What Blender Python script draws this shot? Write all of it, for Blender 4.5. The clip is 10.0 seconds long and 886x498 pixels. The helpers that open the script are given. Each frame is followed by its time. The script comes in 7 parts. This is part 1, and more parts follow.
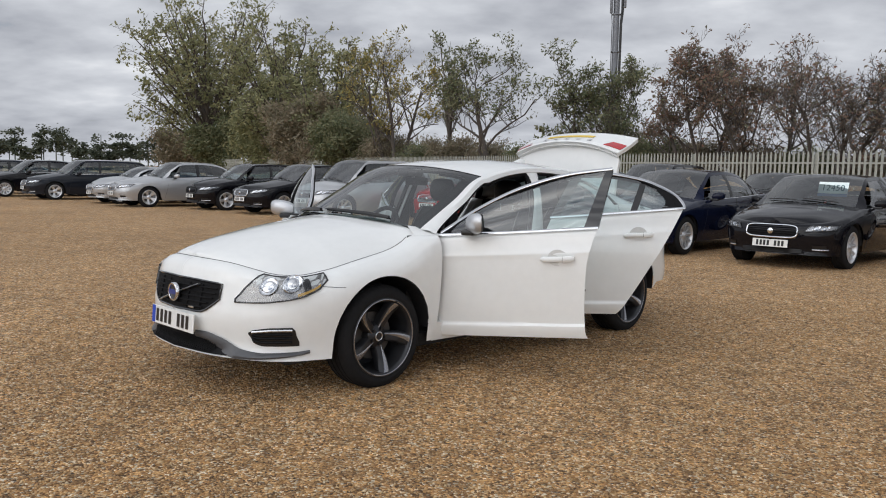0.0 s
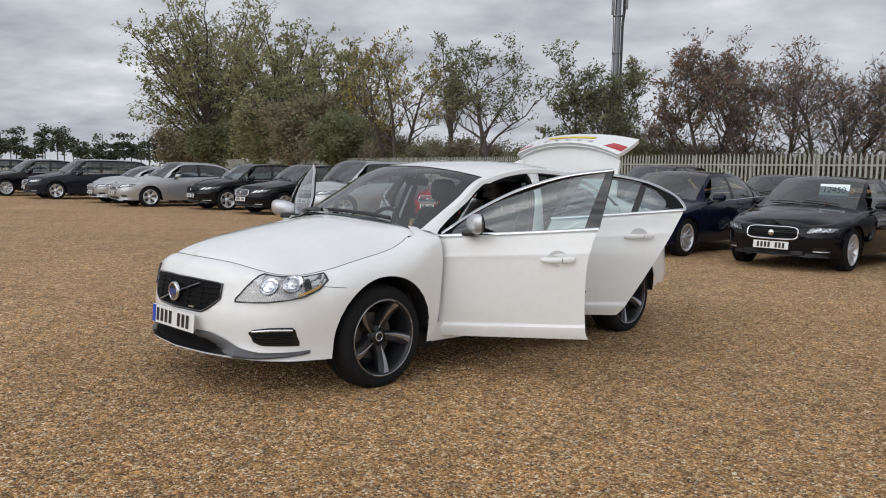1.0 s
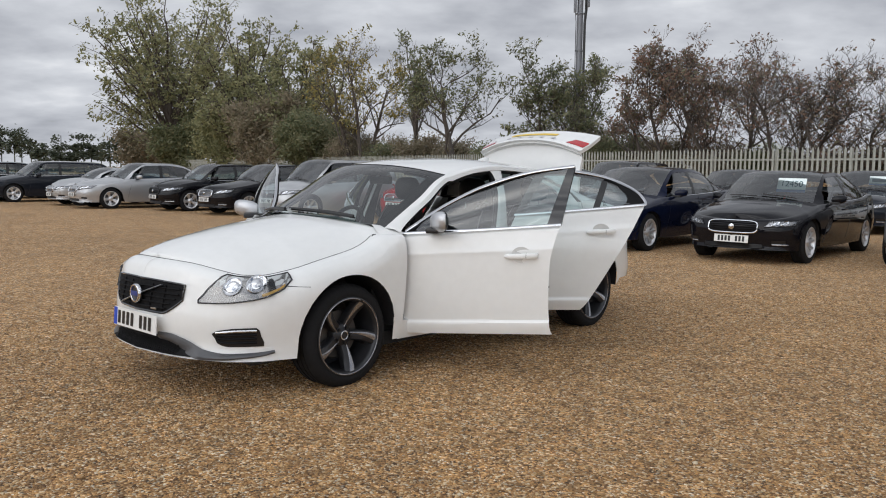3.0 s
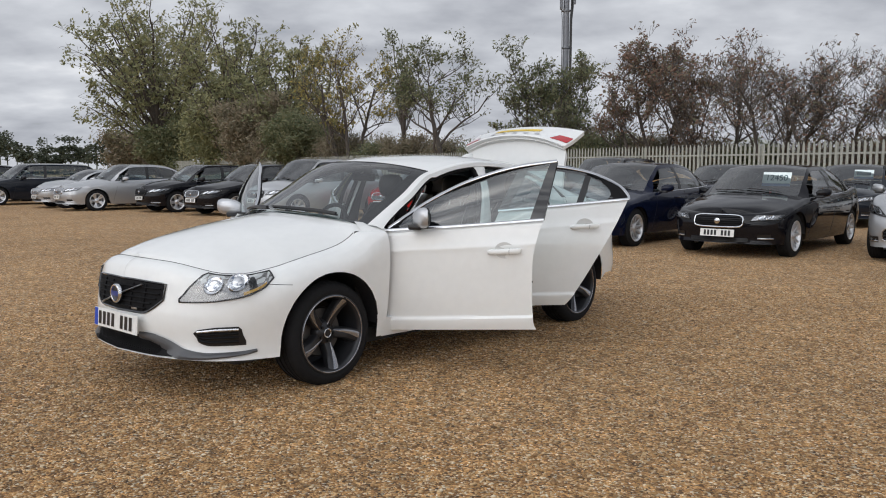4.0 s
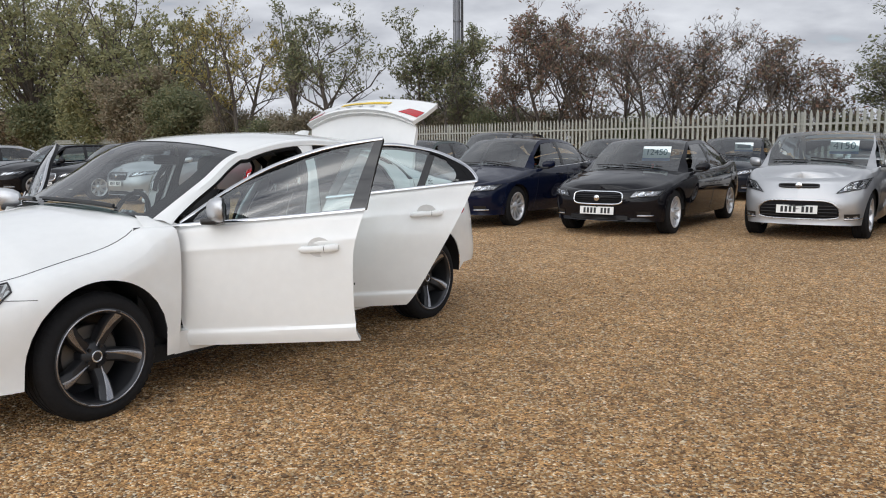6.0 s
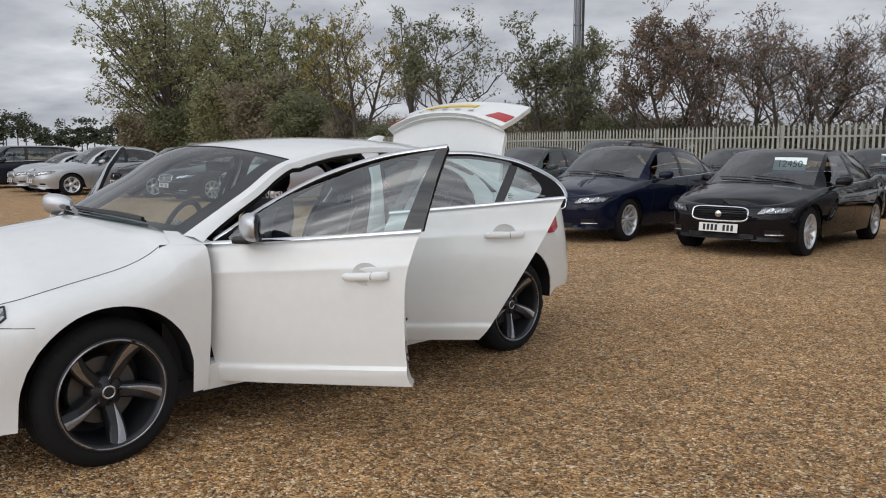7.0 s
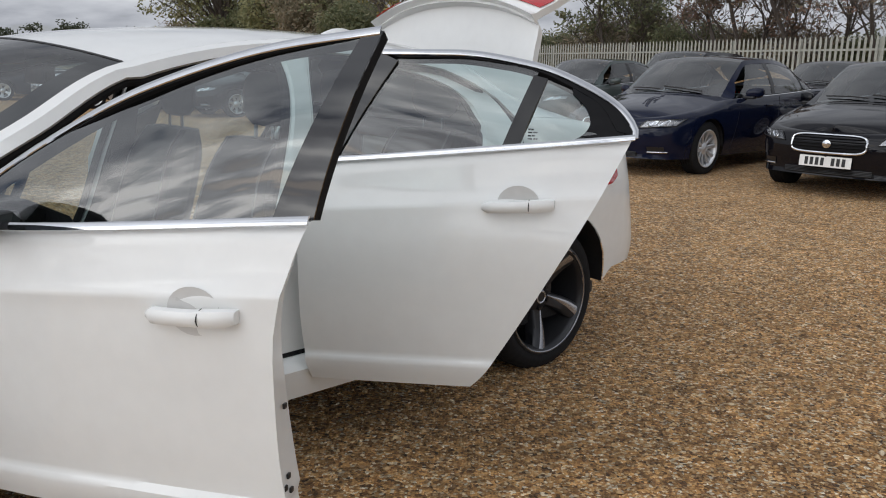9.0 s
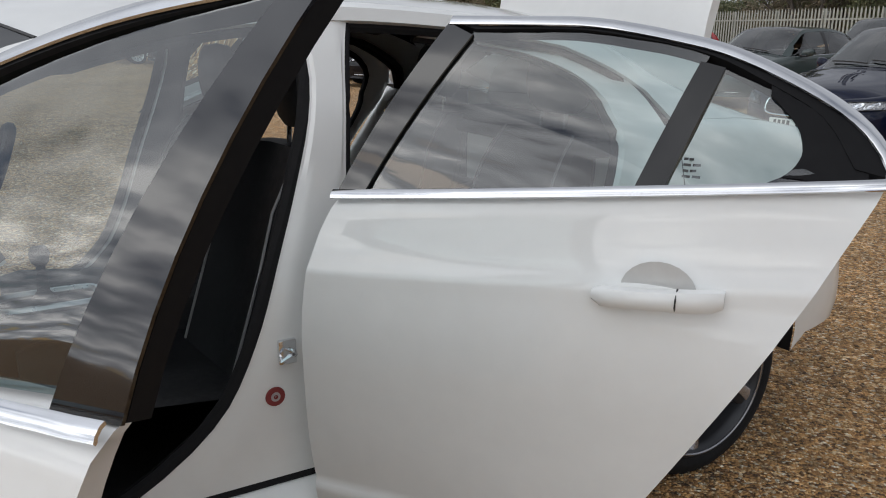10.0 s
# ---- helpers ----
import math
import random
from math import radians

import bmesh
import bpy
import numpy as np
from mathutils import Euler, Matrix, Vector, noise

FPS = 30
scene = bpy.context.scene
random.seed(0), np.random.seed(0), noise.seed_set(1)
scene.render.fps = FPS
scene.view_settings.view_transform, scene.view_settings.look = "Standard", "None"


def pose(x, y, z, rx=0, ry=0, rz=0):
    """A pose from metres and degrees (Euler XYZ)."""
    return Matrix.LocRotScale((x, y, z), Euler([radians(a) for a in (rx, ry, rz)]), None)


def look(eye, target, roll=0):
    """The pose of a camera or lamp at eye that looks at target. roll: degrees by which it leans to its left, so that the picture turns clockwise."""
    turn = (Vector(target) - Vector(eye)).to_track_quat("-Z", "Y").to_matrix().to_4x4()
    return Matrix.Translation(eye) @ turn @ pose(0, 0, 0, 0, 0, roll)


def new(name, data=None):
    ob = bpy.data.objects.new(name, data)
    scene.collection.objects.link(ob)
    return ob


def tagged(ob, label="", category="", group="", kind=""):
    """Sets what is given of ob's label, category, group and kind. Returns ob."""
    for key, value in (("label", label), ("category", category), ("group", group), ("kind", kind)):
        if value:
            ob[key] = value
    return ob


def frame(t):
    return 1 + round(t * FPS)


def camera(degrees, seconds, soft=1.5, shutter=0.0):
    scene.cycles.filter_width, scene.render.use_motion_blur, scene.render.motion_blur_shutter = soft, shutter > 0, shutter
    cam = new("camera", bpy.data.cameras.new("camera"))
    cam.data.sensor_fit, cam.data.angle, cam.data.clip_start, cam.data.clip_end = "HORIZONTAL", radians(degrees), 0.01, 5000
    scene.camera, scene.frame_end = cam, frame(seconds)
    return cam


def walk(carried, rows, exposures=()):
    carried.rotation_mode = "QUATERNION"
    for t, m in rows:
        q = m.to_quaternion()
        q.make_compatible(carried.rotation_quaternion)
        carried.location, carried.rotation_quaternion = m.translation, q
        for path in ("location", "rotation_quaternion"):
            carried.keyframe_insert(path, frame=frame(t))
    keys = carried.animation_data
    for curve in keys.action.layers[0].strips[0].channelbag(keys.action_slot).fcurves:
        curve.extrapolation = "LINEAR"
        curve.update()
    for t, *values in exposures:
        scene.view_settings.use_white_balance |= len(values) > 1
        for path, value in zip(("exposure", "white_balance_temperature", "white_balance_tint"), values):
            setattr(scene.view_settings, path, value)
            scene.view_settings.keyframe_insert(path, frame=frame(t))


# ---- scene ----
cam = camera(57.7, 10.0, soft=1.05)
PATH = [
    (0, (0.147, 0.352, 1.35), (0.142, 2.343, 1.156), 1.1),
    (0.5, (0.146, 0.352, 1.348), (0.138, 2.343, 1.156), 1.2),
    (1, (0.149, 0.351, 1.348), (0.142, 2.342, 1.156), 1.3),
    (1.5, (0.15, 0.346, 1.349), (0.15, 2.336, 1.158), 1.3),
    (2, (0.153, 0.33, 1.347), (0.197, 2.321, 1.158), 1.4),
    (2.5, (0.162, 0.329, 1.349), (0.222, 2.319, 1.156), 1.1),
    (4, (0.212, 0.343, 1.329), (0.312, 2.331, 1.131), 0.1),
    (4.5, (0.289, 0.413, 1.319), (0.479, 2.391, 1.09), 0.4),
    (5, (0.407, 0.697, 1.338), (0.924, 2.61, 1.074), 2.5),
    (5.5, (0.589, 0.897, 1.339), (1.051, 2.825, 1.073), 0.6),
    (7, (1.105, 1.849, 1.36), (1.153, 3.834, 1.118), 0.2),
    (7.5, (1.206, 2.295, 1.342), (1.199, 4.271, 1.028), -0.8),
    (8, (1.32, 2.777, 1.344), (1.299, 4.714, 0.85), -2.0),
    (8.5, (1.384, 3.304, 1.322), (1.331, 5.248, 0.855), 0.6),
    (9, (1.426, 3.811, 1.315), (1.337, 5.758, 0.867), 0.6),
    (9.5, (1.513, 4.337, 1.309), (1.212, 6.259, 0.844), -0.1),
    (10, (1.505, 4.831, 1.333), (1.031, 6.701, 0.808), 0.6),
]
walk(cam, [(t, look(eye, target, roll)) for t, eye, target, roll in PATH],
     exposures=[(0.0, -0.02), (4.0, -0.02), (5.2, 0.22), (5.8, 0.22), (7.2, -0.08), (8.5, 0.08), (9.2, -0.15), (10.0, -0.17)])

# ---- world and sun ----
world = bpy.data.worlds.new("overcast_sky")
scene.world = world
world.use_nodes = True
SUN_EL, SUN_AZ = radians(30), radians(220)


def world_nodes():
    nt = world.node_tree
    nt.nodes.clear()
    N, L = nt.nodes.new, nt.links.new
    out, bg = N("ShaderNodeOutputWorld"), N("ShaderNodeBackground")
    sky = N("ShaderNodeTexSky")
    sky.sky_type, sky.sun_disc = "NISHITA", False
    sky.sun_elevation, sky.sun_rotation = SUN_EL, SUN_AZ
    tc, sep = N("ShaderNodeTexCoord"), N("ShaderNodeSeparateXYZ")
    L(tc.outputs["Generated"], sep.inputs[0])
    # flat cloud deck: direction divided by its height
    mx = N("ShaderNodeMath"); mx.operation = "MAXIMUM"; mx.inputs[1].default_value = 0.0
    L(sep.outputs["Z"], mx.inputs[0])
    ad = N("ShaderNodeMath"); ad.operation = "ADD"; ad.inputs[1].default_value = 0.25
    L(mx.outputs[0], ad.inputs[0])
    dv = N("ShaderNodeVectorMath"); dv.operation = "DIVIDE"
    cmb = N("ShaderNodeCombineXYZ")
    for k in range(3):
        L(ad.outputs[0], cmb.inputs[k])
    L(tc.outputs["Generated"], dv.inputs[0]); L(cmb.outputs[0], dv.inputs[1])
    # long banks across the view
    mp = N("ShaderNodeMapping")
    mp.inputs["Scale"].default_value, mp.inputs["Location"].default_value = (0.85, 1.0, 1.0), (3.1, 0.7, 0.0)
    L(dv.outputs[0], mp.inputs["Vector"])
    n1, n2 = N("ShaderNodeTexNoise"), N("ShaderNodeTexNoise")
    for n, sc, de in ((n1, 2.3, 6), (n2, 6.0, 8)):
        n.inputs["Scale"].default_value, n.inputs["Detail"].default_value = sc, de
        n.inputs["Roughness"].default_value = 0.5
        L(mp.outputs[0], n.inputs["Vector"])
    # grey bellies and bright rims
    r1 = N("ShaderNodeValToRGB")
    e = r1.color_ramp.elements
    e[0].position, e[0].color = 0.34, (0.55, 0.58, 0.66, 1)
    e[1].position, e[1].color = 0.60, (1.03, 1.07, 1.15, 1)
    for p, c in ((0.72, (1.35, 1.38, 1.44)), (0.90, (2.3, 2.3, 2.3))):
        k = e.new(p); k.color = (*c, 1)
    mixn = N("ShaderNodeMix"); mixn.inputs[0].default_value = 0.42
    L(n1.outputs["Fac"], mixn.inputs[2]); L(n2.outputs["Fac"], mixn.inputs[3])
    ct = N("ShaderNodeMapRange"); ct.clamp = False
    ct.inputs[1].default_value, ct.inputs[2].default_value, ct.inputs[3].default_value, ct.inputs[4].default_value = 0.4, 0.6, 0.415, 0.60
    L(mixn.outputs[0], ct.inputs[0])
    # the deck breaks up towards the light
    am = N("ShaderNodeMapRange")
    am.inputs[1].default_value, am.inputs[2].default_value, am.inputs[3].default_value, am.inputs[4].default_value = 0.1, -0.35, 1.0, 4.2
    L(sep.outputs["Y"], am.inputs[0])
    sb = N("ShaderNodeMath"); sb.operation = "SUBTRACT"; sb.inputs[1].default_value = 0.5
    L(ct.outputs[0], sb.inputs[0])
    wd = N("ShaderNodeMath"); wd.operation = "MULTIPLY_ADD"; wd.inputs[2].default_value = 0.5
    L(sb.outputs[0], wd.inputs[0]); L(am.outputs[0], wd.inputs[1])
    br = N("ShaderNodeMath"); br.operation = "MULTIPLY_ADD"; br.inputs[1].default_value = -0.05; br.use_clamp = False
    cl = N("ShaderNodeMath"); cl.operation = "MINIMUM"; cl.inputs[1].default_value = 0.0
    L(sep.outputs["Y"], cl.inputs[0]); L(cl.outputs[0], br.inputs[0]); L(wd.outputs[0], br.inputs[2])
    L(br.outputs[0], r1.inputs[0])
    # gaps of blue
    r2 = N("ShaderNodeValToRGB")
    r2.color_ramp.elements[0].position, r2.color_ramp.elements[1].position = 0.27, 0.40
    L(br.outputs[0], r2.inputs[0])
    gain = N("ShaderNodeVectorMath"); gain.operation = "SCALE"; gain.inputs["Scale"].default_value = CLOUD
    L(r1.outputs[0], gain.inputs[0])
    # the cloud is thinner and brighter round the hidden sun
    dt = N("ShaderNodeVectorMath"); dt.operation = "DOT_PRODUCT"
    dt.inputs[1].default_value = (math.sin(SUN_AZ) * math.cos(SUN_EL), math.cos(SUN_AZ) * math.cos(SUN_EL), math.sin(SUN_EL))
    L(tc.outputs["Generated"], dt.inputs[0])
    gw = N("ShaderNodeMapRange"); gw.interpolation_type = "SMOOTHSTEP"
    gw.inputs[1].default_value, gw.inputs[2].default_value, gw.inputs[3].default_value, gw.inputs[4].default_value = 0.2, 1.0, CLOUD * 0.95, CLOUD * 1.95
    L(dt.outputs["Value"], gw.inputs[0]); L(gw.outputs[0], gain.inputs["Scale"])
    sg = N("ShaderNodeVectorMath"); sg.operation = "SCALE"; sg.inputs["Scale"].default_value = 0.9
    L(sky.outputs[0], sg.inputs[0])
    mx2 = N("ShaderNodeMix"); mx2.data_type = "RGBA"
    L(r2.outputs[0], mx2.inputs[0]); L(sg.outputs[0], mx2.inputs[6]); L(gain.outputs[0], mx2.inputs[7])
    L(mx2.outputs[2], bg.inputs[0])
    bg.inputs[1].default_value = SKY
    L(bg.outputs[0], out.inputs[0])


CLOUD, SKY = 6.6, 0.1
world_nodes()
sun = new("sun", bpy.data.lights.new("sun", "SUN"))
sun.data.energy, sun.data.angle, sun.data.color = 0.3, radians(50), (1.0, 0.985, 0.96)
SUN_DIR = Vector((math.sin(SUN_AZ) * math.cos(SUN_EL), math.cos(SUN_AZ) * math.cos(SUN_EL), math.sin(SUN_EL)))
sun.matrix_world = look(SUN_DIR * 50, (0, 0, 0))
scene.view_settings.exposure = 0.0

# ---- materials ----
MATS = {}


def mat(name, col, rough=0.5, metal=0.0, coat=0.0, var=0.06, scale=8.0, bump=0.0, bscale=60.0, spec=0.5):
    """A plain surface with two scales of uneven tone and fine relief."""
    if name in MATS:
        return MATS[name]
    m = bpy.data.materials.new(name)
    m.use_nodes = True
    nt = m.node_tree
    N, L = nt.nodes.new, nt.links.new
    b = nt.nodes["Principled BSDF"]
    b.inputs["Metallic"].default_value, b.inputs["Coat Weight"].default_value = metal, coat
    b.inputs["Coat Roughness"].default_value, b.inputs["Specular IOR Level"].default_value = 0.03, spec
    b.inputs["Coat IOR"].default_value = 1.36 if max(col) < 0.05 else 1.5
    tc = N("ShaderNodeTexCoord")
    n1, n2 = N("ShaderNodeTexNoise"), N("ShaderNodeTexNoise")
    n1.inputs["Scale"].default_value, n2.inputs["Scale"].default_value = scale * 0.25, scale * 6
    n1.inputs["Detail"].default_value = n2.inputs["Detail"].default_value = 4
    L(tc.outputs["Object"], n1.inputs["Vector"]); L(tc.outputs["Object"], n2.inputs["Vector"])
    ad = N("ShaderNodeMath"); ad.operation = "ADD"
    L(n1.outputs["Fac"], ad.inputs[0]); L(n2.outputs["Fac"], ad.inputs[1])
    mr = N("ShaderNodeMapRange")
    mr.inputs[1].default_value, mr.inputs[2].default_value = 0.6, 1.4
    mr.inputs[3].default_value, mr.inputs[4].default_value = 1 - var, 1 + var
    L(ad.outputs[0], mr.inputs[0])
    sc = N("ShaderNodeVectorMath"); sc.operation = "SCALE"
    sc.inputs[0].default_value = col
    L(mr.outputs[0], sc.inputs["Scale"])
    L(sc.outputs[0], b.inputs["Base Color"])
    rr = N("ShaderNodeMapRange")
    rr.inputs[1].default_value, rr.inputs[2].default_value = 0.6, 1.4
    rr.inputs[3].default_value, rr.inputs[4].default_value = rough * 0.8, min(1, rough * 1.25)
    L(ad.outputs[0], rr.inputs[0]); L(rr.outputs[0], b.inputs["Roughness"])
    if bump:
        n3, bp = N("ShaderNodeTexNoise"), N("ShaderNodeBump")
        n3.inputs["Scale"].default_value, n3.inputs["Detail"].default_value = bscale, 5
        L(tc.outputs["Object"], n3.inputs["Vector"])
        bp.inputs["Strength"].default_value, bp.inputs["Distance"].default_value = bump, 0.01
        L(n3.outputs["Fac"], bp.inputs["Height"]); L(bp.outputs[0], b.inputs["Normal"])
    MATS[name] = m
    return m


def glass_mat(name, tint, gloss=1.0, rough=0.0, ior=2.8):
    """A thin pane: it lets light through tinted and mirrors by its angle."""
    if name in MATS:
        return MATS[name]
    m = bpy.data.materials.new(name)
    m.use_nodes = True
    nt = m.node_tree
    nt.nodes.clear()
    N, L = nt.nodes.new, nt.links.new
    out, tr, gl, mx, fr = (N("ShaderNodeOutputMaterial"), N("ShaderNodeBsdfTransparent"), N("ShaderNodeBsdfGlossy"),
                           N("ShaderNodeMixShader"), N("ShaderNodeFresnel"))
    tr.inputs[0].default_value = (*tint, 1)
    gl.inputs["Roughness"].default_value = rough
    gl.inputs[0].default_value = (gloss, gloss, gloss, 1)
    fr.inputs[0].default_value = ior
    L(fr.outputs[0], mx.inputs[0]); L(tr.outputs[0], mx.inputs[1]); L(gl.outputs[0], mx.inputs[2])
    L(mx.outputs[0], out.inputs[0])
    MATS[name] = m
    return m


def paint(name, col, metal=0.0, rough=0.3):
    return mat("paint_" + name, col, rough, metal, coat=1.0, var=0.03, scale=3.0, spec=0.5 if metal else 0.0)


BLACK = mat("black_trim", (0.012, 0.012, 0.013), 0.35)
RUBBER = mat("tyre_rubber", (0.013, 0.013, 0.014), 0.9, spec=0.2, bump=0.2, bscale=90)
PLASTIC = mat("dark_plastic", (0.02, 0.02, 0.022), 0.5, bump=0.1, bscale=300)
CHROME = mat("bright_chrome", (0.72, 0.73, 0.75), 0.12, 1.0)
SATIN = mat("satin_silver", (0.62, 0.63, 0.65), 0.28, 1.0)
ALLOY = mat("alloy_rim", (0.70, 0.71, 0.73), 0.35, 0.75)
GLASS = glass_mat("window_glass", (0.48, 0.61, 0.61), ior=2.05)
SCREEN = glass_mat("windscreen_glass", (0.60, 0.70, 0.70), ior=2.05)
GLASS_CAR = glass_mat("car_glass", (0.58, 0.68, 0.68), ior=1.9)
MATT = mat("matt_black", (0.008, 0.008, 0.009), 0.7, spec=0.15)
LENS = glass_mat("clear_lens", (0.95, 0.96, 0.97), ior=1.45)
RED_LENS = mat("red_lamp_lens", (0.45, 0.008, 0.012), 0.12, coat=1.0)
PLATE_W = mat("plate_white", (0.78, 0.78, 0.76), 0.4)
CABIN = mat("cabin_dark_trim", (0.018, 0.018, 0.02), 0.6, bump=0.2, bscale=200)

# ---- building helpers ----


def part(name, bm, material, parent=None, label="", smooth=True):
    """Links a bmesh as one mesh object under a thing or a part."""
    me = bpy.data.meshes.new(name)
    bmesh.ops.recalc_face_normals(bm, faces=bm.faces)
    bm.to_mesh(me)
    bm.free()
    return put(name, me, material, parent, label, smooth)


def put(name, me, material, parent=None, label="", smooth=True):
    if material and not me.materials:
        me.materials.append(material)
    if smooth and len(me.polygons):
        me.polygons.foreach_set("use_smooth", [True] * len(me.polygons))
        me.set_sharp_from_angle(angle=radians(42))
    ob = new(name, me)
    if parent:
        ob.parent = parent
    if label:
        tagged(ob, label)
    return ob


def thing(name, m, label, category, group="", kind=""):
    ob = new(name)
    ob.matrix_world = m
    return tagged(ob, label, category, group, kind)


def sheet(bm, rows, closed=False):
    """Quads between rows of points."""
    vs = [[bm.verts.new(p) for p in r] for r in rows]
    for a, b in zip(vs, vs[1:]):
        n = len(a)
        for k in range(n if closed else n - 1):
            q = (a[k], a[(k + 1) % n], b[(k + 1) % n], b[k])
            if len({v.co.to_tuple(5) for v in q}) > 2:
                try:
                    bm.faces.new(q)
                except ValueError:
                    pass
    return vs


def both(rows):
    """The rows on the other side of the car."""
    return [[(p[0], -p[1], p[2]) for p in r] for r in rows]


def solid(bm, t):
    """Gives an open sheet its thickness."""
    bmesh.ops.remove_doubles(bm, verts=bm.verts, dist=1e-5)
    bmesh.ops.recalc_face_normals(bm, faces=bm.faces)
    bmesh.ops.solidify(bm, geom=bm.faces[:], thickness=t)


def box(bm, x0, x1, y0, y1, z0, z1, r=0.0, m=None):
    g = bmesh.ops.create_cube(bm, size=1)["verts"]
    for v in g:
        v.co = Vector(((x0 + x1) / 2 + v.co.x * (x1 - x0), (y0 + y1) / 2 + v.co.y * (y1 - y0), (z0 + z1) / 2 + v.co.z * (z1 - z0)))
    if r:
        es = list({e for v in g for e in v.link_edges})
        g = bmesh.ops.bevel(bm, geom=es, offset=r, segments=2, affect="EDGES", profile=0.6)["verts"]
    if m:
        bmesh.ops.transform(bm, matrix=m, verts=g)
    return g


def lathe(bm, prof, n=40, m=None):
    """Turns a profile of (radius, y) round the y axis."""
    rows = [[(r * math.sin(2 * math.pi * k / n), y, r * math.cos(2 * math.pi * k / n)) for k in range(n)] for r, y in prof]
    vs = sheet(bm, rows, True)
    if m:
        bmesh.ops.transform(bm, matrix=m, verts=[v for r in vs for v in r])
    return vs


def tube(bm, pts, r, n=8, flat=1.0):
    """A round bar along points; r may be a list."""
    pts = [Vector(p) for p in pts]
    rows = []
    for k, p in enumerate(pts):
        d = (pts[min(k + 1, len(pts) - 1)] - pts[max(k - 1, 0)]).normalized()
        a = d.orthogonal().normalized() if abs(d.z) > 0.95 else d.cross(Vector((0, 0, 1))).normalized()
        b = d.cross(a)
        rr = r[k] if isinstance(r, (list, tuple)) else r
        rows.append([p + (a * math.cos(2 * math.pi * j / n) + b * flat * math.sin(2 * math.pi * j / n)) * rr for j in range(n)])
    vs = sheet(bm, rows, True)
    for row in (vs[0], vs[-1]):
        try:
            bm.faces.new(row)
        except ValueError:
            pass


def lerp_pts(pts, x):
    """A smooth curve through (x, value, ...) points."""
    pts = sorted(pts)
    xs = [p[0] for p in pts]
    out = []
    for c in range(1, len(pts[0])):
        ys = [p[c] for p in pts]
        if x <= xs[0]:
            out.append(ys[0]); continue
        if x >= xs[-1]:
            out.append(ys[-1]); continue
        d = [(ys[k + 1] - ys[k]) / (xs[k + 1] - xs[k]) for k in range(len(xs) - 1)]
        mm = [d[0]] + [0 if a * b <= 0 else 2 * a * b / (a + b) for a, b in zip(d, d[1:])] + [d[-1]]
        k = max(j for j in range(len(xs) - 1) if xs[j] <= x)
        h = xs[k + 1] - xs[k]
        t = (x - xs[k]) / h
        out.append(ys[k] * (1 + 2 * t) * (1 - t) ** 2 + h * mm[k] * t * (1 - t) ** 2 + ys[k + 1] * t * t * (3 - 2 * t) + h * mm[k + 1] * t * t * (t - 1))
    return out[0] if len(out) == 1 else out


def along(pts, n):
    """n points evenly along a smooth curve through points."""
    acc = [0.0]
    for a, b in zip(pts, pts[1:]):
        acc.append(acc[-1] + math.dist(a, b))
    tab = [(s, *p) for s, p in zip(acc, pts)]
    return [lerp_pts(tab, acc[-1] * k / (n - 1)) for k in range(n)]


# ---- wheels ----
WHEELS = {}


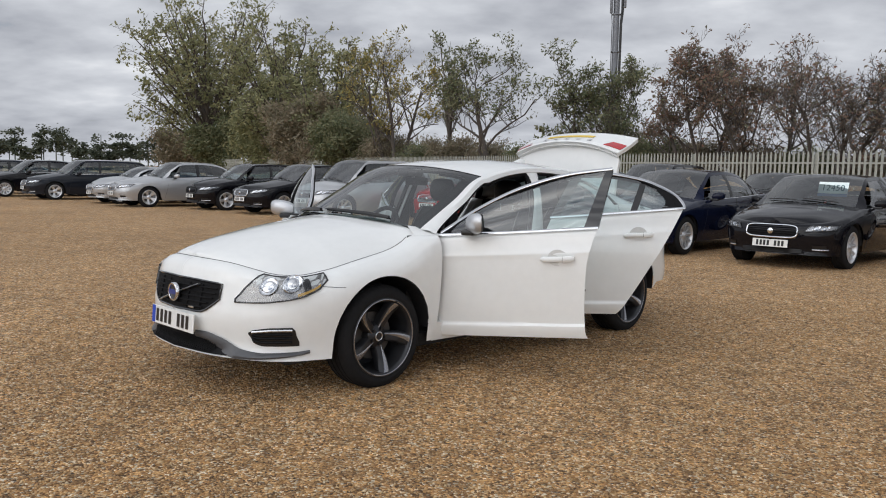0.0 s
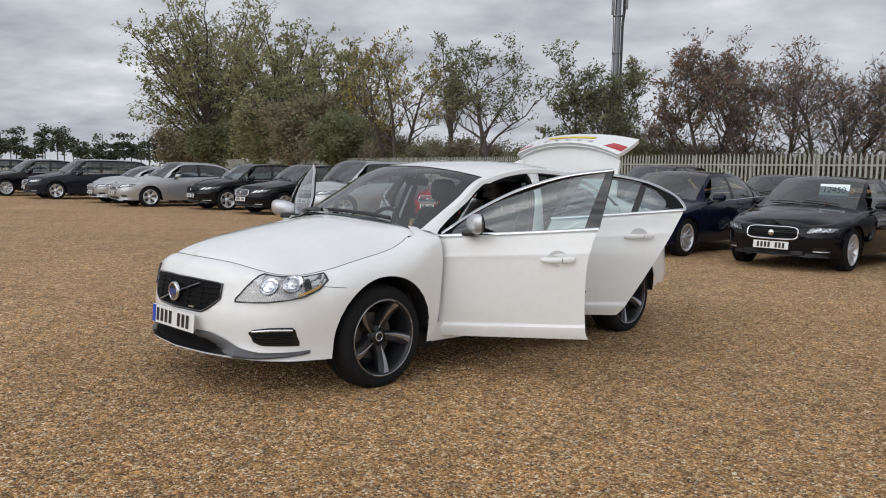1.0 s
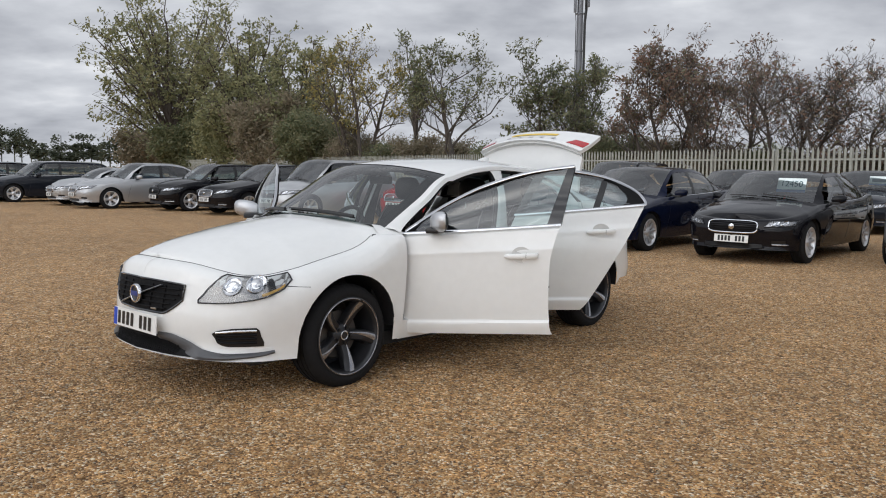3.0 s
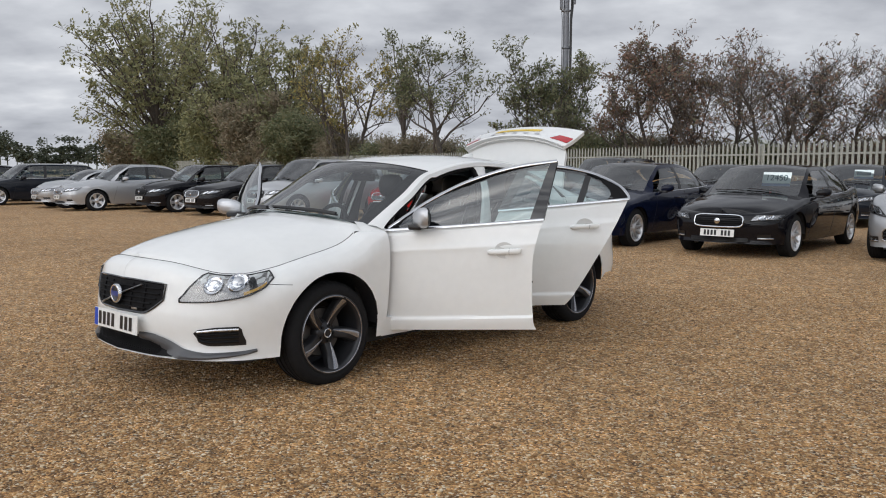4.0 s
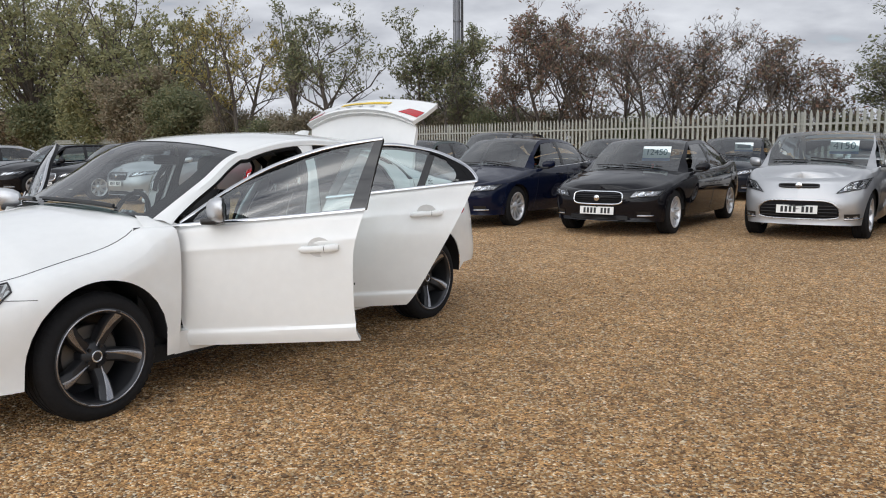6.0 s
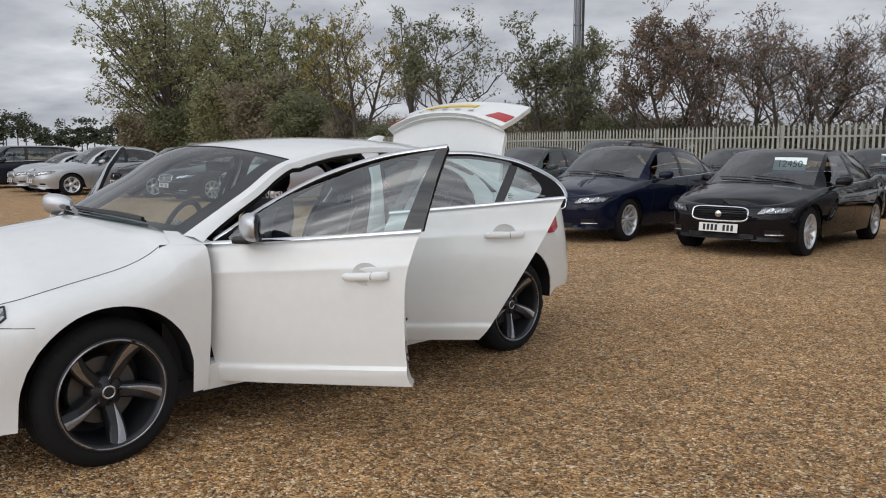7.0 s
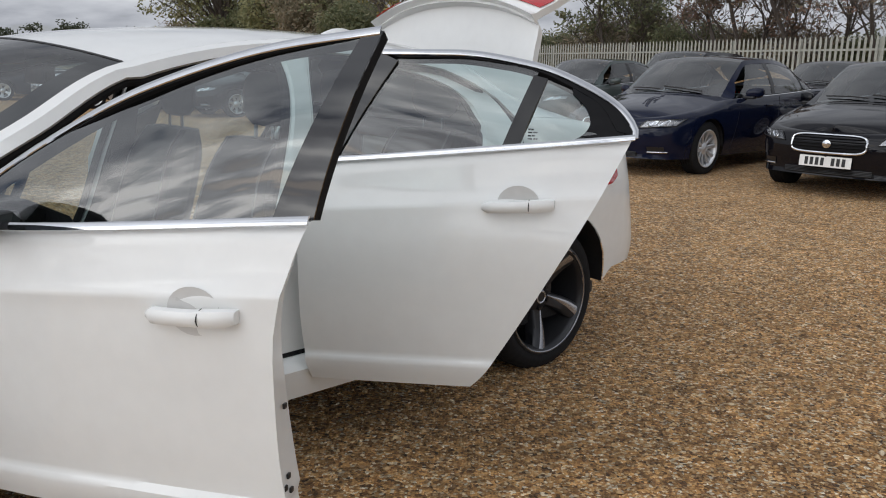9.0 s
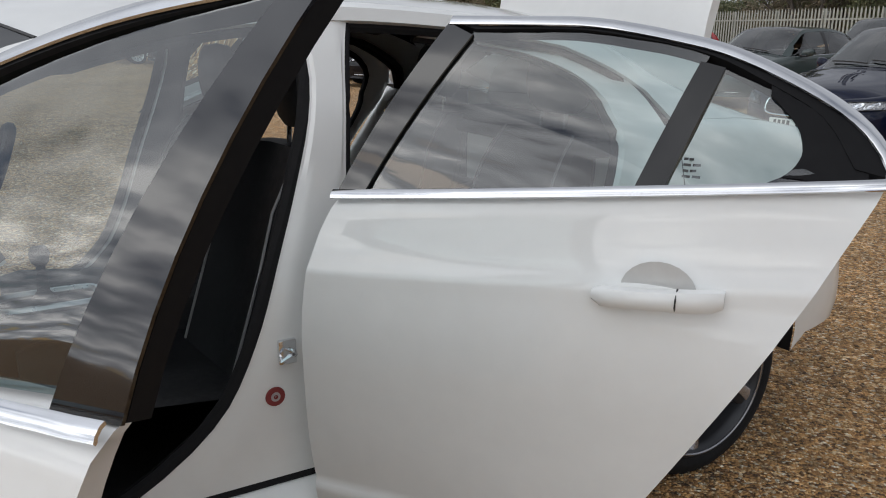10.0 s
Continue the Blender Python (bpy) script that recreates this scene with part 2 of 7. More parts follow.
def wheel_meshes(style, R, rim, width):
    key = (style, R, rim, width)
    if key in WHEELS:
        return WHEELS[key]
    h = width / 2
    out = {}

    def keep(name, bm):
        bmesh.ops.recalc_face_normals(bm, faces=bm.faces)
        me = bpy.data.meshes.new(name)
        bm.to_mesh(me)
        bm.free()
        out[name] = me
    bm = bmesh.new()
    prof = [(rim - 0.01, h - 0.012), (rim + 0.012, h - 0.004), (rim + 0.03, h), (R - 0.03, h - 0.004), (R - 0.012, h - 0.016)]
    for k in range(5):
        y = (h - 0.03) - (2 * h - 0.06) * k / 4
        if k:
            prof += [(R - 0.007, y + 0.008)]
        prof += [(R, y + 0.006 if k else y), (R, y - 0.006)]
        if k < 4:
            prof += [(R - 0.007, y - 0.008)]
    prof += [(R - 0.03, -h + 0.004), (rim + 0.03, -h), (rim - 0.01, -h + 0.02)]
    lathe(bm, prof, 56)
    keep("tyre", bm)
    bm = bmesh.new()
    lathe(bm, [(rim + 0.008, h - 0.002), (rim + 0.002, h + 0.001), (rim - 0.012, h - 0.006), (rim - 0.022, h - 0.03), (rim - 0.03, -h + 0.02), (0.02, -h + 0.015)], 56)
    keep("barrel", bm)
    bm = bmesh.new()
    lathe(bm, [(0.02, 0.0), (rim * 0.62, 0.0), (rim * 0.66, -0.015), (rim * 0.66, -0.03)], 40)
    keep("brake_disc", bm)
    # spokes
    bm = bmesh.new()
    n = {"five": 5, "ten": 10, "seven": 7, "double": 5}[style]
    for k in range(n):
        a0 = 2 * math.pi * k / n
        for off in ((-0.16, 0.16) if style == "double" else (0,)):
            w0, w1 = {"five": (0.042, 0.052), "ten": (0.02, 0.024), "seven": (0.032, 0.034), "double": (0.022, 0.028)}[style]
            twist = 0.10 if style == "five" else 0.0
            rows = []
            for f in (0.0, 0.25, 0.5, 0.75, 1.0):
                r = 0.05 + (rim - 0.058) * f
                a = a0 + off * (0.5 + f * 0.5) + twist * f
                w = w0 + (w1 - w0) * f
                y = h - 0.035 + 0.022 * f ** 2 - 0.012 * (1 - f)
                c, s = math.cos(a), math.sin(a)
                rows.append([(r * s + q * c, y + dy, r * c - q * s) for q, dy in ((-w, -0.03), (-w, -0.006), (-w * 0.55, 0.0), (0, -0.003 if style != "five" else -0.010), (w * 0.55, 0.0), (w, -0.006), (w, -0.03))])
            sheet(bm, rows, True)
    keep("spokes", bm)
    bm = bmesh.new()
    lathe(bm, [(0.001, h - 0.026), (0.024, h - 0.027), (0.030, h - 0.033), (0.062, h - 0.04), (0.075, h - 0.052), (0.085, h - 0.09)], 24)
    keep("hub_cap", bm)
    bm = bmesh.new()
    lathe(bm, [(0.001, h - 0.03), (0.009, h - 0.03), (0.0105, h - 0.036), (0.0105, h - 0.06)], 8)
    keep("wheel_bolt", bm)
    WHEELS[key] = out
    return out


def bolts(w, ms, shift=0.5):
    for k in range(5):
        a = 2 * math.pi * (k + shift) / 5
        put("wheel_bolt", ms["wheel_bolt"], BLACK, w).matrix_local = pose(0.052 * math.sin(a), -0.018, 0.052 * math.cos(a))


def add_wheel(car, x, y, side, style="five", R=0.3225, rim=0.235, width=0.225, turn=0.0, spoke_mat=None, dark=None, roll=0.0):
    ms = wheel_meshes(style, R, rim, width)
    w = put("wheel", ms["barrel"], dark or ALLOY, car)
    w.matrix_local = pose(x, y, R, 0, roll, (0 if side > 0 else 180) + turn)
    put("tyre", ms["tyre"], RUBBER, w)
    put("spokes", ms["spokes"], spoke_mat or ALLOY, w)
    put("hub_cap", ms["hub_cap"], spoke_mat or ALLOY, w)
    bolts(w, ms)
    put("brake_disc", ms["brake_disc"], mat("brake_iron", (0.12, 0.115, 0.11), 0.45, 0.8), w)
    return w

# ---- car bodies ----


class Body:
    """The painted skin of a car: x ahead, y to its left, z up, from the middle of the wheelbase on the ground."""

    def __init__(s, xf, xr, W, axles, Ra, R, sill, top, rail, mid, nose=None, tail=None, front=None, side=None, round_top=None, waist=((0.55, 0.928), (-0.5, 0.93))):
        s.xf, s.xr, s.W, s.axles, s.Ra, s.R, s.sill, s.top, s.rail, s.mid = xf, xr, W, axles, Ra, R, sill, top, rail, mid
        k = W / 0.93
        nose = nose or [(0, 0), (0.03, 0.30), (0.09, 0.54), (0.20, 0.72), (0.38, 0.83), (0.70, 0.895)]
        tail = tail or [(0.60, 0.885), (0.30, 0.83), (0.14, 0.72), (0.06, 0.54), (0.02, 0.30), (0, 0)]
        pl = [(xf - a, b * k) for a, b in nose] + [(a, b * k) for a, b in waist] + [(xr + a, b * k) for a, b in tail]
        s.plan = along(pl, 700)
        s.side = side or [(0.12, 0.085), (0.24, 0.05), (0.36, 0.028), (0.50, 0.010), (0.64, 0.0), (0.78, 0.004), (0.88, 0.022), (1.0, 0.045), (1.15, 0.07)]
        s.front = front or [(0.14, 0.10), (0.22, 0.02), (0.30, 0.03), (0.42, 0.005), (0.52, 0.0), (0.62, 0.02), (0.72, 0.06), (0.85, 0.11), (1.0, 0.15)]
        s.round_top = round_top or [(xr, 0.06), (-1.1, 0.04), (-0.9, 0.02), (0.8, 0.02), (1.1, 0.10), (xf, 0.09)]
        # tables, for speed
        s.t_side = [lerp_pts(s.side, k / 500) for k in range(900)]
        s.t_front = [lerp_pts(s.front, k / 500) for k in range(900)]
        s.t_plan = []
        for q, (x, y) in enumerate(s.plan):
            a, b = s.plan[max(q - 1, 0)], s.plan[min(q + 1, 699)]
            n = Vector((-(b[1] - a[1]), b[0] - a[0], 0))
            n = n.normalized() if n.length else Vector((1, 0, 0))
            n = -n if n.x * x + n.y * y < 0 else n
            s.t_plan.append((x, y, n.x, n.y, min(1, max(0, abs(n.x) * 1.25)), lerp_pts(s.top, x), lerp_pts(s.round_top, x)))
        s.t_q = [min(range(60, 640), key=lambda q: abs(s.plan[q][0] - k / 50)) for k in range(-150, 151)]
        s.t_nose = {}
        # stations: even, and close together round the arches
        idx = set(range(0, 700, 9)) | {699}
        for ax in axles:
            for d in range(0, 181, 12):
                xx = ax + Ra * math.cos(radians(d))
                for o in (0, 0.003 if d == 0 else -0.003 if d == 180 else 0):
                    idx.add(min(range(100, 600), key=lambda q: abs(s.plan[q][0] - xx - o)))
        s.idx = sorted(idx)

    def zb(s, x):
        z = s.sill + max(0, (x - (s.axles[0] + s.Ra)) * 0.03) + min(0.15, max(0, (s.axles[1] - s.Ra + 0.04 - x) * 2.2))
        for ax in s.axles:
            d = abs(x - ax)
            if d < s.Ra:
                z = max(z, s.R * 1.02 + math.sqrt(s.Ra ** 2 - d * d) * 0.985)
        return z

    def at(s, q, z, zt=None):
        """The skin at plan station q and height z."""
        x, y, nx, ny, k, zt0, r = s.t_plan[q]
        i = min(899, max(0, int(z * 500 + 0.5)))
        ins = s.t_side[i] * (1 - k) + s.t_front[i] * k
        h = ((zt0 if zt is None else zt) - z) / r
        if h < 1:
            ins += r * (1 - math.sqrt(max(0, 1 - (1 - h) ** 2)))
        return Vector((x - nx * ins, y - ny * ins, z))

    def column(s, q, rows=11):
        x = s.plan[q][0]
        zt, zb = lerp_pts(s.top, x), s.zb(x)
        fr = [k / (rows - 1) for k in range(rows)]
        zs = [zb + (zt - zb) * f for f in fr]
        r = lerp_pts(s.round_top, x)
        zs = zs[:-1] + [zt - r * 0.55, zt - r * 0.2, zt - r * 0.05, zt]
        return [s.at(q, z, zt) for z in sorted(zs)]

    def q_at(s, x):
        return s.t_q[min(300, max(0, round(x * 50) + 150))]

    def y(s, x, z):
        """Half the car's width at x and height z on the side below the belt."""
        return s.at(s.q_at(x), z).y

    def lid(s, x0, x1, n=9):
        """A bonnet or boot deck between the top edges, from x0 to x1."""
        rows = []
        for q in s.idx:
            x = s.plan[q][0]
            if x0 <= x <= x1:
                e = s.at(q, lerp_pts(s.top, x))
                zc = max(e.z, lerp_pts(s.mid, min(max(e.x, s.mid[-1][0] if s.mid[0][0] > s.mid[-1][0] else s.mid[0][0]), 9)))
                rows.append([(e.x, e.y * (1 - 2 * k / (n - 1)), e.z + (zc - e.z) * (1 - (1 - 2 * k / (n - 1)) ** 2) ** 0.8) for k in range(n)])
        return rows

    def rail_at(s, f):
        """Side rail and middle line of the glasshouse at f from 0 (foot of the windscreen) to 1 (foot of the rear window)."""
        t = f * (len(s.rail) - 1)
        tab = [(k, *p) for k, p in enumerate(s.rail)]
        return lerp_pts(tab, t)

    def rail_z(s, x):
        return lerp_pts([(p[0], p[2]) for p in s.rail], x)

    def rail_y(s, x):
        return lerp_pts([(p[0], p[1]) for p in s.rail], x)

    def house(s, f0, f1, n=10, m=11, edge=1.0, up=0.0):
        """The sheet of windscreen, roof or rear window between two places on the rail."""
        rows = []
        for i in range(n):
            f = f0 + (f1 - f0) * i / (n - 1)
            x, y, z, bx, bz = s.rail_at(f)
            rows.append([(x + bx * (1 - q * q), y * q, z + up + bz * (1 - abs(q) ** 2.4)) for q in [edge * (2 * k / (m - 1) - 1) for k in range(m)]])
        return rows

    def window(s, x0, x1, lean0=0.0, lean1=0.0, drop=0.05, foot=0.03, out=0.0, n=10, m=5):
        """A side pane or pillar from x0 to x1 at the belt; lean: how much the edge runs back at the top."""
        rows = []
        for i in range(n):
            col = []
            for j in range(m):
                t = j / (m - 1)
                xb = x0 + (x1 - x0) * i / (n - 1)
                xt = (x0 + lean0) + (x1 + lean1 - x0 - lean0) * i / (n - 1)
                x = xb + (xt - xb) * t
                zb = lerp_pts(s.top, x) + foot
                zr = max(zb + 0.005, s.rail_z(x) - drop)
                z = zb + (zr - zb) * t
                col.append(s.glass_pt(x, z, out))
            rows.append(col)
        return rows

    def glass_pt(s, x, z, out=0.0):
        zt, zr = lerp_pts(s.top, x), s.rail_z(x)
        yb, yr = s.y(x, zt), s.rail_y(x)
        t = min(1, max(0, (z - zt) / max(0.02, zr - zt)))
        return (x, yb + (yr - yb) * t + 0.035 * math.sin(math.pi * t) * min(1, (zr - zt) * 3) + out, z)


def skin(car, B, material, name="body", keep=lambda x: True, label=""):
    bm = bmesh.new()
    cols = [(B.plan[q][0], B.column(q)) for q in B.idx]
    run = []
    for x, c in cols:
        if keep(x):
            run.append(c)
        else:
            if len(run) > 1:
                sheet(bm, run); sheet(bm, both(run))
            run = []
    if len(run) > 1:
        sheet(bm, run); sheet(bm, both(run))
    bmesh.ops.remove_doubles(bm, verts=bm.verts, dist=1e-4)
    return part(name, bm, material, car, label)


def liners(car, B, y_in=0.50):
    for ax in B.axles:
        for sgn in (1, -1):
            bm = bmesh.new()
            arc = [(ax + (B.Ra + 0.004) * math.cos(radians(d)), B.R + (B.Ra + 0.004) * math.sin(radians(d))) for d in range(2, 180, 11)]
            yo = B.y(ax, B.R + B.Ra + 0.03) - 0.02
            rows = sheet(bm, [[(x, sgn * min(yo, B.y(x, max(z, B.zb(x) + 0.02)) - 0.012), z) for x, z in arc], [(x, sgn * y_in, z) for x, z in arc]])
            c = bm.verts.new((ax, sgn * y_in, B.R))
            for p, q in zip(rows[1], rows[1][1:]):
                bm.faces.new((p, q, c))
            part("arch_liner", bm, PLASTIC, car)


def panel_on(B, x0, x1, y0, y1, z0, z1, n=8, m=4, out=0.004, shape=None):
    """A patch on the nose: y from y0 to y1, z from z0 to z1; shape bends its edges."""
    rows = []
    for i in range(n):
        f = i / (n - 1)
        col = []
        for j in range(m):
            g = j / (m - 1)
            y, z = y0 + (y1 - y0) * f, z0 + (z1 - z0) * g
            if shape:
                y, z = shape(f, g)
            col.append(B.nose(y, z, out))
        rows.append(col)
    return rows


def nose_pt(B, y, z, out=0.004, rear=False):
    """The skin ahead (or behind) at that y and height."""
    ay = abs(y)
    key = (round(z * 200), rear)
    if key not in B.t_nose:
        B.t_nose[key] = [(q, B.at(q, z).y) for q in (range(699, 400, -2) if rear else range(0, 300, 2))]
    best = min(B.t_nose[key], key=lambda e: abs(e[1] - ay))[0]
    p = B.at(best, z)
    a, b = B.plan[max(best - 1, 0)], B.plan[min(best + 1, 699)]
    n = Vector((abs(b[1] - a[1]) * (-1 if rear else 1), abs(b[0] - a[0]), 0)).normalized()
    p = p + n * out
    return Vector((p.x, math.copysign(ay + n.y * out, y if y else 1), z))


def bars_text(car, p, size, n, material, along_v, up_v):
    """Writing as plain bars."""
    a, u = Vector(along_v), Vector(up_v)
    nrm = a.cross(u)
    w, h = size
    for k in range(n):
        if k == n // 2 and n > 4:
            continue
        bm = bmesh.new()
        c = Vector(p) + a * (w * ((k + 0.5) / n - 0.5))
        q = w / n * 0.32
        bm.faces.new([bm.verts.new(c + a * i + u * j + nrm * 0.0015) for i, j in ((-q, -h / 2), (q, -h / 2), (q, h / 2), (-q, h / 2))])
        part("plate_bar", bm, material, car, smooth=False)


def plate(car, x, z, lean=6, width=0.52, badge=False, y=0.0):
    bm = bmesh.new()
    box(bm, -0.006, 0.0, -width / 2, width / 2, -0.0555, 0.0555, 0.002)
    p = part("number_plate", bm, PLATE_W, car, "white number plate with dark characters", False)
    p.matrix_local = pose(x, y, z, 0, -lean, 0)
    bars_text(p, (0.001, 0, 0), (width * 0.82, 0.078), 8, BLACK, (0, 1, 0), (0, 0, 1))
    return p


def lamp_unit(car, B, pts, name="headlight", out=0.006, inner=None, sgn=1):
    """A lamp under a clear lens on the skin; pts: the four corners (y, z): inner low, outer low, outer high, inner high."""
    (ya, za), (yb, zb_), (yc, zc), (yd, zd) = pts

    def P(f, g, o):
        y = (ya + (yb - ya) * f) * (1 - g) + (yd + (yc - yd) * f) * g
        z = (za + (zb_ - za) * f) * (1 - g) + (zd + (zc - zd) * f) * g
        p = nose_pt(B, y, z, o)
        return Vector((p.x, p.y * sgn, p.z))
    bm = bmesh.new()
    sheet(bm, [[P(f / 7, g / 3, 0.003) for g in range(4)] for f in range(8)])
    lamp = part(name, bm, mat("lamp_bowl", (0.30, 0.30, 0.31), 0.25, 0.85), car, "clear headlight with chrome bowls")
    bm = bmesh.new()
    for f, r in ((0.34, 0.42), (0.66, 0.46)):
        c, u = P(f, 0.5, 0.004), (P(f, 1, 0.004) - P(f, 0, 0.004))
        w = P(min(1, f + 0.2), 0.5, 0.004) - P(f, 0.5, 0.004)
        nn = w.normalized().cross(u.normalized()) * (1 if sgn > 0 else -1)
        R = u.length * r
        rows = []
        for rr, d in ((1.0, 0.004), (0.9, 0.010), (0.7, 0.003), (0.45, 0.002), (0.4, 0.006), (0.02, 0.010)):
            rows.append([c + (w.normalized() * math.cos(a) + u.normalized() * math.sin(a)) * R * rr + nn * d for a in [2 * math.pi * k / 18 for k in range(18)]])
        sheet(bm, rows, True)
    part("lamp_bowl", bm, CHROME, lamp)
    bm = bmesh.new()
    sheet(bm, [[P(f / 9, g / 4, out + 0.012) for g in range(5)] for f in range(10)])
    part("lens", bm, LENS, lamp)
    bm = bmesh.new()
    ring = [P(f / 9, 0, out + 0.008) for f in range(10)] + [P(1, g / 4, out + 0.008) for g in range(1, 5)] + [P(1 - f / 9, 1, out + 0.008) for f in range(1, 10)] + [P(0, 1 - g / 4, out + 0.008) for g in range(1, 4)]
    tube(bm, ring + ring[:1], 0.005, 6)
    part("lamp_seal", bm, BLACK, lamp)
    return lamp


def mirror(car, x, y, z, material, sgn=1, m=None):
    bm = bmesh.new()
    rows = []
    for d, h, t in [(a * 0.90, b * 0.78, e * 0.80) for a, b, e in [(0.0, 0.035, 0.03), (0.012, 0.060, 0.048), (0.05, 0.078, 0.066), (0.11, 0.085, 0.072), (0.165, 0.080, 0.064), (0.195, 0.062, 0.048), (0.208, 0.030, 0.022)]]:
        row = []
        for j in range(20):
            a = 2 * math.pi * j / 20
            ca, sa = math.cos(a), math.sin(a)
            px = t * math.copysign(abs(ca) ** 0.8, ca) * (1.25 if ca > 0 else 0.45)
            row.append((x - 0.03 + px - 0.42 * d, sgn * (y + d), z + 0.012 + h * math.copysign(abs(sa) ** 0.75, sa) + 0.02 * (d / 0.2)))
        rows.append(row)
    vs = sheet(bm, rows, True)
    bm.faces.new(vs[0]); bm.faces.new(vs[-1])
    ob = part("mirror", bm, material, car)
    bm = bmesh.new()
    sheet(bm, [[(p[0] - 0.006, p[1] + (0.003 if k in (0, 6) else 0) * sgn, (p[2] - z - 0.012) * 1.04 + z + 0.012) for p in r[6:15]] for k, r in enumerate(rows)])
    part("mirror_shell", bm, BLACK, ob)
    bm = bmesh.new()
    box(bm, x - 0.055, x + 0.03, sgn * (y - 0.06) if sgn > 0 else -(y + 0.12), sgn * (y + 0.12) if sgn > 0 else -(y - 0.06), z - 0.055, z - 0.02, 0.012)
    part("mirror_foot", bm, BLACK, ob)
    bm = bmesh.new()
    c = [(x - 0.062 - 0.42 * (0.09 + 0.070 * math.cos(a)), sgn * (y + 0.09 + 0.070 * math.cos(a)), z + 0.020 + 0.046 * math.sin(a)) for a in [2 * math.pi * j / 20 for j in range(20)]]
    bm.faces.new([bm.verts.new(p) for p in c])
    part("mirror_glass", bm, mat("dark_mirror", (0.07, 0.075, 0.08), 0.05, 1.0), ob)
    return ob


def parked_car(name, m, label, group, P, paint_mat, style="ten", glass=None, grille="chrome", card=None, wheel=(0.33, 0.225)):
    car = thing(name, m, label, "car", group)
    B = P["made"] = P.get("made") or Body(**P["body"])
    B.nose = lambda y, z, o: nose_pt(B, y, z, o)
    xa, xc = B.rail[0][0], B.rail[-1][0]
    skin(car, B, paint_mat)
    for nm, rows in (("bonnet", B.lid(xa - 0.02, 9)), ("boot_deck", B.lid(-9, xc + 0.02))):
        if len(rows) > 1:
            bm = bmesh.new()
            sheet(bm, rows)
            part(nm, bm, paint_mat, car)
    # glasshouse
    fa, fc = P["posts"]
    g = glass or GLASS_CAR
    for nm, f0, f1, mt in (("windscreen", 0, fa, glass_mat("car_windscreen", (0.60, 0.70, 0.70), ior=2.3)), ("roof", fa, fc, paint_mat), ("rear_window", fc, 1, g)):
        bm = bmesh.new()
        sheet(bm, B.house(f0, f1, 12, 11))
        part(nm, bm, mt, car)
    nA = len(B.rail) - 1
    # pillars and rails
    bm = bmesh.new()
    def strip(sg):
        top, low = [], []
        for k in range(41):
            x, y, z = B.rail_at(k / 40)[:3]
            zl = max(lerp_pts(B.top, x), z - (0.055 if 0.12 < k / 40 < 0.8 else 0.09))
            top.append((x, y, z)); low.append(B.glass_pt(x, zl))
        return [[(p[0], sg * p[1], p[2]) for p in r] for r in (top, low)]
    for sg in (1, -1):
        sheet(bm, strip(sg))
    part("roof_rail", bm, paint_mat, car)
    for sgn in (1, -1):
        for nm, mt, (x0, x1, l0, l1, dr) in P["panes"]:
            bm = bmesh.new()
            rows = B.window(x0, x1, l0, l1, drop=dr, foot=0.012, out=-0.004 if mt == "glass" else 0.0)
            sheet(bm, rows if sgn > 0 else both(rows))
            part(nm, bm, {"glass": g, "black": BLACK, "paint": paint_mat}[mt], car)
        bm = bmesh.new()
        line = [(x, sgn * (B.y(x, lerp_pts(B.top, x)) + 0.004), lerp_pts(B.top, x)) for x in [xa - 0.25 + (P["belt_end"] - xa + 0.25) * k / 12 for k in range(13)]]
        tube(bm, line, 0.008, 6)
        part("belt_trim", bm, CHROME if P.get("chrome", True) else BLACK, car)
        # shut lines and handles
        for x in P["shuts"]:
            bm = bmesh.new()
            zt = lerp_pts(B.top, x)
            tube(bm, [(x - 0.02 * k, sgn * (B.y(x, 0.3 + (zt - 0.32) * k / 8) + 0.0005), 0.3 + (zt - 0.32) * k / 8) for k in range(9)], 0.0035, 4)
            part("shut_line", bm, BLACK, car)
        for x in P["handles"]:
            bm = bmesh.new()
            zh = lerp_pts(B.top, x) - 0.12
            tube(bm, [(x + 0.09 - 0.03 * k, sgn * (B.y(x, zh) + (0.012 if k in (0, 6) else 0.026)), zh) for k in range(7)], 0.011, 6)
            part("door_handle", bm, paint_mat if P.get("plain", True) else CHROME, car)
        mirror(car, xa - 0.32, B.y(xa - 0.32, 0.95) + 0.02, lerp_pts(B.top, xa - 0.32) + 0.04, paint_mat, sgn)
        lamp_unit(car, B, P["lamp"], sgn=sgn)
        # rear lamp
        bm = bmesh.new()
        rr = [[nose_pt(B, y, z, 0.006, True) for z in (0.72, 0.80, 0.88, 0.94)] for y in (0.55, 0.65, 0.74, 0.80)]
        sheet(bm, rr if sgn > 0 else both(rr))
        part("rear_lamp", bm, RED_LENS, car)
        for ax in B.axles:
            add_wheel(car, ax, sgn * (B.y(ax, 0.75) - 0.125), sgn, style, wheel[0], wheel[1], 0.21, roll=17 * ax * sgn)
    liners(car, B)
    # nose: upper grille, lower intake, badge, plate
    gw, g0, g1 = P["grille"]
    bm = bmesh.new()
    sheet(bm, [[B.nose(y, z, 0.004) for z in (g0, (g0 + g1) / 2, g1)] for y in [gw * (k / 6 - 1) for k in range(13)]])
    gr = part("grille", bm, MATT, car)
    for k in range(1, 6):
        bm = bmesh.new()
        z = g0 + (g1 - g0) * k / 6
        tube(bm, [B.nose(gw * 0.97 * (j / 5 - 1), z, 0.008) for j in range(11)], 0.006, 5)
        part("grille_bar", bm, SATIN if grille == "bars" else MATT, gr)
    bm = bmesh.new()
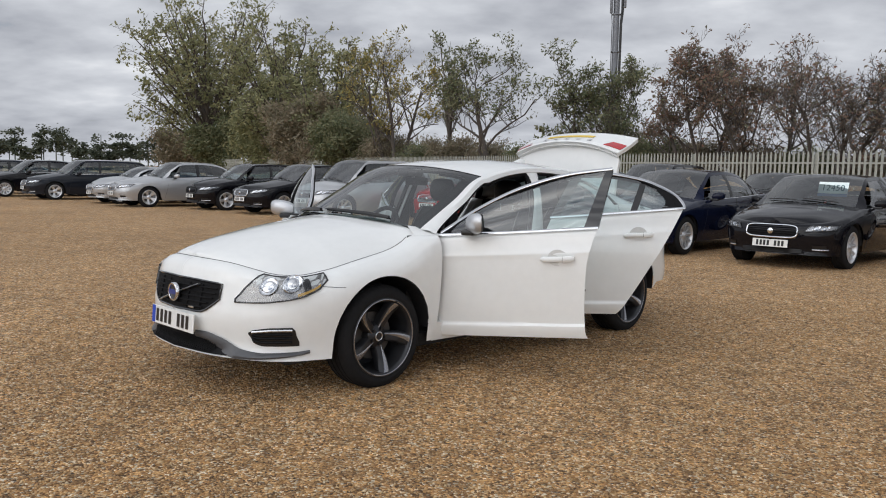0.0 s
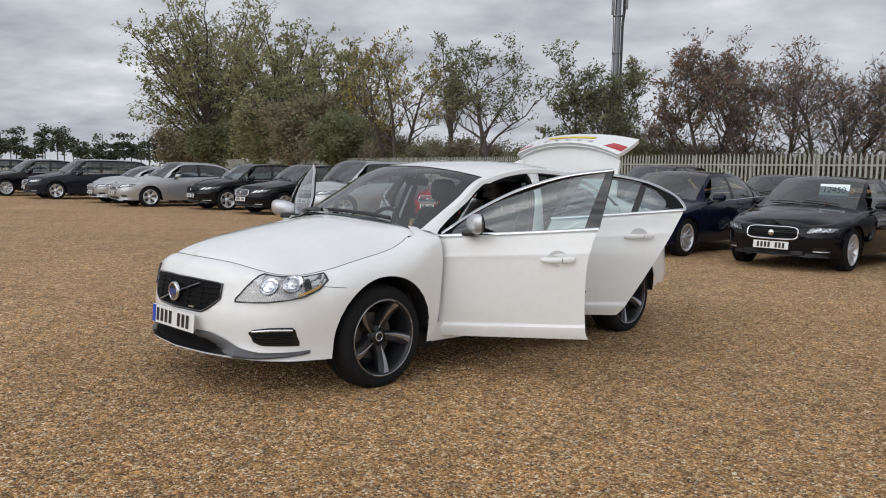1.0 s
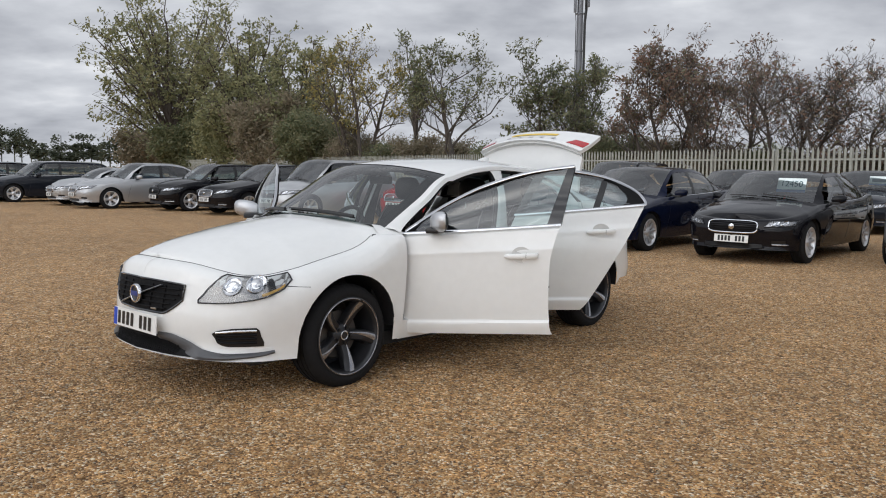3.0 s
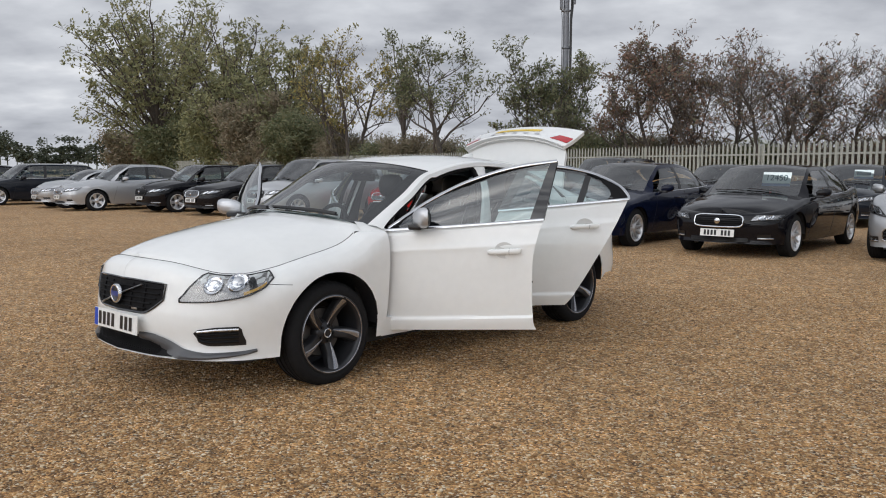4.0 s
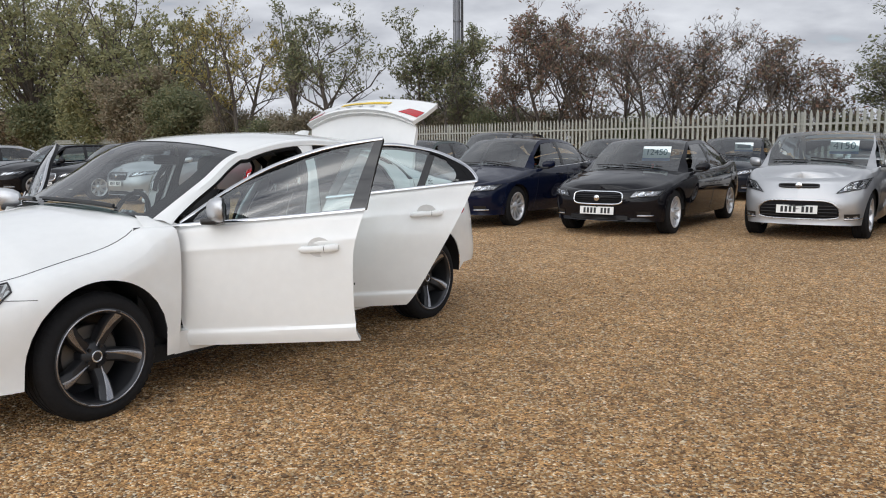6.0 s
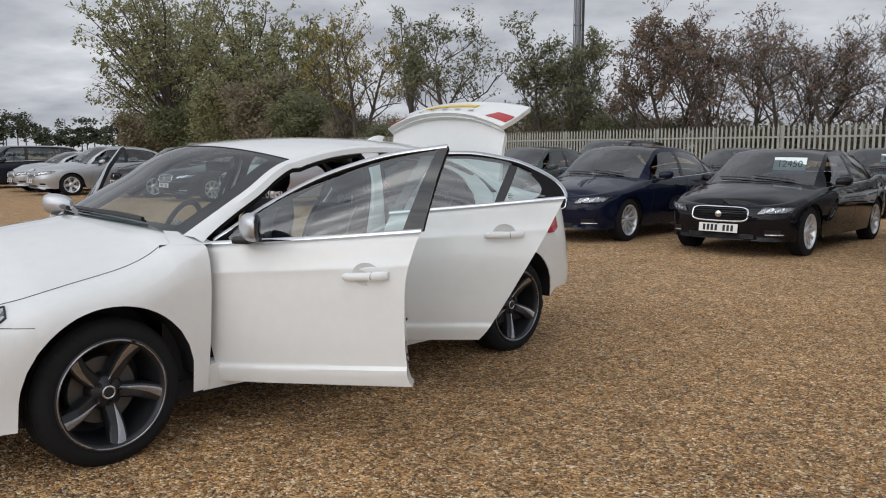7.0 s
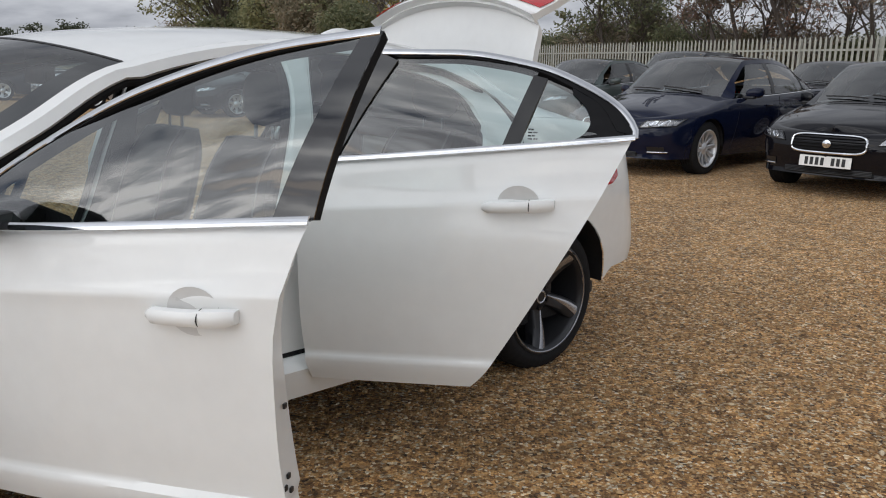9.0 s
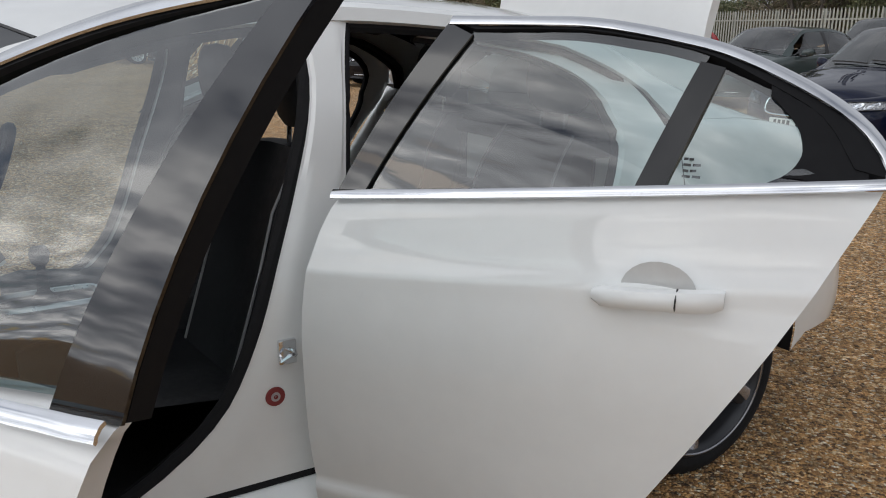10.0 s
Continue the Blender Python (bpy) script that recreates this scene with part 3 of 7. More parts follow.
    ring = [B.nose(gw * math.copysign(abs(math.cos(a)) ** 0.35, math.cos(a)), (g0 + g1) / 2 + (g1 - g0) / 2 * math.copysign(abs(math.sin(a)) ** 0.5, math.sin(a)), 0.012) for a in [2 * math.pi * k / 40 for k in range(41)]]
    tube(bm, ring, 0.012, 6)
    part("grille_frame", bm, CHROME if grille != "plain" else BLACK, gr)
    bm = bmesh.new()
    c = B.nose(0, (g0 + g1) / 2, 0.02)
    lathe(bm, [(0.001, 0.006), (0.03, 0.005), (0.042, 0.0), (0.042, -0.01)], 20, Matrix.Translation(c) @ pose(0, 0, 0, 0, 0, -90))
    part("badge", bm, CHROME, gr)
    lw, l0, l1 = P["intake"]
    bm = bmesh.new()
    ends = [(s, l0 + (l1 - l0) * 0.12 * abs(s) ** 8, l1 - (l1 - l0) * 0.42 * abs(s) ** 7) for s in [k / 14 - 1 for k in range(29)]]
    sheet(bm, [[B.nose(lw * s, a + (b - a) * j / 5, 0.005) for j in range(6)] for s, a, b in ends])
    it = part("lower_intake", bm, MATT, car)
    for j in range(1, 5):
        bm = bmesh.new()
        tube(bm, [B.nose(lw * 0.96 * (k / 8 - 1), l0 + (l1 - l0) * j / 5.6, 0.010) for k in range(17)], 0.006, 5)
        part("intake_slat", bm, BLACK, it)
    if l1 - l0 > 0.18:
        bm = bmesh.new()
        ring = [B.nose(lw * s, a, 0.008) for s, a, b in ends] + [B.nose(lw * s, b, 0.008) for s, a, b in reversed(ends)]
        tube(bm, ring + ring[:1], 0.009, 6)
        part("intake_frame", bm, SATIN, it)
    for sgn in (1, -1):
        bm = bmesh.new()
        r = [[nose_pt(B, y, z, 0.006) for z in (0.30, 0.34, 0.38)] for y in (0.56, 0.64, 0.72)]
        sheet(bm, r if sgn > 0 else both(r))
        fg = part("fog_recess", bm, BLACK, car)
        bm = bmesh.new()
        tube(bm, [(p.x, p.y * sgn, p.z) for p in [nose_pt(B, 0.56 + 0.03 * k, 0.315, 0.012) for k in range(7)]], 0.008, 6)
        part("fog_trim", bm, CHROME, fg)
    zp = P["plate_z"]
    plate(car, B.nose(0, zp, 0.012).x, zp)
    # wipers
    for y0, y1 in ((0.5, -0.05), (-0.08, -0.6)):
        bm = bmesh.new()
        pts = []
        for k in range(6):
            y = y0 + (y1 - y0) * k / 5
            x, yy, z, bx, bz = B.rail_at(0.03 * fa + 0.06 * fa * k / 5)
            q = y / yy
            pts.append((x + bx * (1 - q * q) + 0.015, y, z + bz * (1 - abs(q) ** 2.4) + 0.02))
        tube(bm, pts, 0.009, 5)
        part("wiper", bm, BLACK, car)
    # cabin: dash and tub, seats, wheel
    bm = bmesh.new()
    zt = lerp_pts(B.top, 0) - 0.06
    box(bm, xc + 0.1, xa - 0.15, -0.70, 0.70, 0.20, zt - 0.32, 0.02)
    box(bm, xa - 0.75, xa - 0.1, -0.68, 0.68, zt - 0.35, zt - 0.0, 0.05)
    box(bm, xc - 0.05, xc + 0.35, -0.66, 0.66, zt - 0.35, zt + 0.02, 0.03)
    part("cabin_trim", bm, CABIN, car)
    for y in (-0.36, 0.36):
        bm = bmesh.new()
        zs = min(1.18, B.mid[len(B.mid) // 2][1] - 0.3)
        box(bm, -0.38, -0.24, y - 0.23, y + 0.23, 0.55, zs - 0.02, 0.05, Matrix.Translation((-0.3, 0, 0.6)) @ pose(0, 0, 0, 0, -10, 0) @ Matrix.Translation((0.3, 0, -0.6)))
        box(bm, -0.46, -0.36, y - 0.13, y + 0.13, zs, zs + 0.17, 0.04)
        part("seat", bm, CABIN, car)
    bm = bmesh.new()
    ring = [(xa - 0.8 + 0.06 * math.sin(a), -0.36 + 0.18 * math.cos(a), zt - 0.05 + 0.17 * math.sin(a)) for a in [2 * math.pi * k / 24 for k in range(25)]]
    tube(bm, ring, 0.016, 6)
    part("steering_wheel", bm, CABIN, car)
    # window card
    if card:
        txt, y, w = card
        fmid = fa * 0.42
        x, yy, z, bx, bz = B.rail_at(fmid)
        q = y / yy
        x2, _, z2, bx2, bz2 = B.rail_at(fmid + fa * 0.2)
        u = Vector((x2 - x, 0, z2 - z + 0.25)).normalized()
        nn = Vector((u.z, 0, -u.x))
        X = Vector((-0.10, 1, 0)).normalized()
        p = Vector((x + bx * (1 - q * q), y, z + bz * (1 - q * q))) - nn * 0.05
        cm = Matrix(((X.x, -nn.x, u.x, p.x), (X.y, -nn.y, u.y, p.y), (X.z, -nn.z, u.z, p.z), (0, 0, 0, 1)))
        price_card(car, cm, w, txt)
    return car


def price_card(car, m, w, txt):
    h = w * 0.55
    bm = bmesh.new()
    box(bm, -w / 2, w / 2, -0.001, 0.001, -h / 2, h / 2)
    p = part("price_card", bm, mat("pale_card", (0.84, 0.93, 0.93), 0.6), car, "pale blue price card behind the windscreen", False)
    p.matrix_local = m
    bm = bmesh.new()
    box(bm, -w / 2, w / 2, -0.0025, -0.001, -h / 2, -h / 2 + h * 0.2)
    part("card_band", bm, mat("card_blue", (0.05, 0.16, 0.35), 0.6), p, smooth=False)
    if txt:
        cu = bpy.data.curves.new("price_figures", "FONT")
        cu.body, cu.size, cu.align_x, cu.align_y, cu.extrude = txt, w * 0.92 / (0.58 * len(txt)), "CENTER", "CENTER", 0.0008
        ob = new("price_figures", cu)
        dg = bpy.context.evaluated_depsgraph_get()
        me = bpy.data.meshes.new_from_object(ob.evaluated_get(dg))
        bpy.data.objects.remove(ob)
        t = put("price_figures", me, mat("card_print", (0.03, 0.12, 0.14), 0.6), p, smooth=False)
        t.matrix_local = pose(0, -0.0035, h * 0.08, 90, 0, 0)
    else:
        bm = bmesh.new()
        box(bm, -w * 0.36, w * 0.36, -0.003, -0.001, -h * 0.12, h * 0.22)
        part("card_bar", bm, mat("card_print", (0.03, 0.12, 0.14), 0.6), p, smooth=False)


def saloon(H=1.44, belt=0.93, nosez=0.80, decky=1.02, L=(2.33, -2.36), W=0.93, axles=(1.42, -1.42), back=None, roof_end=-0.95, wind=0.95):
    """Numbers of a four-door saloon; back: 'estate' or 'hatch' for a roof that runs on."""
    xf, xr = L
    top = [(xr, decky - 0.04), (-1.75, decky), (-1.1, belt + 0.05), (0.3, belt), (wind, belt - 0.015), (1.5, nosez + 0.03), (xf - 0.25, nosez - 0.06), (xf, nosez - 0.09)]
    hd = wind - 0.72
    if back:
        ye = xr + (0.35 if back == "estate" else 0.28)
        rail = [(wind, 0.72 * W / 0.93, belt, 0.16, 0.05), (hd + 0.36, 0.685, (belt + H) / 2 + 0.035, 0.13, 0.04), (hd, 0.64, H - 0.05, 0.11, 0.04), (-0.5, 0.63, H - 0.03, 0.0, 0.035), (xr + 0.75, 0.62, H - 0.07, -0.05, 0.05), (xr + 0.45, 0.62, (belt + H) / 2 + 0.1, -0.12, 0.04), (xr + 0.22, 0.66, decky, -0.1, 0.03)]
        end = xr + 0.62
        post = (2 / 6, 4 / 6)
    else:
        rail = [(wind, 0.72 * W / 0.93, belt, 0.16, 0.05), (hd + 0.36, 0.68, (belt + H) / 2 + 0.035, 0.13, 0.04), (hd, 0.63, H - 0.055, 0.11, 0.045), (-0.4, 0.62, H - 0.035, 0.0, 0.035), (roof_end, 0.60, H - 0.09, -0.08, 0.05), (roof_end - 0.4, 0.61, (decky + H) / 2 - 0.01, -0.14, 0.05), (-1.82, 0.66, decky, -0.1, 0.03)]
        end = -1.35
        post = (2 / 6, 4 / 6)
    mid = [(xf, nosez - 0.07), (xf - 0.2, nosez), (1.5, min(nosez + 0.12, belt + 0.035)), (wind + 0.1, belt + 0.05), (0, belt + 0.05), (-1.8, decky + 0.02), (xr, decky - 0.02)]
    b = -0.18
    return dict(body=dict(xf=xf, xr=xr, W=W, axles=axles, Ra=0.365, R=0.33, sill=0.22, top=top, rail=rail, mid=mid),
                posts=post, belt_end=end - 0.1, shuts=(wind - 0.02, b + 0.02, end + 0.12), handles=(b + 0.2, end + 0.32),
                panes=[("front_window", "glass", (wind - 0.12, b + 0.04, -0.52, -0.04, 0.05)), ("door_pillar", "black", (b + 0.04, b - 0.06, -0.04, -0.04, 0.05)),
                       ("rear_door_window", "glass", (b - 0.06, end + 0.16, -0.04, 0.10, 0.05)), ("door_pillar", "black", (end + 0.16, end + 0.12, 0.10, 0.10, 0.05)),
                       ("quarter_window", "glass", (end + 0.12, end - 0.12, 0.10, 0.16, 0.055)), ("rear_post", "paint", (end - 0.12, end - 0.45 if not back else end - 0.3, 0.16, 0.12, 0.04))],
                lamp=((0.42, nosez - 0.22), (0.80, nosez - 0.16), (0.83, nosez - 0.08), (0.50, nosez - 0.12)),
                grille=(0.35, nosez - 0.29, nosez - 0.11), intake=(0.45, 0.25, 0.33), plate_z=nosez - 0.375)

# ---- the white car with its doors and boot open ----
HERO_M = pose(0.163, 6.796, 0, 0, 0, -134.676)
WHITE = paint("white", (0.80, 0.81, 0.80), rough=0.25)
SEATCLOTH = mat("charcoal_leather", (0.016, 0.016, 0.018), 0.5, bump=0.05, bscale=160)
PIPING = mat("grey_piping", (0.30, 0.30, 0.30), 0.5)
DARKRIM = mat("dark_grey_rim", (0.035, 0.036, 0.04), 0.35, 0.5)
CUTRIM = mat("machined_rim_face", (0.34, 0.34, 0.36), 0.22, 0.85)
FRAME = mat("matt_frame_black", (0.007, 0.007, 0.008), 0.6, spec=0.15)
SPLIT = mat("grey_satin_trim", (0.075, 0.077, 0.083), 0.4, 0.1)


def hero_body():
    top = [(-2.30, 0.98), (-1.8, 1.055), (-1.45, 1.10), (-1.16, 1.108), (-0.7, 1.065), (-0.15, 1.012), (0.4, 0.965), (0.88, 0.928), (0.98, 0.93), (1.06, 0.93), (1.13, 0.895), (1.27, 0.845), (1.5, 0.798), (1.77, 0.748), (1.95, 0.726), (2.10, 0.732), (2.20, 0.758), (2.28, 0.788), (2.335, 0.800)]
    rail = [(0.97, 0.70, 0.965, 0.20, 0.06), (0.63, 0.675, 1.15, 0.20, 0.06), (0.31, 0.632, 1.312, 0.18, 0.07), (-0.28, 0.625, 1.392, 0.03, 0.05), (-0.98, 0.605, 1.335, -0.08, 0.065), (-1.33, 0.605, 1.20, -0.12, 0.05), (-1.62, 0.61, 1.085, -0.08, 0.03)]
    mid = [(2.33, 0.80), (2.20, 0.818), (2.1, 0.858), (1.9, 0.918), (1.6, 0.972), (1.3, 1.012), (1.1, 1.03), (0.0, 1.03), (-1.62, 1.11), (-2.3, 1.0)]
    front = [(0.12, 0.10), (0.20, 0.03), (0.255, 0.0), (0.285, 0.012), (0.30, 0.032), (0.385, 0.022), (0.46, 0.008), (0.52, 0.012), (0.60, 0.028), (0.68, 0.045), (0.74, 0.06), (0.85, 0.10)]
    side = [(0.12, 0.105), (0.22, 0.07), (0.30, 0.048), (0.36, 0.040), (0.50, 0.020), (0.64, 0.008), (0.76, 0.0), (0.83, 0.003), (0.88, 0.014), (0.95, 0.036), (1.0, 0.05), (1.12, 0.085)]
    rt = [(-2.3, 0.05), (-1.5, 0.05), (-1.16, 0.02), (0.9, 0.02), (0.97, 0.06), (1.1, 0.15), (1.5, 0.17), (1.85, 0.16), (2.1, 0.09), (2.33, 0.06)]
    return Body(xf=2.335, xr=-2.30, W=0.93, axles=(1.392, -1.388), Ra=0.384, R=0.3225, sill=0.245, top=top, rail=rail, mid=mid, front=front, side=side, round_top=rt,
                nose=[(0, 0), (0.035, 0.29), (0.11, 0.51), (0.23, 0.69), (0.40, 0.812), (0.70, 0.882)],
                waist=((1.2, 0.886), (0.92, 0.878), (0.5, 0.902), (-0.5, 0.93)))


HB = hero_body()
HB.idx = sorted(set(HB.idx) | {min(range(100, 600), key=lambda q: abs(HB.plan[q][0] - x)) for x in (0.935, -1.168)})


def hinge(x, y, deg, sgn):
    """The turn of a door about its upright hinge."""
    return Matrix.Translation((x, sgn * y, 0)) @ Matrix.Rotation(radians(-deg * sgn), 4, "Z") @ Matrix.Translation((-x, -sgn * y, 0))


def edge_x(pts, z):
    return lerp_pts([(b, a) for a, b in pts], z)


def side_y(x, z):
    zt = lerp_pts(HB.top, x)
    return HB.y(x, min(z, zt)) if z <= zt else HB.glass_pt(x, z)[1]


def flip(rows, sgn):
    return rows if sgn > 0 else both(rows)


def slab(outer, thick, bevel=0.0):
    """A closed panel from the rows of its outer face, thick towards the car's middle."""
    inner = []
    for i, r in enumerate(outer):
        dx = bevel * (1 if i == len(outer) - 1 else 0)
        inner.append([(p[0] + dx, p[1] - (thick(p[2]) if callable(thick) else thick), p[2]) for p in r])
    bm = bmesh.new()
    a, b = sheet(bm, outer), sheet(bm, inner)
    n, m = len(a), len(a[0])
    ring = [(0, j) for j in range(m)] + [(i, m - 1) for i in range(1, n)] + [(n - 1, j) for j in range(m - 2, -1, -1)] + [(i, 0) for i in range(n - 2, 0, -1)]
    for (i, j), (k, l) in zip(ring, ring[1:] + ring[:1]):
        bm.faces.new((a[i][j], a[k][l], b[k][l], b[i][j]))
    bmesh.ops.recalc_face_normals(bm, faces=bm.faces)
    return bm


def flipped(bm, sgn):
    if sgn < 0:
        for v in bm.verts:
            v.co.y = -v.co.y
    return bm


def ruled(low, high, n, m, out=0.0):
    """Points between two curves of (x, z), laid on the side of the car."""
    a, b = along(low, n), along(high, n)
    return [[(p[0] + (q[0] - p[0]) * t, side_y(p[0] + (q[0] - p[0]) * t, p[1] + (q[1] - p[1]) * t) + out, p[1] + (q[1] - p[1]) * t) for t in [j / (m - 1) for j in range(m)]] for p, q in zip(a, b)]


def smooth(rows):
    """The same rows with their y drawn onto one gently curved face, as glass has."""
    p = np.array(rows, float).reshape(-1, 3)
    x, z = p[:, 0] - p[:, 0].mean(), p[:, 2] - p[:, 2].mean()
    a = np.stack([np.ones_like(x), x, z, x * x, x * z, z * z], 1)
    y = a @ np.linalg.lstsq(a, p[:, 1], rcond=None)[0]
    n = len(rows[0])
    return [[(*p[i * n + j, :1], y[i * n + j], p[i * n + j, 2]) for j in range(n)] for i in range(len(rows))]


def side_tube(bm, pts, r, out=0.0, n=6, k=20, flat=1.0):
    tube(bm, [(x, side_y(x, z) + out, z) for x, z in along(pts, k)], r, n, flat)


def ribbon(bm, pts, w, out, k, tilt=None):
    """A bright strip laid flat on the car's side along a curve of (x, z), slightly domed."""
    c = along(pts, k)
    rows = []
    for i, (x, z) in enumerate(c):
        a, b = c[max(0, i - 1)], c[min(len(c) - 1, i + 1)]
        dx, dz = b[0] - a[0], b[1] - a[1]
        l = math.hypot(dx, dz) or 1
        nx, nz = dz / l, -dx / l
        y0 = sum(side_y(x + 0.035 * s, z - 0.012) for s in (-2, -1, 0, 1, 2)) / 5 if tilt is not None else side_y(x, z)
        row = []
        for t, o in ((-1, -0.004), (-0.7, 0.0), (0, 0.0015), (0.7, 0.0), (1, -0.004)):
            px, pz = x + nx * w * t, z + nz * w * t
            y = y0 + tilt * (pz - z) if tilt is not None else side_y(px, pz)
            row.append((px, y + out + o, pz))
        rows.append(row)
    sheet(bm, rows)
    solid(bm, 0.004)


def door(car, sgn, which):
    front = which == "front"
    if front:
        fe = [(0.866, 0.268), (0.892, 0.45), (0.903, 0.7), (0.902, 0.88), (0.895, 0.922)]
        re = [(-0.100, 0.318), (-0.082, 0.355), (-0.070, 0.55), (-0.073, 0.75), (-0.105, 0.92), (-0.133, 1.0)]
        low, hz, ang = [(0.85, 0.262), (-0.10, 0.32)], (0.85, 0.82), 59.0
        belt = [(0.895, 0.930), (0.4, 0.968), (-0.136, 1.016)]
        upper = [(0.885, 0.945), (0.63, 1.120), (0.35, 1.258), (0.05, 1.347), (-0.20, 1.383)]
        inner = [(0.825, 0.963), (0.622, 1.107), (0.345, 1.245), (0.048, 1.334), (-0.158, 1.367)]
        glass_low = [(0.81, 0.943), (0.35, 0.975), (-0.050, 1.010)]
    else:
        fe = [(-0.190, 0.312), (-0.175, 0.37), (-0.165, 0.55), (-0.168, 0.75), (-0.188, 0.92), (-0.225, 1.015)]
        re = [(-0.715, 0.33), (-0.75, 0.37), (-0.83, 0.50), (-0.95, 0.71), (-1.07, 0.92), (-1.165, 1.10)]
        low, hz, ang = [(-0.15, 0.31), (-0.7, 0.33)], (-0.15, 0.83), 54.5
        belt = [(-0.215, 1.023), (-0.7, 1.068), (-1.172, 1.115)]
        upper = [(-0.375, 1.352), (-0.60, 1.352), (-0.85, 1.318), (-1.04, 1.248), (-1.145, 1.175), (-1.175, 1.118)]
        inner = [(-0.43, 1.336), (-0.60, 1.338), (-0.78, 1.318), (-0.876, 1.296)]
        glass_low = [(-0.275, 1.020), (-0.5, 1.042), (-0.785, 1.072)]
    # skin
    rows = []
    zs0, zs1 = fe[0][1], fe[-1][1]
    gs = [0, 0.03, 0.07, 0.095, 0.11, 0.122, 0.134, 0.15, 0.2, 0.28, 0.36, 0.44, 0.52, 0.6, 0.68, 0.74, 0.775, 0.79, 0.80, 0.81, 0.825, 0.86, 0.9, 0.94, 0.97, 1.0]
    for i in range(23):
        col = []
        for g in gs:
            f = i / 22
            xa = edge_x(fe, zs0 + (zs1 - zs0) * g)
            xb = edge_x(re, re[0][1] + (re[-1][1] - re[0][1]) * g)
            x = xa + (xb - xa) * f
            z = (fe[0][1] + (re[0][1] - fe[0][1]) * f) * (1 - g) + (lerp_pts(belt, x) - 0.006) * g
            y = HB.y(x, z)
            # lower crease
            w = min(1, max(0, (0.136 - g) / 0.030))
            y += (0.011 + (0.008 * f if front else 0)) * w * w * (3 - 2 * w) - 0.010 * max(0, (0.07 - g) / 0.07)
            # shoulder line
            y += 0.007 * math.exp(-((g - 0.80) / 0.03) ** 2)
            col.append((x, y, z))
        rows.append(col)
    def thick(z):
        return 0.05 + 0.05 * min(1, max(0, (0.95 - z) / 0.45))
    bm = flipped(slab(rows, thick, 0.018), sgn)
    d = part("front_door" if front else "rear_door", bm, WHITE, car, "open white door with chrome belt trim")
    d.matrix_local = hinge(*hz, ang, sgn)
    # inner trim, dark, with arm rest and pocket
    bm = slab([[((p[0] - 0.40) * 0.87 + 0.40 if front else (p[0] + 0.6) * 0.90 - 0.6, p[1] - thick(p[2]) - 0.001, p[2] * 0.93 + 0.052) for p in r] for r in rows], 0.025)
    part("door_trim", flipped(bm, sgn), CABIN, d)
    bm = bmesh.new()
    c = 0.30 if front else -0.55
    box(bm, c - 0.26, c + 0.25, 0.68, 0.78, 0.70, 0.77, 0.02)
    part("arm_rest", flipped(bm, sgn), SEATCLOTH, d)
    bm = bmesh.new()
    tube(bm, [(c + 0.30 + 0.0, 0.77, 0.86), (c + 0.26, 0.755, 0.865), (c + 0.16, 0.755, 0.87), (c + 0.13, 0.77, 0.87)], 0.012, 8)
    part("inner_handle", flipped(bm, sgn), SATIN, d)
    # window frame
    bm = bmesh.new()
    sheet(bm, ruled(inner if front else inner + [(-0.97, 1.256), (-1.07, 1.20), (-1.12, 1.13)], upper, 26, 3))
    solid(bm, 0.03)
    fr = part("window_frame", flipped(bm, sgn), FRAME, d)
    post_low = [(-0.045, 1.006), (-0.137, 1.014)] if front else [(-0.215, 1.02), (-0.275, 1.025)]
    post_high = [(-0.158, 1.367), (-0.205, 1.382)] if front else [(-0.372, 1.348), (-0.43, 1.325)]
    bm = bmesh.new()
    sheet(bm, smooth([list(r) for r in zip(*[[(p[0] + (q[0] - p[0]) * t, side_y(p[0] + (q[0] - p[0]) * t, p[1] + (q[1] - p[1]) * t) + 0.003, p[1] + (q[1] - p[1]) * t) for t in [k / 8 for k in range(9)]] for p, q in zip(along(post_low, 4), along(post_high, 4))])]))
    cov = bm.copy()
    for v in cov.verts:
        v.co.y -= 0.006
    solid(bm, 0.004)
    solid(cov, 0.026)
    part("pillar_back", flipped(cov, sgn), MATT, fr)
    part("pillar_cover", flipped(bm, sgn), mat("gloss_black", (0.006, 0.006, 0.007), 0.08, coat=1.0), fr)
    if not front:
        bm = bmesh.new()
        a, b = [(-0.785, 1.07), (-0.835, 1.075)], [(-0.862, 1.285), (-0.905, 1.275)]
        sheet(bm, [[(p[0] + (q[0] - p[0]) * t, side_y(p[0] + (q[0] - p[0]) * t, p[1] + (q[1] - p[1]) * t) + 0.002, p[1] + (q[1] - p[1]) * t) for t in [k / 6 for k in range(7)]] for p, q in zip(along(a, 4), along(b, 4))])
        solid(bm, 0.02)
        part("window_divider", flipped(bm, sgn), BLACK, fr)
        bm = bmesh.new()
        sheet(bm, smooth(ruled([(-0.835, 1.08), (-1.11, 1.106)], [(-0.905, 1.272), (-1.02, 1.225), (-1.07, 1.20), (-1.12, 1.135)], 14, 6, -0.006)))
        qp = part("quarter_pane", flipped(bm, sgn), GLASS, d)
        bm = bmesh.new()
        for k, w in enumerate((0.030, 0.022, 0.028, 0.016)):
            zz = 1.100 + 0.009 * k
            for x0, x1 in ((-0.862, -0.862 - w * 0.45), (-0.862 - w * 0.55, -0.862 - w)):
                sheet(bm, [[(x, side_y(x, z) - 0.004, z) for z in (zz, zz + 0.004)] for x in (x0, x1)])
        part("glass_mark", flipped(bm, sgn), BLACK, qp)
        bm = bmesh.new()
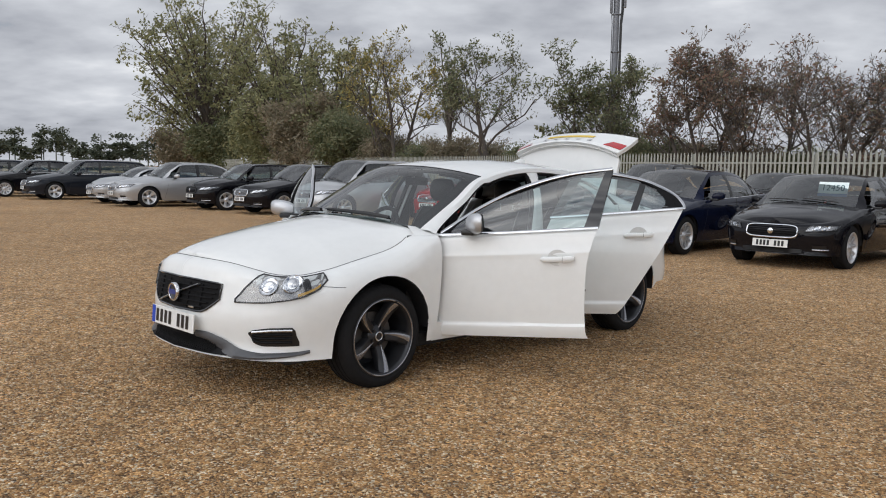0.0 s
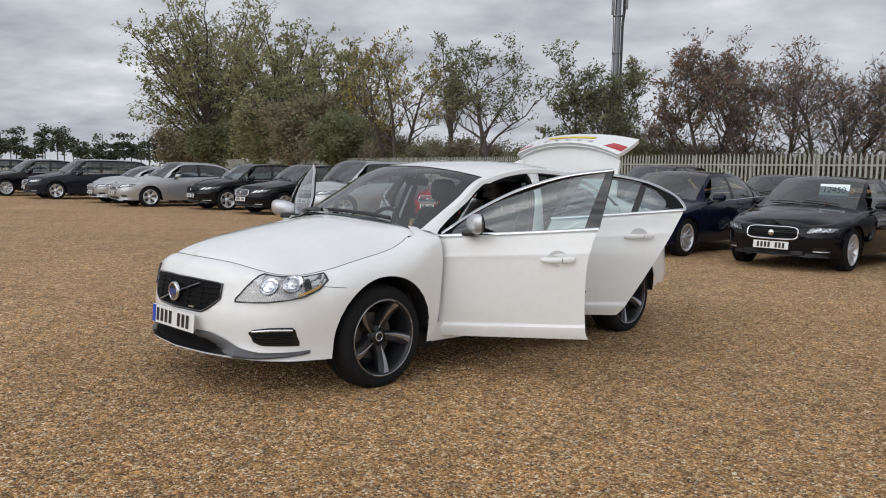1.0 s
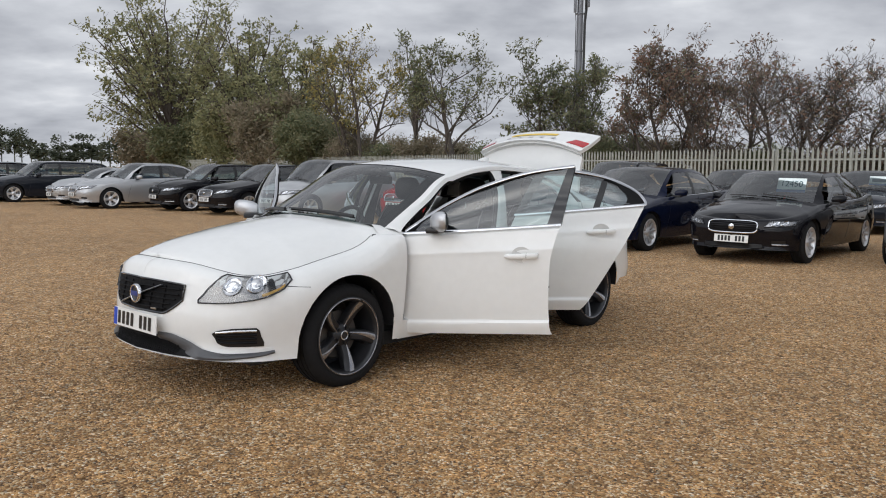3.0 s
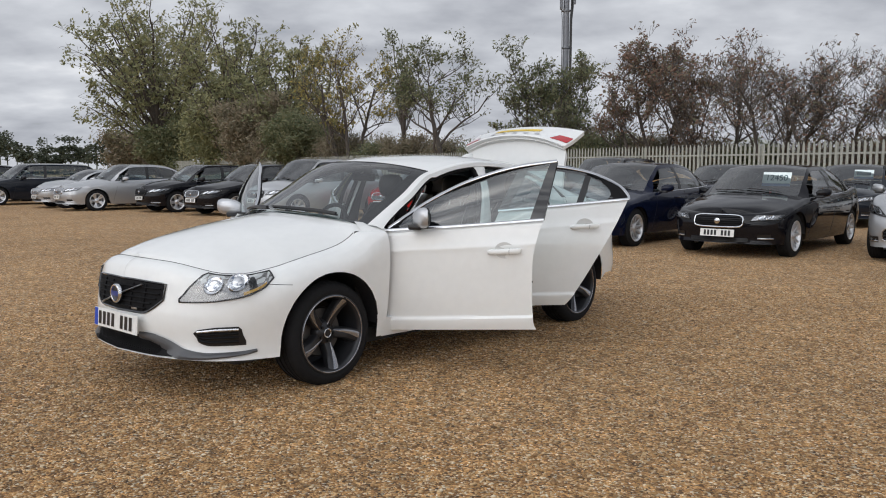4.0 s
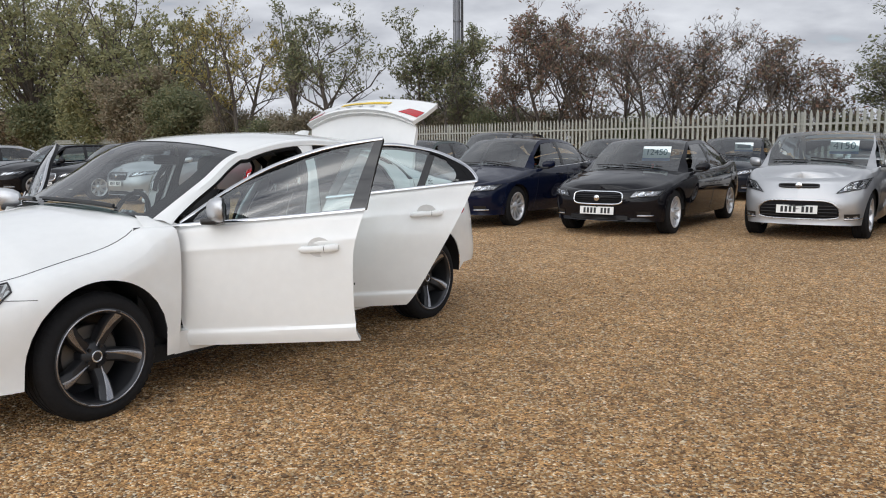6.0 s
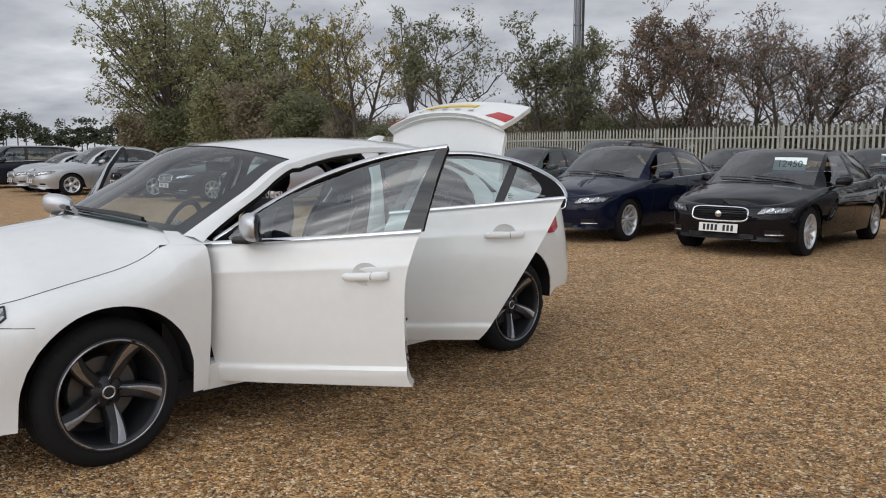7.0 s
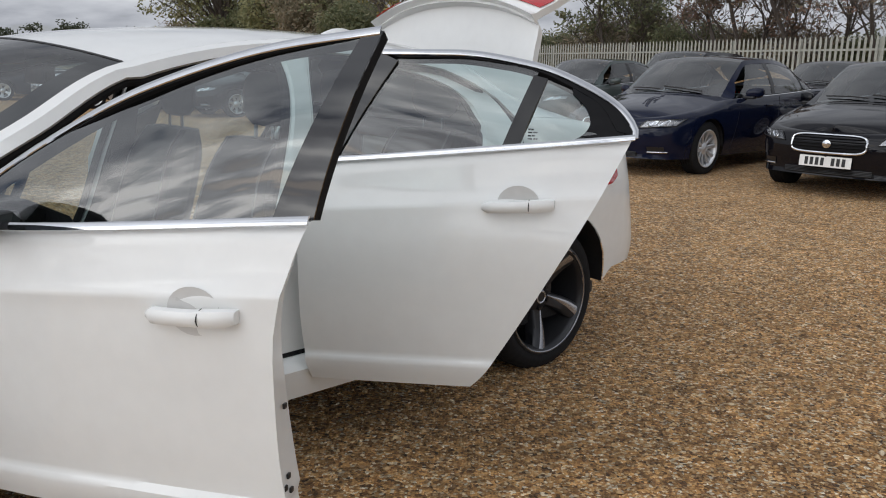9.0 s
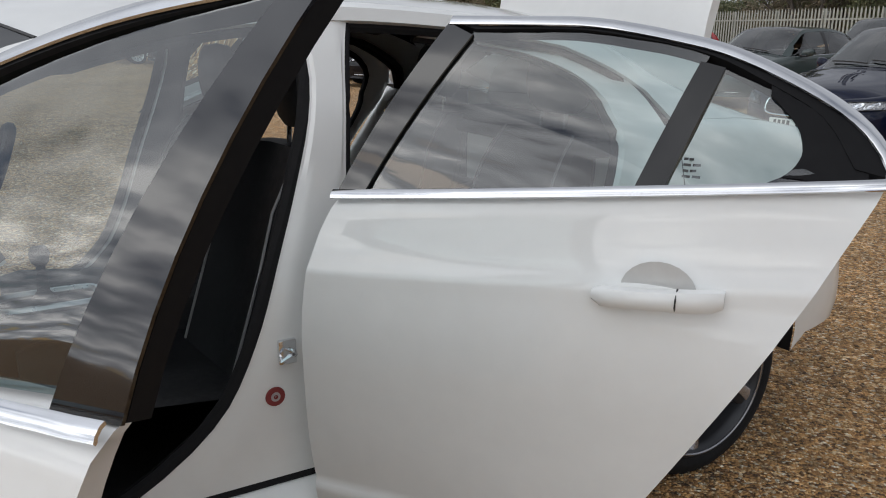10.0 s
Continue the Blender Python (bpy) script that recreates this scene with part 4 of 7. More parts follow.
        sheet(bm, ruled([(-0.96, 1.092), (-1.00, 1.104), (-1.03, 1.124), (-1.042, 1.15), (-1.036, 1.178), (-1.015, 1.205), (-0.985, 1.232)], [(-1.02, 1.098), (-1.10, 1.106), (-1.14, 1.112), (-1.14, 1.13), (-1.10, 1.18), (-1.05, 1.22), (-0.98, 1.262)], 26, 4, -0.002))
        solid(bm, 0.003)
        part("pane_border", flipped(bm, sgn), FRAME, fr)
    bm = bmesh.new()
    sheet(bm, smooth(ruled(glass_low, inner, 22, 9, -0.008)))
    part("window_pane", flipped(bm, sgn), GLASS, d)
    # chrome: belt strip and frame edge
    bm = bmesh.new()
    ribbon(bm, belt, 0.0085, 0.011, 30, -0.7)
    part("belt_trim", flipped(bm, sgn), CHROME, d)
    bm = bmesh.new()
    ribbon(bm, upper if front else upper + [(-1.172, 1.112)], 0.0095, 0.007, 40)
    part("frame_trim", flipped(bm, sgn), CHROME, d)
    # handle with its cup
    hx, hz2 = (0.105, 0.815) if front else (-0.85, 0.915)
    tilt = 0.06
    bm = bmesh.new()
    rows = []
    for k in range(13):
        f = k / 12
        x = hx + 0.105 - 0.21 * f
        z = hz2 + (hx - x) * tilt
        y = HB.y(x, z)
        lift = 0.012 + 0.024 * math.sin(math.pi * min(1, max(0, f))) ** 0.4
        hh = (0.017 if f < 0.66 else 0.019) * (0.55 if k in (0,) else 0.75 if k == 12 else 1)
        rows.append([(x, y + lift + dy, z + dz * hh) for dy, dz in ((0.004, -0.9), (0.010, -0.4), (0.010, 0.4), (0.004, 0.9), (-0.012, 1.0), (-0.012, -1.0))])
    vs = sheet(bm, rows, True)
    bm.faces.new(vs[0]); bm.faces.new(vs[-1])
    h = part("door_handle", flipped(bm, sgn), WHITE, d)
    bm = bmesh.new()
    xk = hx + 0.105 - 0.21 * 0.66
    zk = hz2 + (hx - xk) * tilt
    tube(bm, [(xk, HB.y(xk, zk) + 0.02 + 0.027 * math.cos(a), zk + 0.0195 * math.sin(a)) for a in [-1.4 + 2.8 * k / 8 for k in range(9)]], 0.0016, 4)
    part("handle_joint", flipped(bm, sgn), BLACK, h)
    # nearly flat disc; the hollow's shade is put in as a greyer white
    bm = bmesh.new()
    rows = []
    for rr, dp in ((1.0, 0.0012), (0.9, -0.004), (0.7, -0.011), (0.4, -0.017), (0.05, -0.020)):
        rows.append([(hx + 0.062 * rr * math.cos(a), HB.y(hx, hz2) + 0.003 + dp * 0.1, hz2 + 0.006 + 0.052 * rr * math.sin(a)) for a in [2 * math.pi * k / 24 for k in range(24)]])
    sheet(bm, rows, True)
    part("handle_cup", flipped(bm, sgn), mat("shaded_white_cup", (0.62, 0.62, 0.61), 0.3, coat=1.0), d)
    if front:
        mr = mirror(d, 0.685, HB.y(0.685, 0.94) + 0.02, 0.998, mat("silver_mirror_cap", (0.52, 0.53, 0.55), 0.35, 0.7, coat=0.6), sgn)
        # latch holes on the shut face
        for z, y in ((0.46, 0.868), (0.44, 0.885), (0.425, 0.862), (0.62, 0.87)):
            bm = bmesh.new()
            box(bm, edge_x(re, z) - 0.002, edge_x(re, z) + 0.004, y - 0.006, y + 0.006, z - 0.006, z + 0.006, 0.002)
            part("latch_hole", flipped(bm, sgn), BLACK, d)
    return d


def q_pt(q, z, out=0.0):
    """A point of the skin by plan station."""
    x, y, nx, ny, *_ = HB.t_plan[q]
    p = HB.at(q, z)
    return Vector((p.x + nx * out, p.y + ny * out, z))


def hero_lamp(car, sgn):
    q0 = min(range(0, 300), key=lambda q: abs(HB.at(q, 0.62).y - 0.485))
    q1 = min(range(0, 300), key=lambda q: abs(HB.plan[q][0] - 1.80))

    def P(f, g, o):
        q = round(q0 + (q1 - q0) * f)
        zl = lerp_pts([(0, 0.582), (0.3, 0.587), (0.6, 0.608), (0.85, 0.648), (1, 0.705)], f)
        zh = lerp_pts([(0, 0.60), (0.12, 0.672), (0.30, 0.765), (0.6, 0.78), (1, 0.79)], f)
        zt = lerp_pts(HB.top, HB.plan[q][0]) - 0.004
        p = q_pt(q, min(zt, zl + (zh - zl) * g), o)
        return Vector((p.x, p.y * sgn, p.z))
    bm = bmesh.new()
    sheet(bm, [[P(f / 15, g / 5, 0.002) for g in range(6)] for f in range(16)])
    lamp = part("headlight", bm, mat("bright_lamp_bowl", (0.34, 0.33, 0.32), 0.28, 0.8), car, "clear headlight with chrome bowls and amber strip")
    bm = bmesh.new()
    sheet(bm, [[P(0.73 + f / 15 * 0.09, g / 5, 0.004) for g in range(6)] for f in range(16)])
    part("lamp_mask", bm, BLACK, lamp)
    bm = bmesh.new()
    sheet(bm, [[P(0.66 + f / 9 * 0.26, 0.05 + g * 0.045, 0.008) for g in range(3)] for f in range(10)])
    part("amber_strip", bm, mat("amber_reflector", (0.70, 0.42, 0.08), 0.25), lamp)
    for f, r, nm in ((0.36, 0.34, "high_beam"), (0.60, 0.40, "low_beam")):
        bm = bmesh.new()
        c, u = P(f, 0.5, 0.004), (P(f, 1, 0.004) - P(f, 0, 0.004))
        w = (P(f + 0.12, 0.5, 0.004) - P(f - 0.12, 0.5, 0.004)).normalized()
        u0 = u.normalized()
        nn = Vector((abs(w.y), abs(w.x) * sgn, 0)).normalized()
        R = u.length * r
        rows = [[c + (w * math.cos(a) + u0 * math.sin(a)) * R * rr + nn * dd for a in [2 * math.pi * k / 22 for k in range(22)]] for rr, dd in ((1.0, 0.006), (0.93, 0.013), (0.85, 0.008), (0.62, 0.004), (0.58, 0.010), (0.4, 0.014), (0.02, 0.016))]
        sheet(bm, rows, True)
        part(nm, bm, CHROME, lamp)
    bm = bmesh.new()
    sheet(bm, [[P(f / 19, g / 6, 0.019 * math.sin(math.pi * min(1, max(0.04, f / 19))) ** 0.4) for g in range(7)] for f in range(20)])
    part("lens", bm, LENS, lamp)
    bm = bmesh.new()
    ring = [P(f / 19, 0, 0.004) for f in range(20)] + [P(1, g / 4, 0.004) for g in range(1, 5)] + [P(1 - f / 19, 1, 0.004) for f in range(1, 20)] + [P(0, 1 - g / 4, 0.004) for g in range(1, 4)]
    tube(bm, ring + ring[:1], 0.0045, 6)
    part("lamp_seal", bm, BLACK, lamp)


def nose_curve(pts, out, sgn=1):
    res = []
    for y, z in pts:
        p = nose_pt(HB, y, z, out)
        res.append(Vector((p.x, p.y * sgn, p.z)))
    return res


def hero_front(car):
    # grille
    bm = bmesh.new()
    rows = []
    for k in range(25):
        f = k / 12 - 1
        y = f * 0.385
        zt = 0.686 - 0.010 * f * f
        zb = 0.503 + 0.085 * (max(0, abs(f) - 0.62) / 0.38) ** 1.6
        rows.append([nose_pt(HB, y, zb + (zt - zb) * j / 4, 0.003) for j in range(5)])
    sheet(bm, rows)
    gr = part("grille", bm, MATT, car, "black slatted radiator grille with a round badge")
    bm = bmesh.new()
    ring = [nose_pt(HB, r[0].y, r[0].z, 0.004) for r in rows] + [nose_pt(HB, r[-1].y, r[-1].z, 0.004) for r in reversed(rows)]
    tube(bm, ring + ring[:1], 0.007, 6)
    part("grille_frame", bm, mat("gloss_black", (0.006, 0.006, 0.007), 0.08, coat=1.0), gr)
    for k in range(1, 6):
        bm = bmesh.new()
        z = 0.503 + 0.173 * k / 6
        yw = 0.36 if z > 0.6 else 0.235 + (z - 0.503) * 1.2
        tube(bm, [nose_pt(HB, yw * (j / 8 - 1), z, 0.010) for j in range(17)], 0.007, 6, 0.6)
        part("grille_slat", bm, MATT, gr)
    for y in (-0.24, -0.12, 0.12, 0.24):
        bm = bmesh.new()
        tube(bm, [nose_pt(HB, y, 0.515 + 0.15 * j / 4, 0.007) for j in range(5)], 0.005, 5)
        part("grille_slat", bm, MATT, gr)
    bm = bmesh.new()
    tube(bm, [nose_pt(HB, -0.20 + 0.42 * j / 8, 0.525 + 0.14 * j / 8, 0.020) for j in range(9)], 0.010, 6, 0.5)
    part("grille_bar", bm, SATIN, gr)
    c = nose_pt(HB, 0.0, 0.596, 0.030)
    bm = bmesh.new()
    lathe(bm, [(0.042, -0.01), (0.042, 0.006), (0.045, 0.011), (0.053, 0.011), (0.057, 0.006), (0.057, -0.01)], 28, Matrix.Translation(c) @ pose(0, 0, 0, 0, 0, -90))
    bd = part("badge", bm, CHROME, gr)
    bm = bmesh.new()
    lathe(bm, [(0.001, 0.002), (0.043, 0.002), (0.044, -0.008)], 24, Matrix.Translation(c) @ pose(0, 0, 0, 0, 0, -90))
    part("badge_field", bm, mat("badge_grey", (0.07, 0.075, 0.085), 0.3, 0.6), bd)
    bm = bmesh.new()
    box(bm, c.x + 0.002, c.x + 0.010, -0.05, 0.05, c.z - 0.014, c.z + 0.014, 0.002)
    part("badge_band", bm, mat("badge_blue", (0.03, 0.05, 0.22), 0.3), bd)
    bm = bmesh.new()
    p = nose_pt(HB, 0.17, 0.525, 0.012)
    box(bm, p.x - 0.004, p.x + 0.002, 0.14, 0.20, 0.519, 0.531, 0.001)
    part("small_badge", bm, SATIN, gr)
    # lower intake with mesh
    bm = bmesh.new()
    rows = []
    for k in range(25):
        f = k / 12 - 1
        rows.append([nose_pt(HB, f * 0.46, 0.272 + (0.372 - 0.05 * max(0, abs(f) - 0.55) / 0.45 - 0.272) * j / 3, 0.012) for j in range(4)])
    sheet(bm, rows)
    it = part("lower_intake", bm, MATT, car)
    bm = bmesh.new()
    for k in range(-17, 18):
        for s2 in (1, -1):
            y0 = k * 0.02
            tube(bm, [nose_pt(HB, max(-0.36, min(0.36, y0 + s2 * 0.02 * j)), 0.280 + 0.014 * j * 1.2, 0.016) for j in range(5)], 0.0028, 4)
    tagged(part("intake_mesh", bm, MATT, it), kind="stuff")
    for sgn in (1, -1):
        # grey wing from the plate out along the lip; u: station from the plate's end (0) to the wheel arch (1)
        qa = min(range(0, 300), key=lambda q: abs(HB.at(q, 0.36).y - 0.20))
        qb = HB.q_at(1.93)

        def sp(u, z, o):
            p = q_pt(round(qa + (qb - qa) * u), z, o)
            return Vector((p.x, p.y * sgn, p.z))
        bm = bmesh.new()
        lo = [(0.0, 0.345), (0.12, 0.338), (0.28, 0.292), (0.42, 0.262), (0.62, 0.266), (0.85, 0.280), (1.0, 0.292)]
        hi = [(0.0, 0.390), (0.14, 0.392), (0.30, 0.362), (0.45, 0.314), (0.63, 0.298), (0.85, 0.304), (1.0, 0.312)]
        sheet(bm, [[sp(u, lerp_pts(lo, u) + (lerp_pts(hi, u) - lerp_pts(lo, u)) * t, 0.010 + 0.012 * math.sin(math.pi * t)) for t in (0, 0.3, 0.6, 1)] for u in [k / 30 for k in range(31)]])
        part("bumper_wing", bm, SPLIT, car, "grey satin bumper trim")
        # side vent with slats
        lo = [(0.0, 0.405), (0.12, 0.352), (0.3, 0.336), (1.0, 0.338)]
        hi = [(0.0, 0.412), (0.12, 0.430), (0.5, 0.446), (0.85, 0.448), (1.0, 0.362)]
        va, vb = 0.52, 0.915

        def vp(t, g, o):
            zl, zh = lerp_pts(lo, t), lerp_pts(hi, t)
            return sp(va + (vb - va) * t, zl + (zh - zl) * g, o)
        bm = bmesh.new()
        sheet(bm, [[vp(t / 20, g / 4, 0.003) for g in range(5)] for t in range(21)])
        vt = part("bumper_vent", bm, BLACK, car, "black slatted bumper vent with a bright strip")
        for g, mt, r in ((0.22, MATT, 0.006), (0.44, MATT, 0.006), (0.64, MATT, 0.006), (0.86, SATIN, 0.007)):
            bm = bmesh.new()
            tube(bm, [vp(0.10 + 0.76 * t / 10, g, 0.008) for t in range(11)], r, 6)
            part("vent_slat", bm, mt, vt)
        hero_lamp(car, sgn)
        # bonnet shut line
        bm = bmesh.new()
        pts = []
        for q in HB.idx:
            x = HB.plan[q][0]
            if 1.09 < x:
                p = HB.at(q, lerp_pts(HB.top, x))
                pts.append((p.x, p.y * sgn, p.z + 0.0005))
        tube(bm, pts, 0.0024, 5)
        part("bonnet_gap", bm, BLACK, car)
        # wing to bumper seam
        bm = bmesh.new()
        tube(bm, [(p.x, p.y * sgn, p.z) for p in [q_pt(round(HB.q_at(1.845) + (HB.q_at(1.70) - HB.q_at(1.845)) * k / 6), 0.672 - 0.012 * k / 6, 0.0) for k in range(7)]], 0.0016, 4)
        part("bumper_seam", bm, BLACK, car)
    plate_obj = plate(car, nose_pt(HB, 0, 0.44, 0.024).x, 0.434, 4)
    bm = bmesh.new()
    box(bm, -0.001, 0.0012, -0.258, -0.217, -0.053, 0.053)
    part("plate_band", bm, mat("plate_blue", (0.01, 0.06, 0.45), 0.4), plate_obj, smooth=False)


def seat(car, x, y, front=True):
    bm = bmesh.new()
    w = 0.25
    rows = []
    for k in range(9):
        f = k / 8
        xx = x + 0.28 - 0.50 * f
        rows.append([(xx, y + q * w, 0.50 - 0.05 * f + 0.045 * (abs(q) > 0.75) - 0.02 * (f < 0.1)) for q in (-1, -0.85, -0.6, -0.2, 0.2, 0.6, 0.85, 1)])
    rows = [[(p[0], p[1], 0.30) for p in rows[0]]] + rows + [[(p[0], p[1], 0.30) for p in rows[-1]]]
    sheet(bm, rows)
    s = part("front_seat" if front else "rear_seat", bm, SEATCLOTH, car, "black leather seat with grey piping")
    bm = bmesh.new()
    rows = []
    for k in range(11):
        f = k / 10
        z = 0.42 + 0.62 * f
        xb = x - 0.20 - 0.20 * f
        ww = w * (1.0 - 0.18 * max(0, f - 0.55) / 0.45)
        prof = [(-1, -0.02), (-0.97, 0.07), (-0.80, 0.085), (-0.6, 0.035), (-0.2, 0.02), (0.2, 0.02), (0.6, 0.035), (0.80, 0.085), (0.97, 0.07), (1, -0.02), (0.8, -0.075), (0.3, -0.09), (-0.3, -0.09), (-0.8, -0.075)]
        sh = 1 - 0.5 * max(0, f - 0.85) / 0.15
        rows.append([(xb + d * sh, y + q * ww, z) for q, d in prof])
    vs = sheet(bm, rows, True)
    bm.faces.new(vs[-1])
    part("backrest", bm, SEATCLOTH, s)
    for q in (-0.82, 0.82):
        bm = bmesh.new()
        tube(bm, [(r[7 if q > 0 else 2][0] + 0.002, y + q * w * (1.0 - 0.18 * max(0, k / 10 - 0.55) / 0.45), 0.42 + 0.062 * k) for k, r in enumerate(rows)], 0.004, 5)
        part("piping", bm, PIPING, s)
    bm = bmesh.new()
    rows = []
    for k in range(9):
        a = math.pi * k / 8
        zz, r = 1.185 - 0.10 * math.cos(a), math.sin(a) ** 0.5
        rows.append([(x - 0.415 + 0.055 * r * math.cos(b) - 0.01, y + 0.145 * r * math.sin(b), zz) for b in [2 * math.pi * j / 16 for j in range(16)]])
    sheet(bm, rows, True)
    hr = part("headrest", bm, SEATCLOTH, s)
    for dy in (-0.06, 0.06):
        bm = bmesh.new()
        tube(bm, [(x - 0.41, y + dy, 1.0), (x - 0.415, y + dy, 1.12)], 0.007, 6)
        part("headrest_post", bm, CHROME, hr)
    return s


def hero_cabin(car):
    bm = bmesh.new()
    box(bm, -1.55, 1.2, -0.76, 0.76, 0.20, 0.29, 0.01)
    part("cabin_floor", bm, mat("black_carpet", (0.012, 0.012, 0.013), 0.95, bump=0.6, bscale=300), car)
    bm = bmesh.new()
    rows = []
    for k in range(9):
        f = k / 8
        y = -0.72 + 1.44 * f
        b = 0.06 * (1 - (2 * f - 1) ** 2)
        rows.append([(1.02 + b, y, 0.93), (0.86 + b, y, 0.965), (0.62 + b, y, 0.955), (0.52 + b, y, 0.90), (0.50 + b, y, 0.78), (0.60 + b, y, 0.62), (0.70 + b, y, 0.45), (0.98, y, 0.40)])
    sheet(bm, rows, False)
    part("dashboard", bm, CABIN, car)
    bm = bmesh.new()
    box(bm, -0.30, 0.62, -0.12, 0.12, 0.28, 0.60, 0.03)
    cc = part("centre_console", bm, CABIN, car)
    bm = bmesh.new()
    tube(bm, [(0.30 + 0.13 * math.copysign(abs(math.cos(a)) ** 0.4, math.cos(a)), 0.075 * math.copysign(abs(math.sin(a)) ** 0.4, math.sin(a)), 0.612) for a in [2 * math.pi * k / 28 for k in range(29)]], 0.011, 6)
    part("console_trim", bm, SATIN, cc, "satin silver console frame")
    bm = bmesh.new()
    lathe(bm, [(0.001, 0.075), (0.020, 0.072), (0.027, 0.055), (0.022, 0.03), (0.012, 0.02), (0.016, -0.05), (0.035, -0.075)], 16, pose(0.31, 0, 0.69, 90, 0, 0))
    part("gear_lever", bm, SEATCLOTH, cc)
    bm = bmesh.new()
    c = Vector((0.40, -0.36, 0.875))
    ax, up = Vector((0, 1, 0)), Vector((-0.42, 0, 0.91)).normalized()
    ring = [c + (ax * math.cos(a) + up * math.sin(a)) * 0.185 for a in [2 * math.pi * k / 32 for k in range(33)]]
    tube(bm, ring, 0.0165, 8)
    sw = part("steering_wheel", bm, SEATCLOTH, car)
    bm = bmesh.new()
    for a in (0, math.pi, -math.pi / 2):
        tube(bm, [c + (ax * math.cos(a) + up * math.sin(a)) * r - up.cross(ax) * 0.0 for r in (0.05, 0.175)], 0.016, 6, 0.4)
    box(bm, -0.02, 0.03, -0.07, 0.07, -0.06, 0.06, 0.02, Matrix.Translation(c + Vector((0.02, 0, 0))) @ pose(0, 0, 0, 0, -25, 0))
    part("wheel_hub", bm, SATIN, sw)
    for y in (-0.37, 0.37):
        seat(car, 0.12, y)
    for y in (-0.36, 0.36):
        seat(car, -0.72, y, False)
    bm = bmesh.new()
    box(bm, -1.62, -1.10, -0.60, 0.60, 0.98, 1.03, 0.01)
    part("parcel_shelf", bm, CABIN, car)
    # headliner
    bm = bmesh.new()
    rows = HB.house(0.345, 0.67, 12, 9, 0.96, -0.028)
    sheet(bm, rows)
    part("headliner", bm, CABIN, car)
    bm = bmesh.new()
    box(bm, 0.33, 0.37, -0.11, 0.11, 1.235, 1.295, 0.014)
    part("rear_view_mirror", bm, BLACK, car)
    bm = bmesh.new()
    box(bm, 0.40, 0.50, -0.06, 0.06, 1.30, 1.36, 0.02)
    part("sensor_housing", bm, BLACK, car)


def hero_lid(car):
    #        x,     z mid, z edge, half width
    prof = [(-1.50, 1.05, 1.05, 0.555), (-1.53, 1.22, 1.20, 0.56), (-1.548, 1.40, 1.36, 0.562), (-1.566, 1.53, 1.44, 0.565), (-1.572, 1.585, 1.485, 0.567), (-1.552, 1.615, 1.51, 0.57), (-1.512, 1.640, 1.532, 0.572), (-1.525, 1.650, 1.548, 0.585), (-1.60, 1.672, 1.585, 0.605), (-1.70, 1.702, 1.635, 0.61), (-1.79, 1.732, 1.675, 0.60), (-1.80, 1.728, 1.668, 0.59)]

    def P(v, q, o=0.0):
        x, zc, ze, w = lerp_pts([(k, *p) for k, p in enumerate(prof)], v)
        return Vector((x - 0.03 * q * q * (v > 6) + o * (0.4 if v > 6 else 1.0), w * q, zc + (ze - zc) * abs(q) ** 2.2 + o))
    bm = bmesh.new()
    qs = [k / 14 - 1 for k in range(29)]
    sheet(bm, [[P(v / 3, q) for q in qs] for v in range(34)])
    inner = [[P(v / 3, q * 0.985, -0.035) for q in qs] for v in range(34)]
    sheet(bm, inner)
    outer = [[P(v / 3, q) for q in qs] for v in range(34)]
    for a, b in ((outer[0], inner[0]), (outer[-1], inner[-1]), ([r[0] for r in outer], [r[0] for r in inner]), ([r[-1] for r in outer], [r[-1] for r in inner])):
        sheet(bm, [a, b])
    bmesh.ops.remove_doubles(bm, verts=bm.verts, dist=1e-5)
    lid = part("boot_lid", bm, WHITE, car, "raised white boot lid")
    for sgn in (1, -1):
        bm = bmesh.new()
        sheet(bm, [[P(7.2 + 0.95 * j / 5, sgn * (0.70 + 0.285 * k / 8 + 0.06 * j / 5 * (1 - k / 8)), 0.007) for j in range(6)] for k in range(9)])
        solid(bm, 0.004)
        part("boot_lamp", bm, RED_LENS, lid, "red rear lamp")
    bm = bmesh.new()
    sheet(bm, [[P(8.45 + 0.45 * j / 3, -0.05 + 0.43 * (k / 8 * 2 - 1), 0.006) for j in range(4)] for k in range(9)])
    solid(bm, 0.003)
    part("rear_plate", bm, mat("plate_yellow", (0.72, 0.50, 0.03), 0.4), lid, "yellow number plate")
    for k in range(5):
        bm = bmesh.new()
        q = -0.42 + 0.21 * k
        sheet(bm, [[P(7.45 + 0.35 * j / 2, q - 0.03 + 0.06 * i / 2, 0.008) for j in range(3)] for i in range(3)])
        solid(bm, 0.003)
        part("boot_letter", bm, SATIN, lid)
    bm = bmesh.new()
    sheet(bm, [[P(10.0 + 0.4 * j / 2, 0.62 + 0.16 * i / 3, 0.006) for j in range(3)] for i in range(4)])
    part("boot_badge", bm, SATIN, lid)


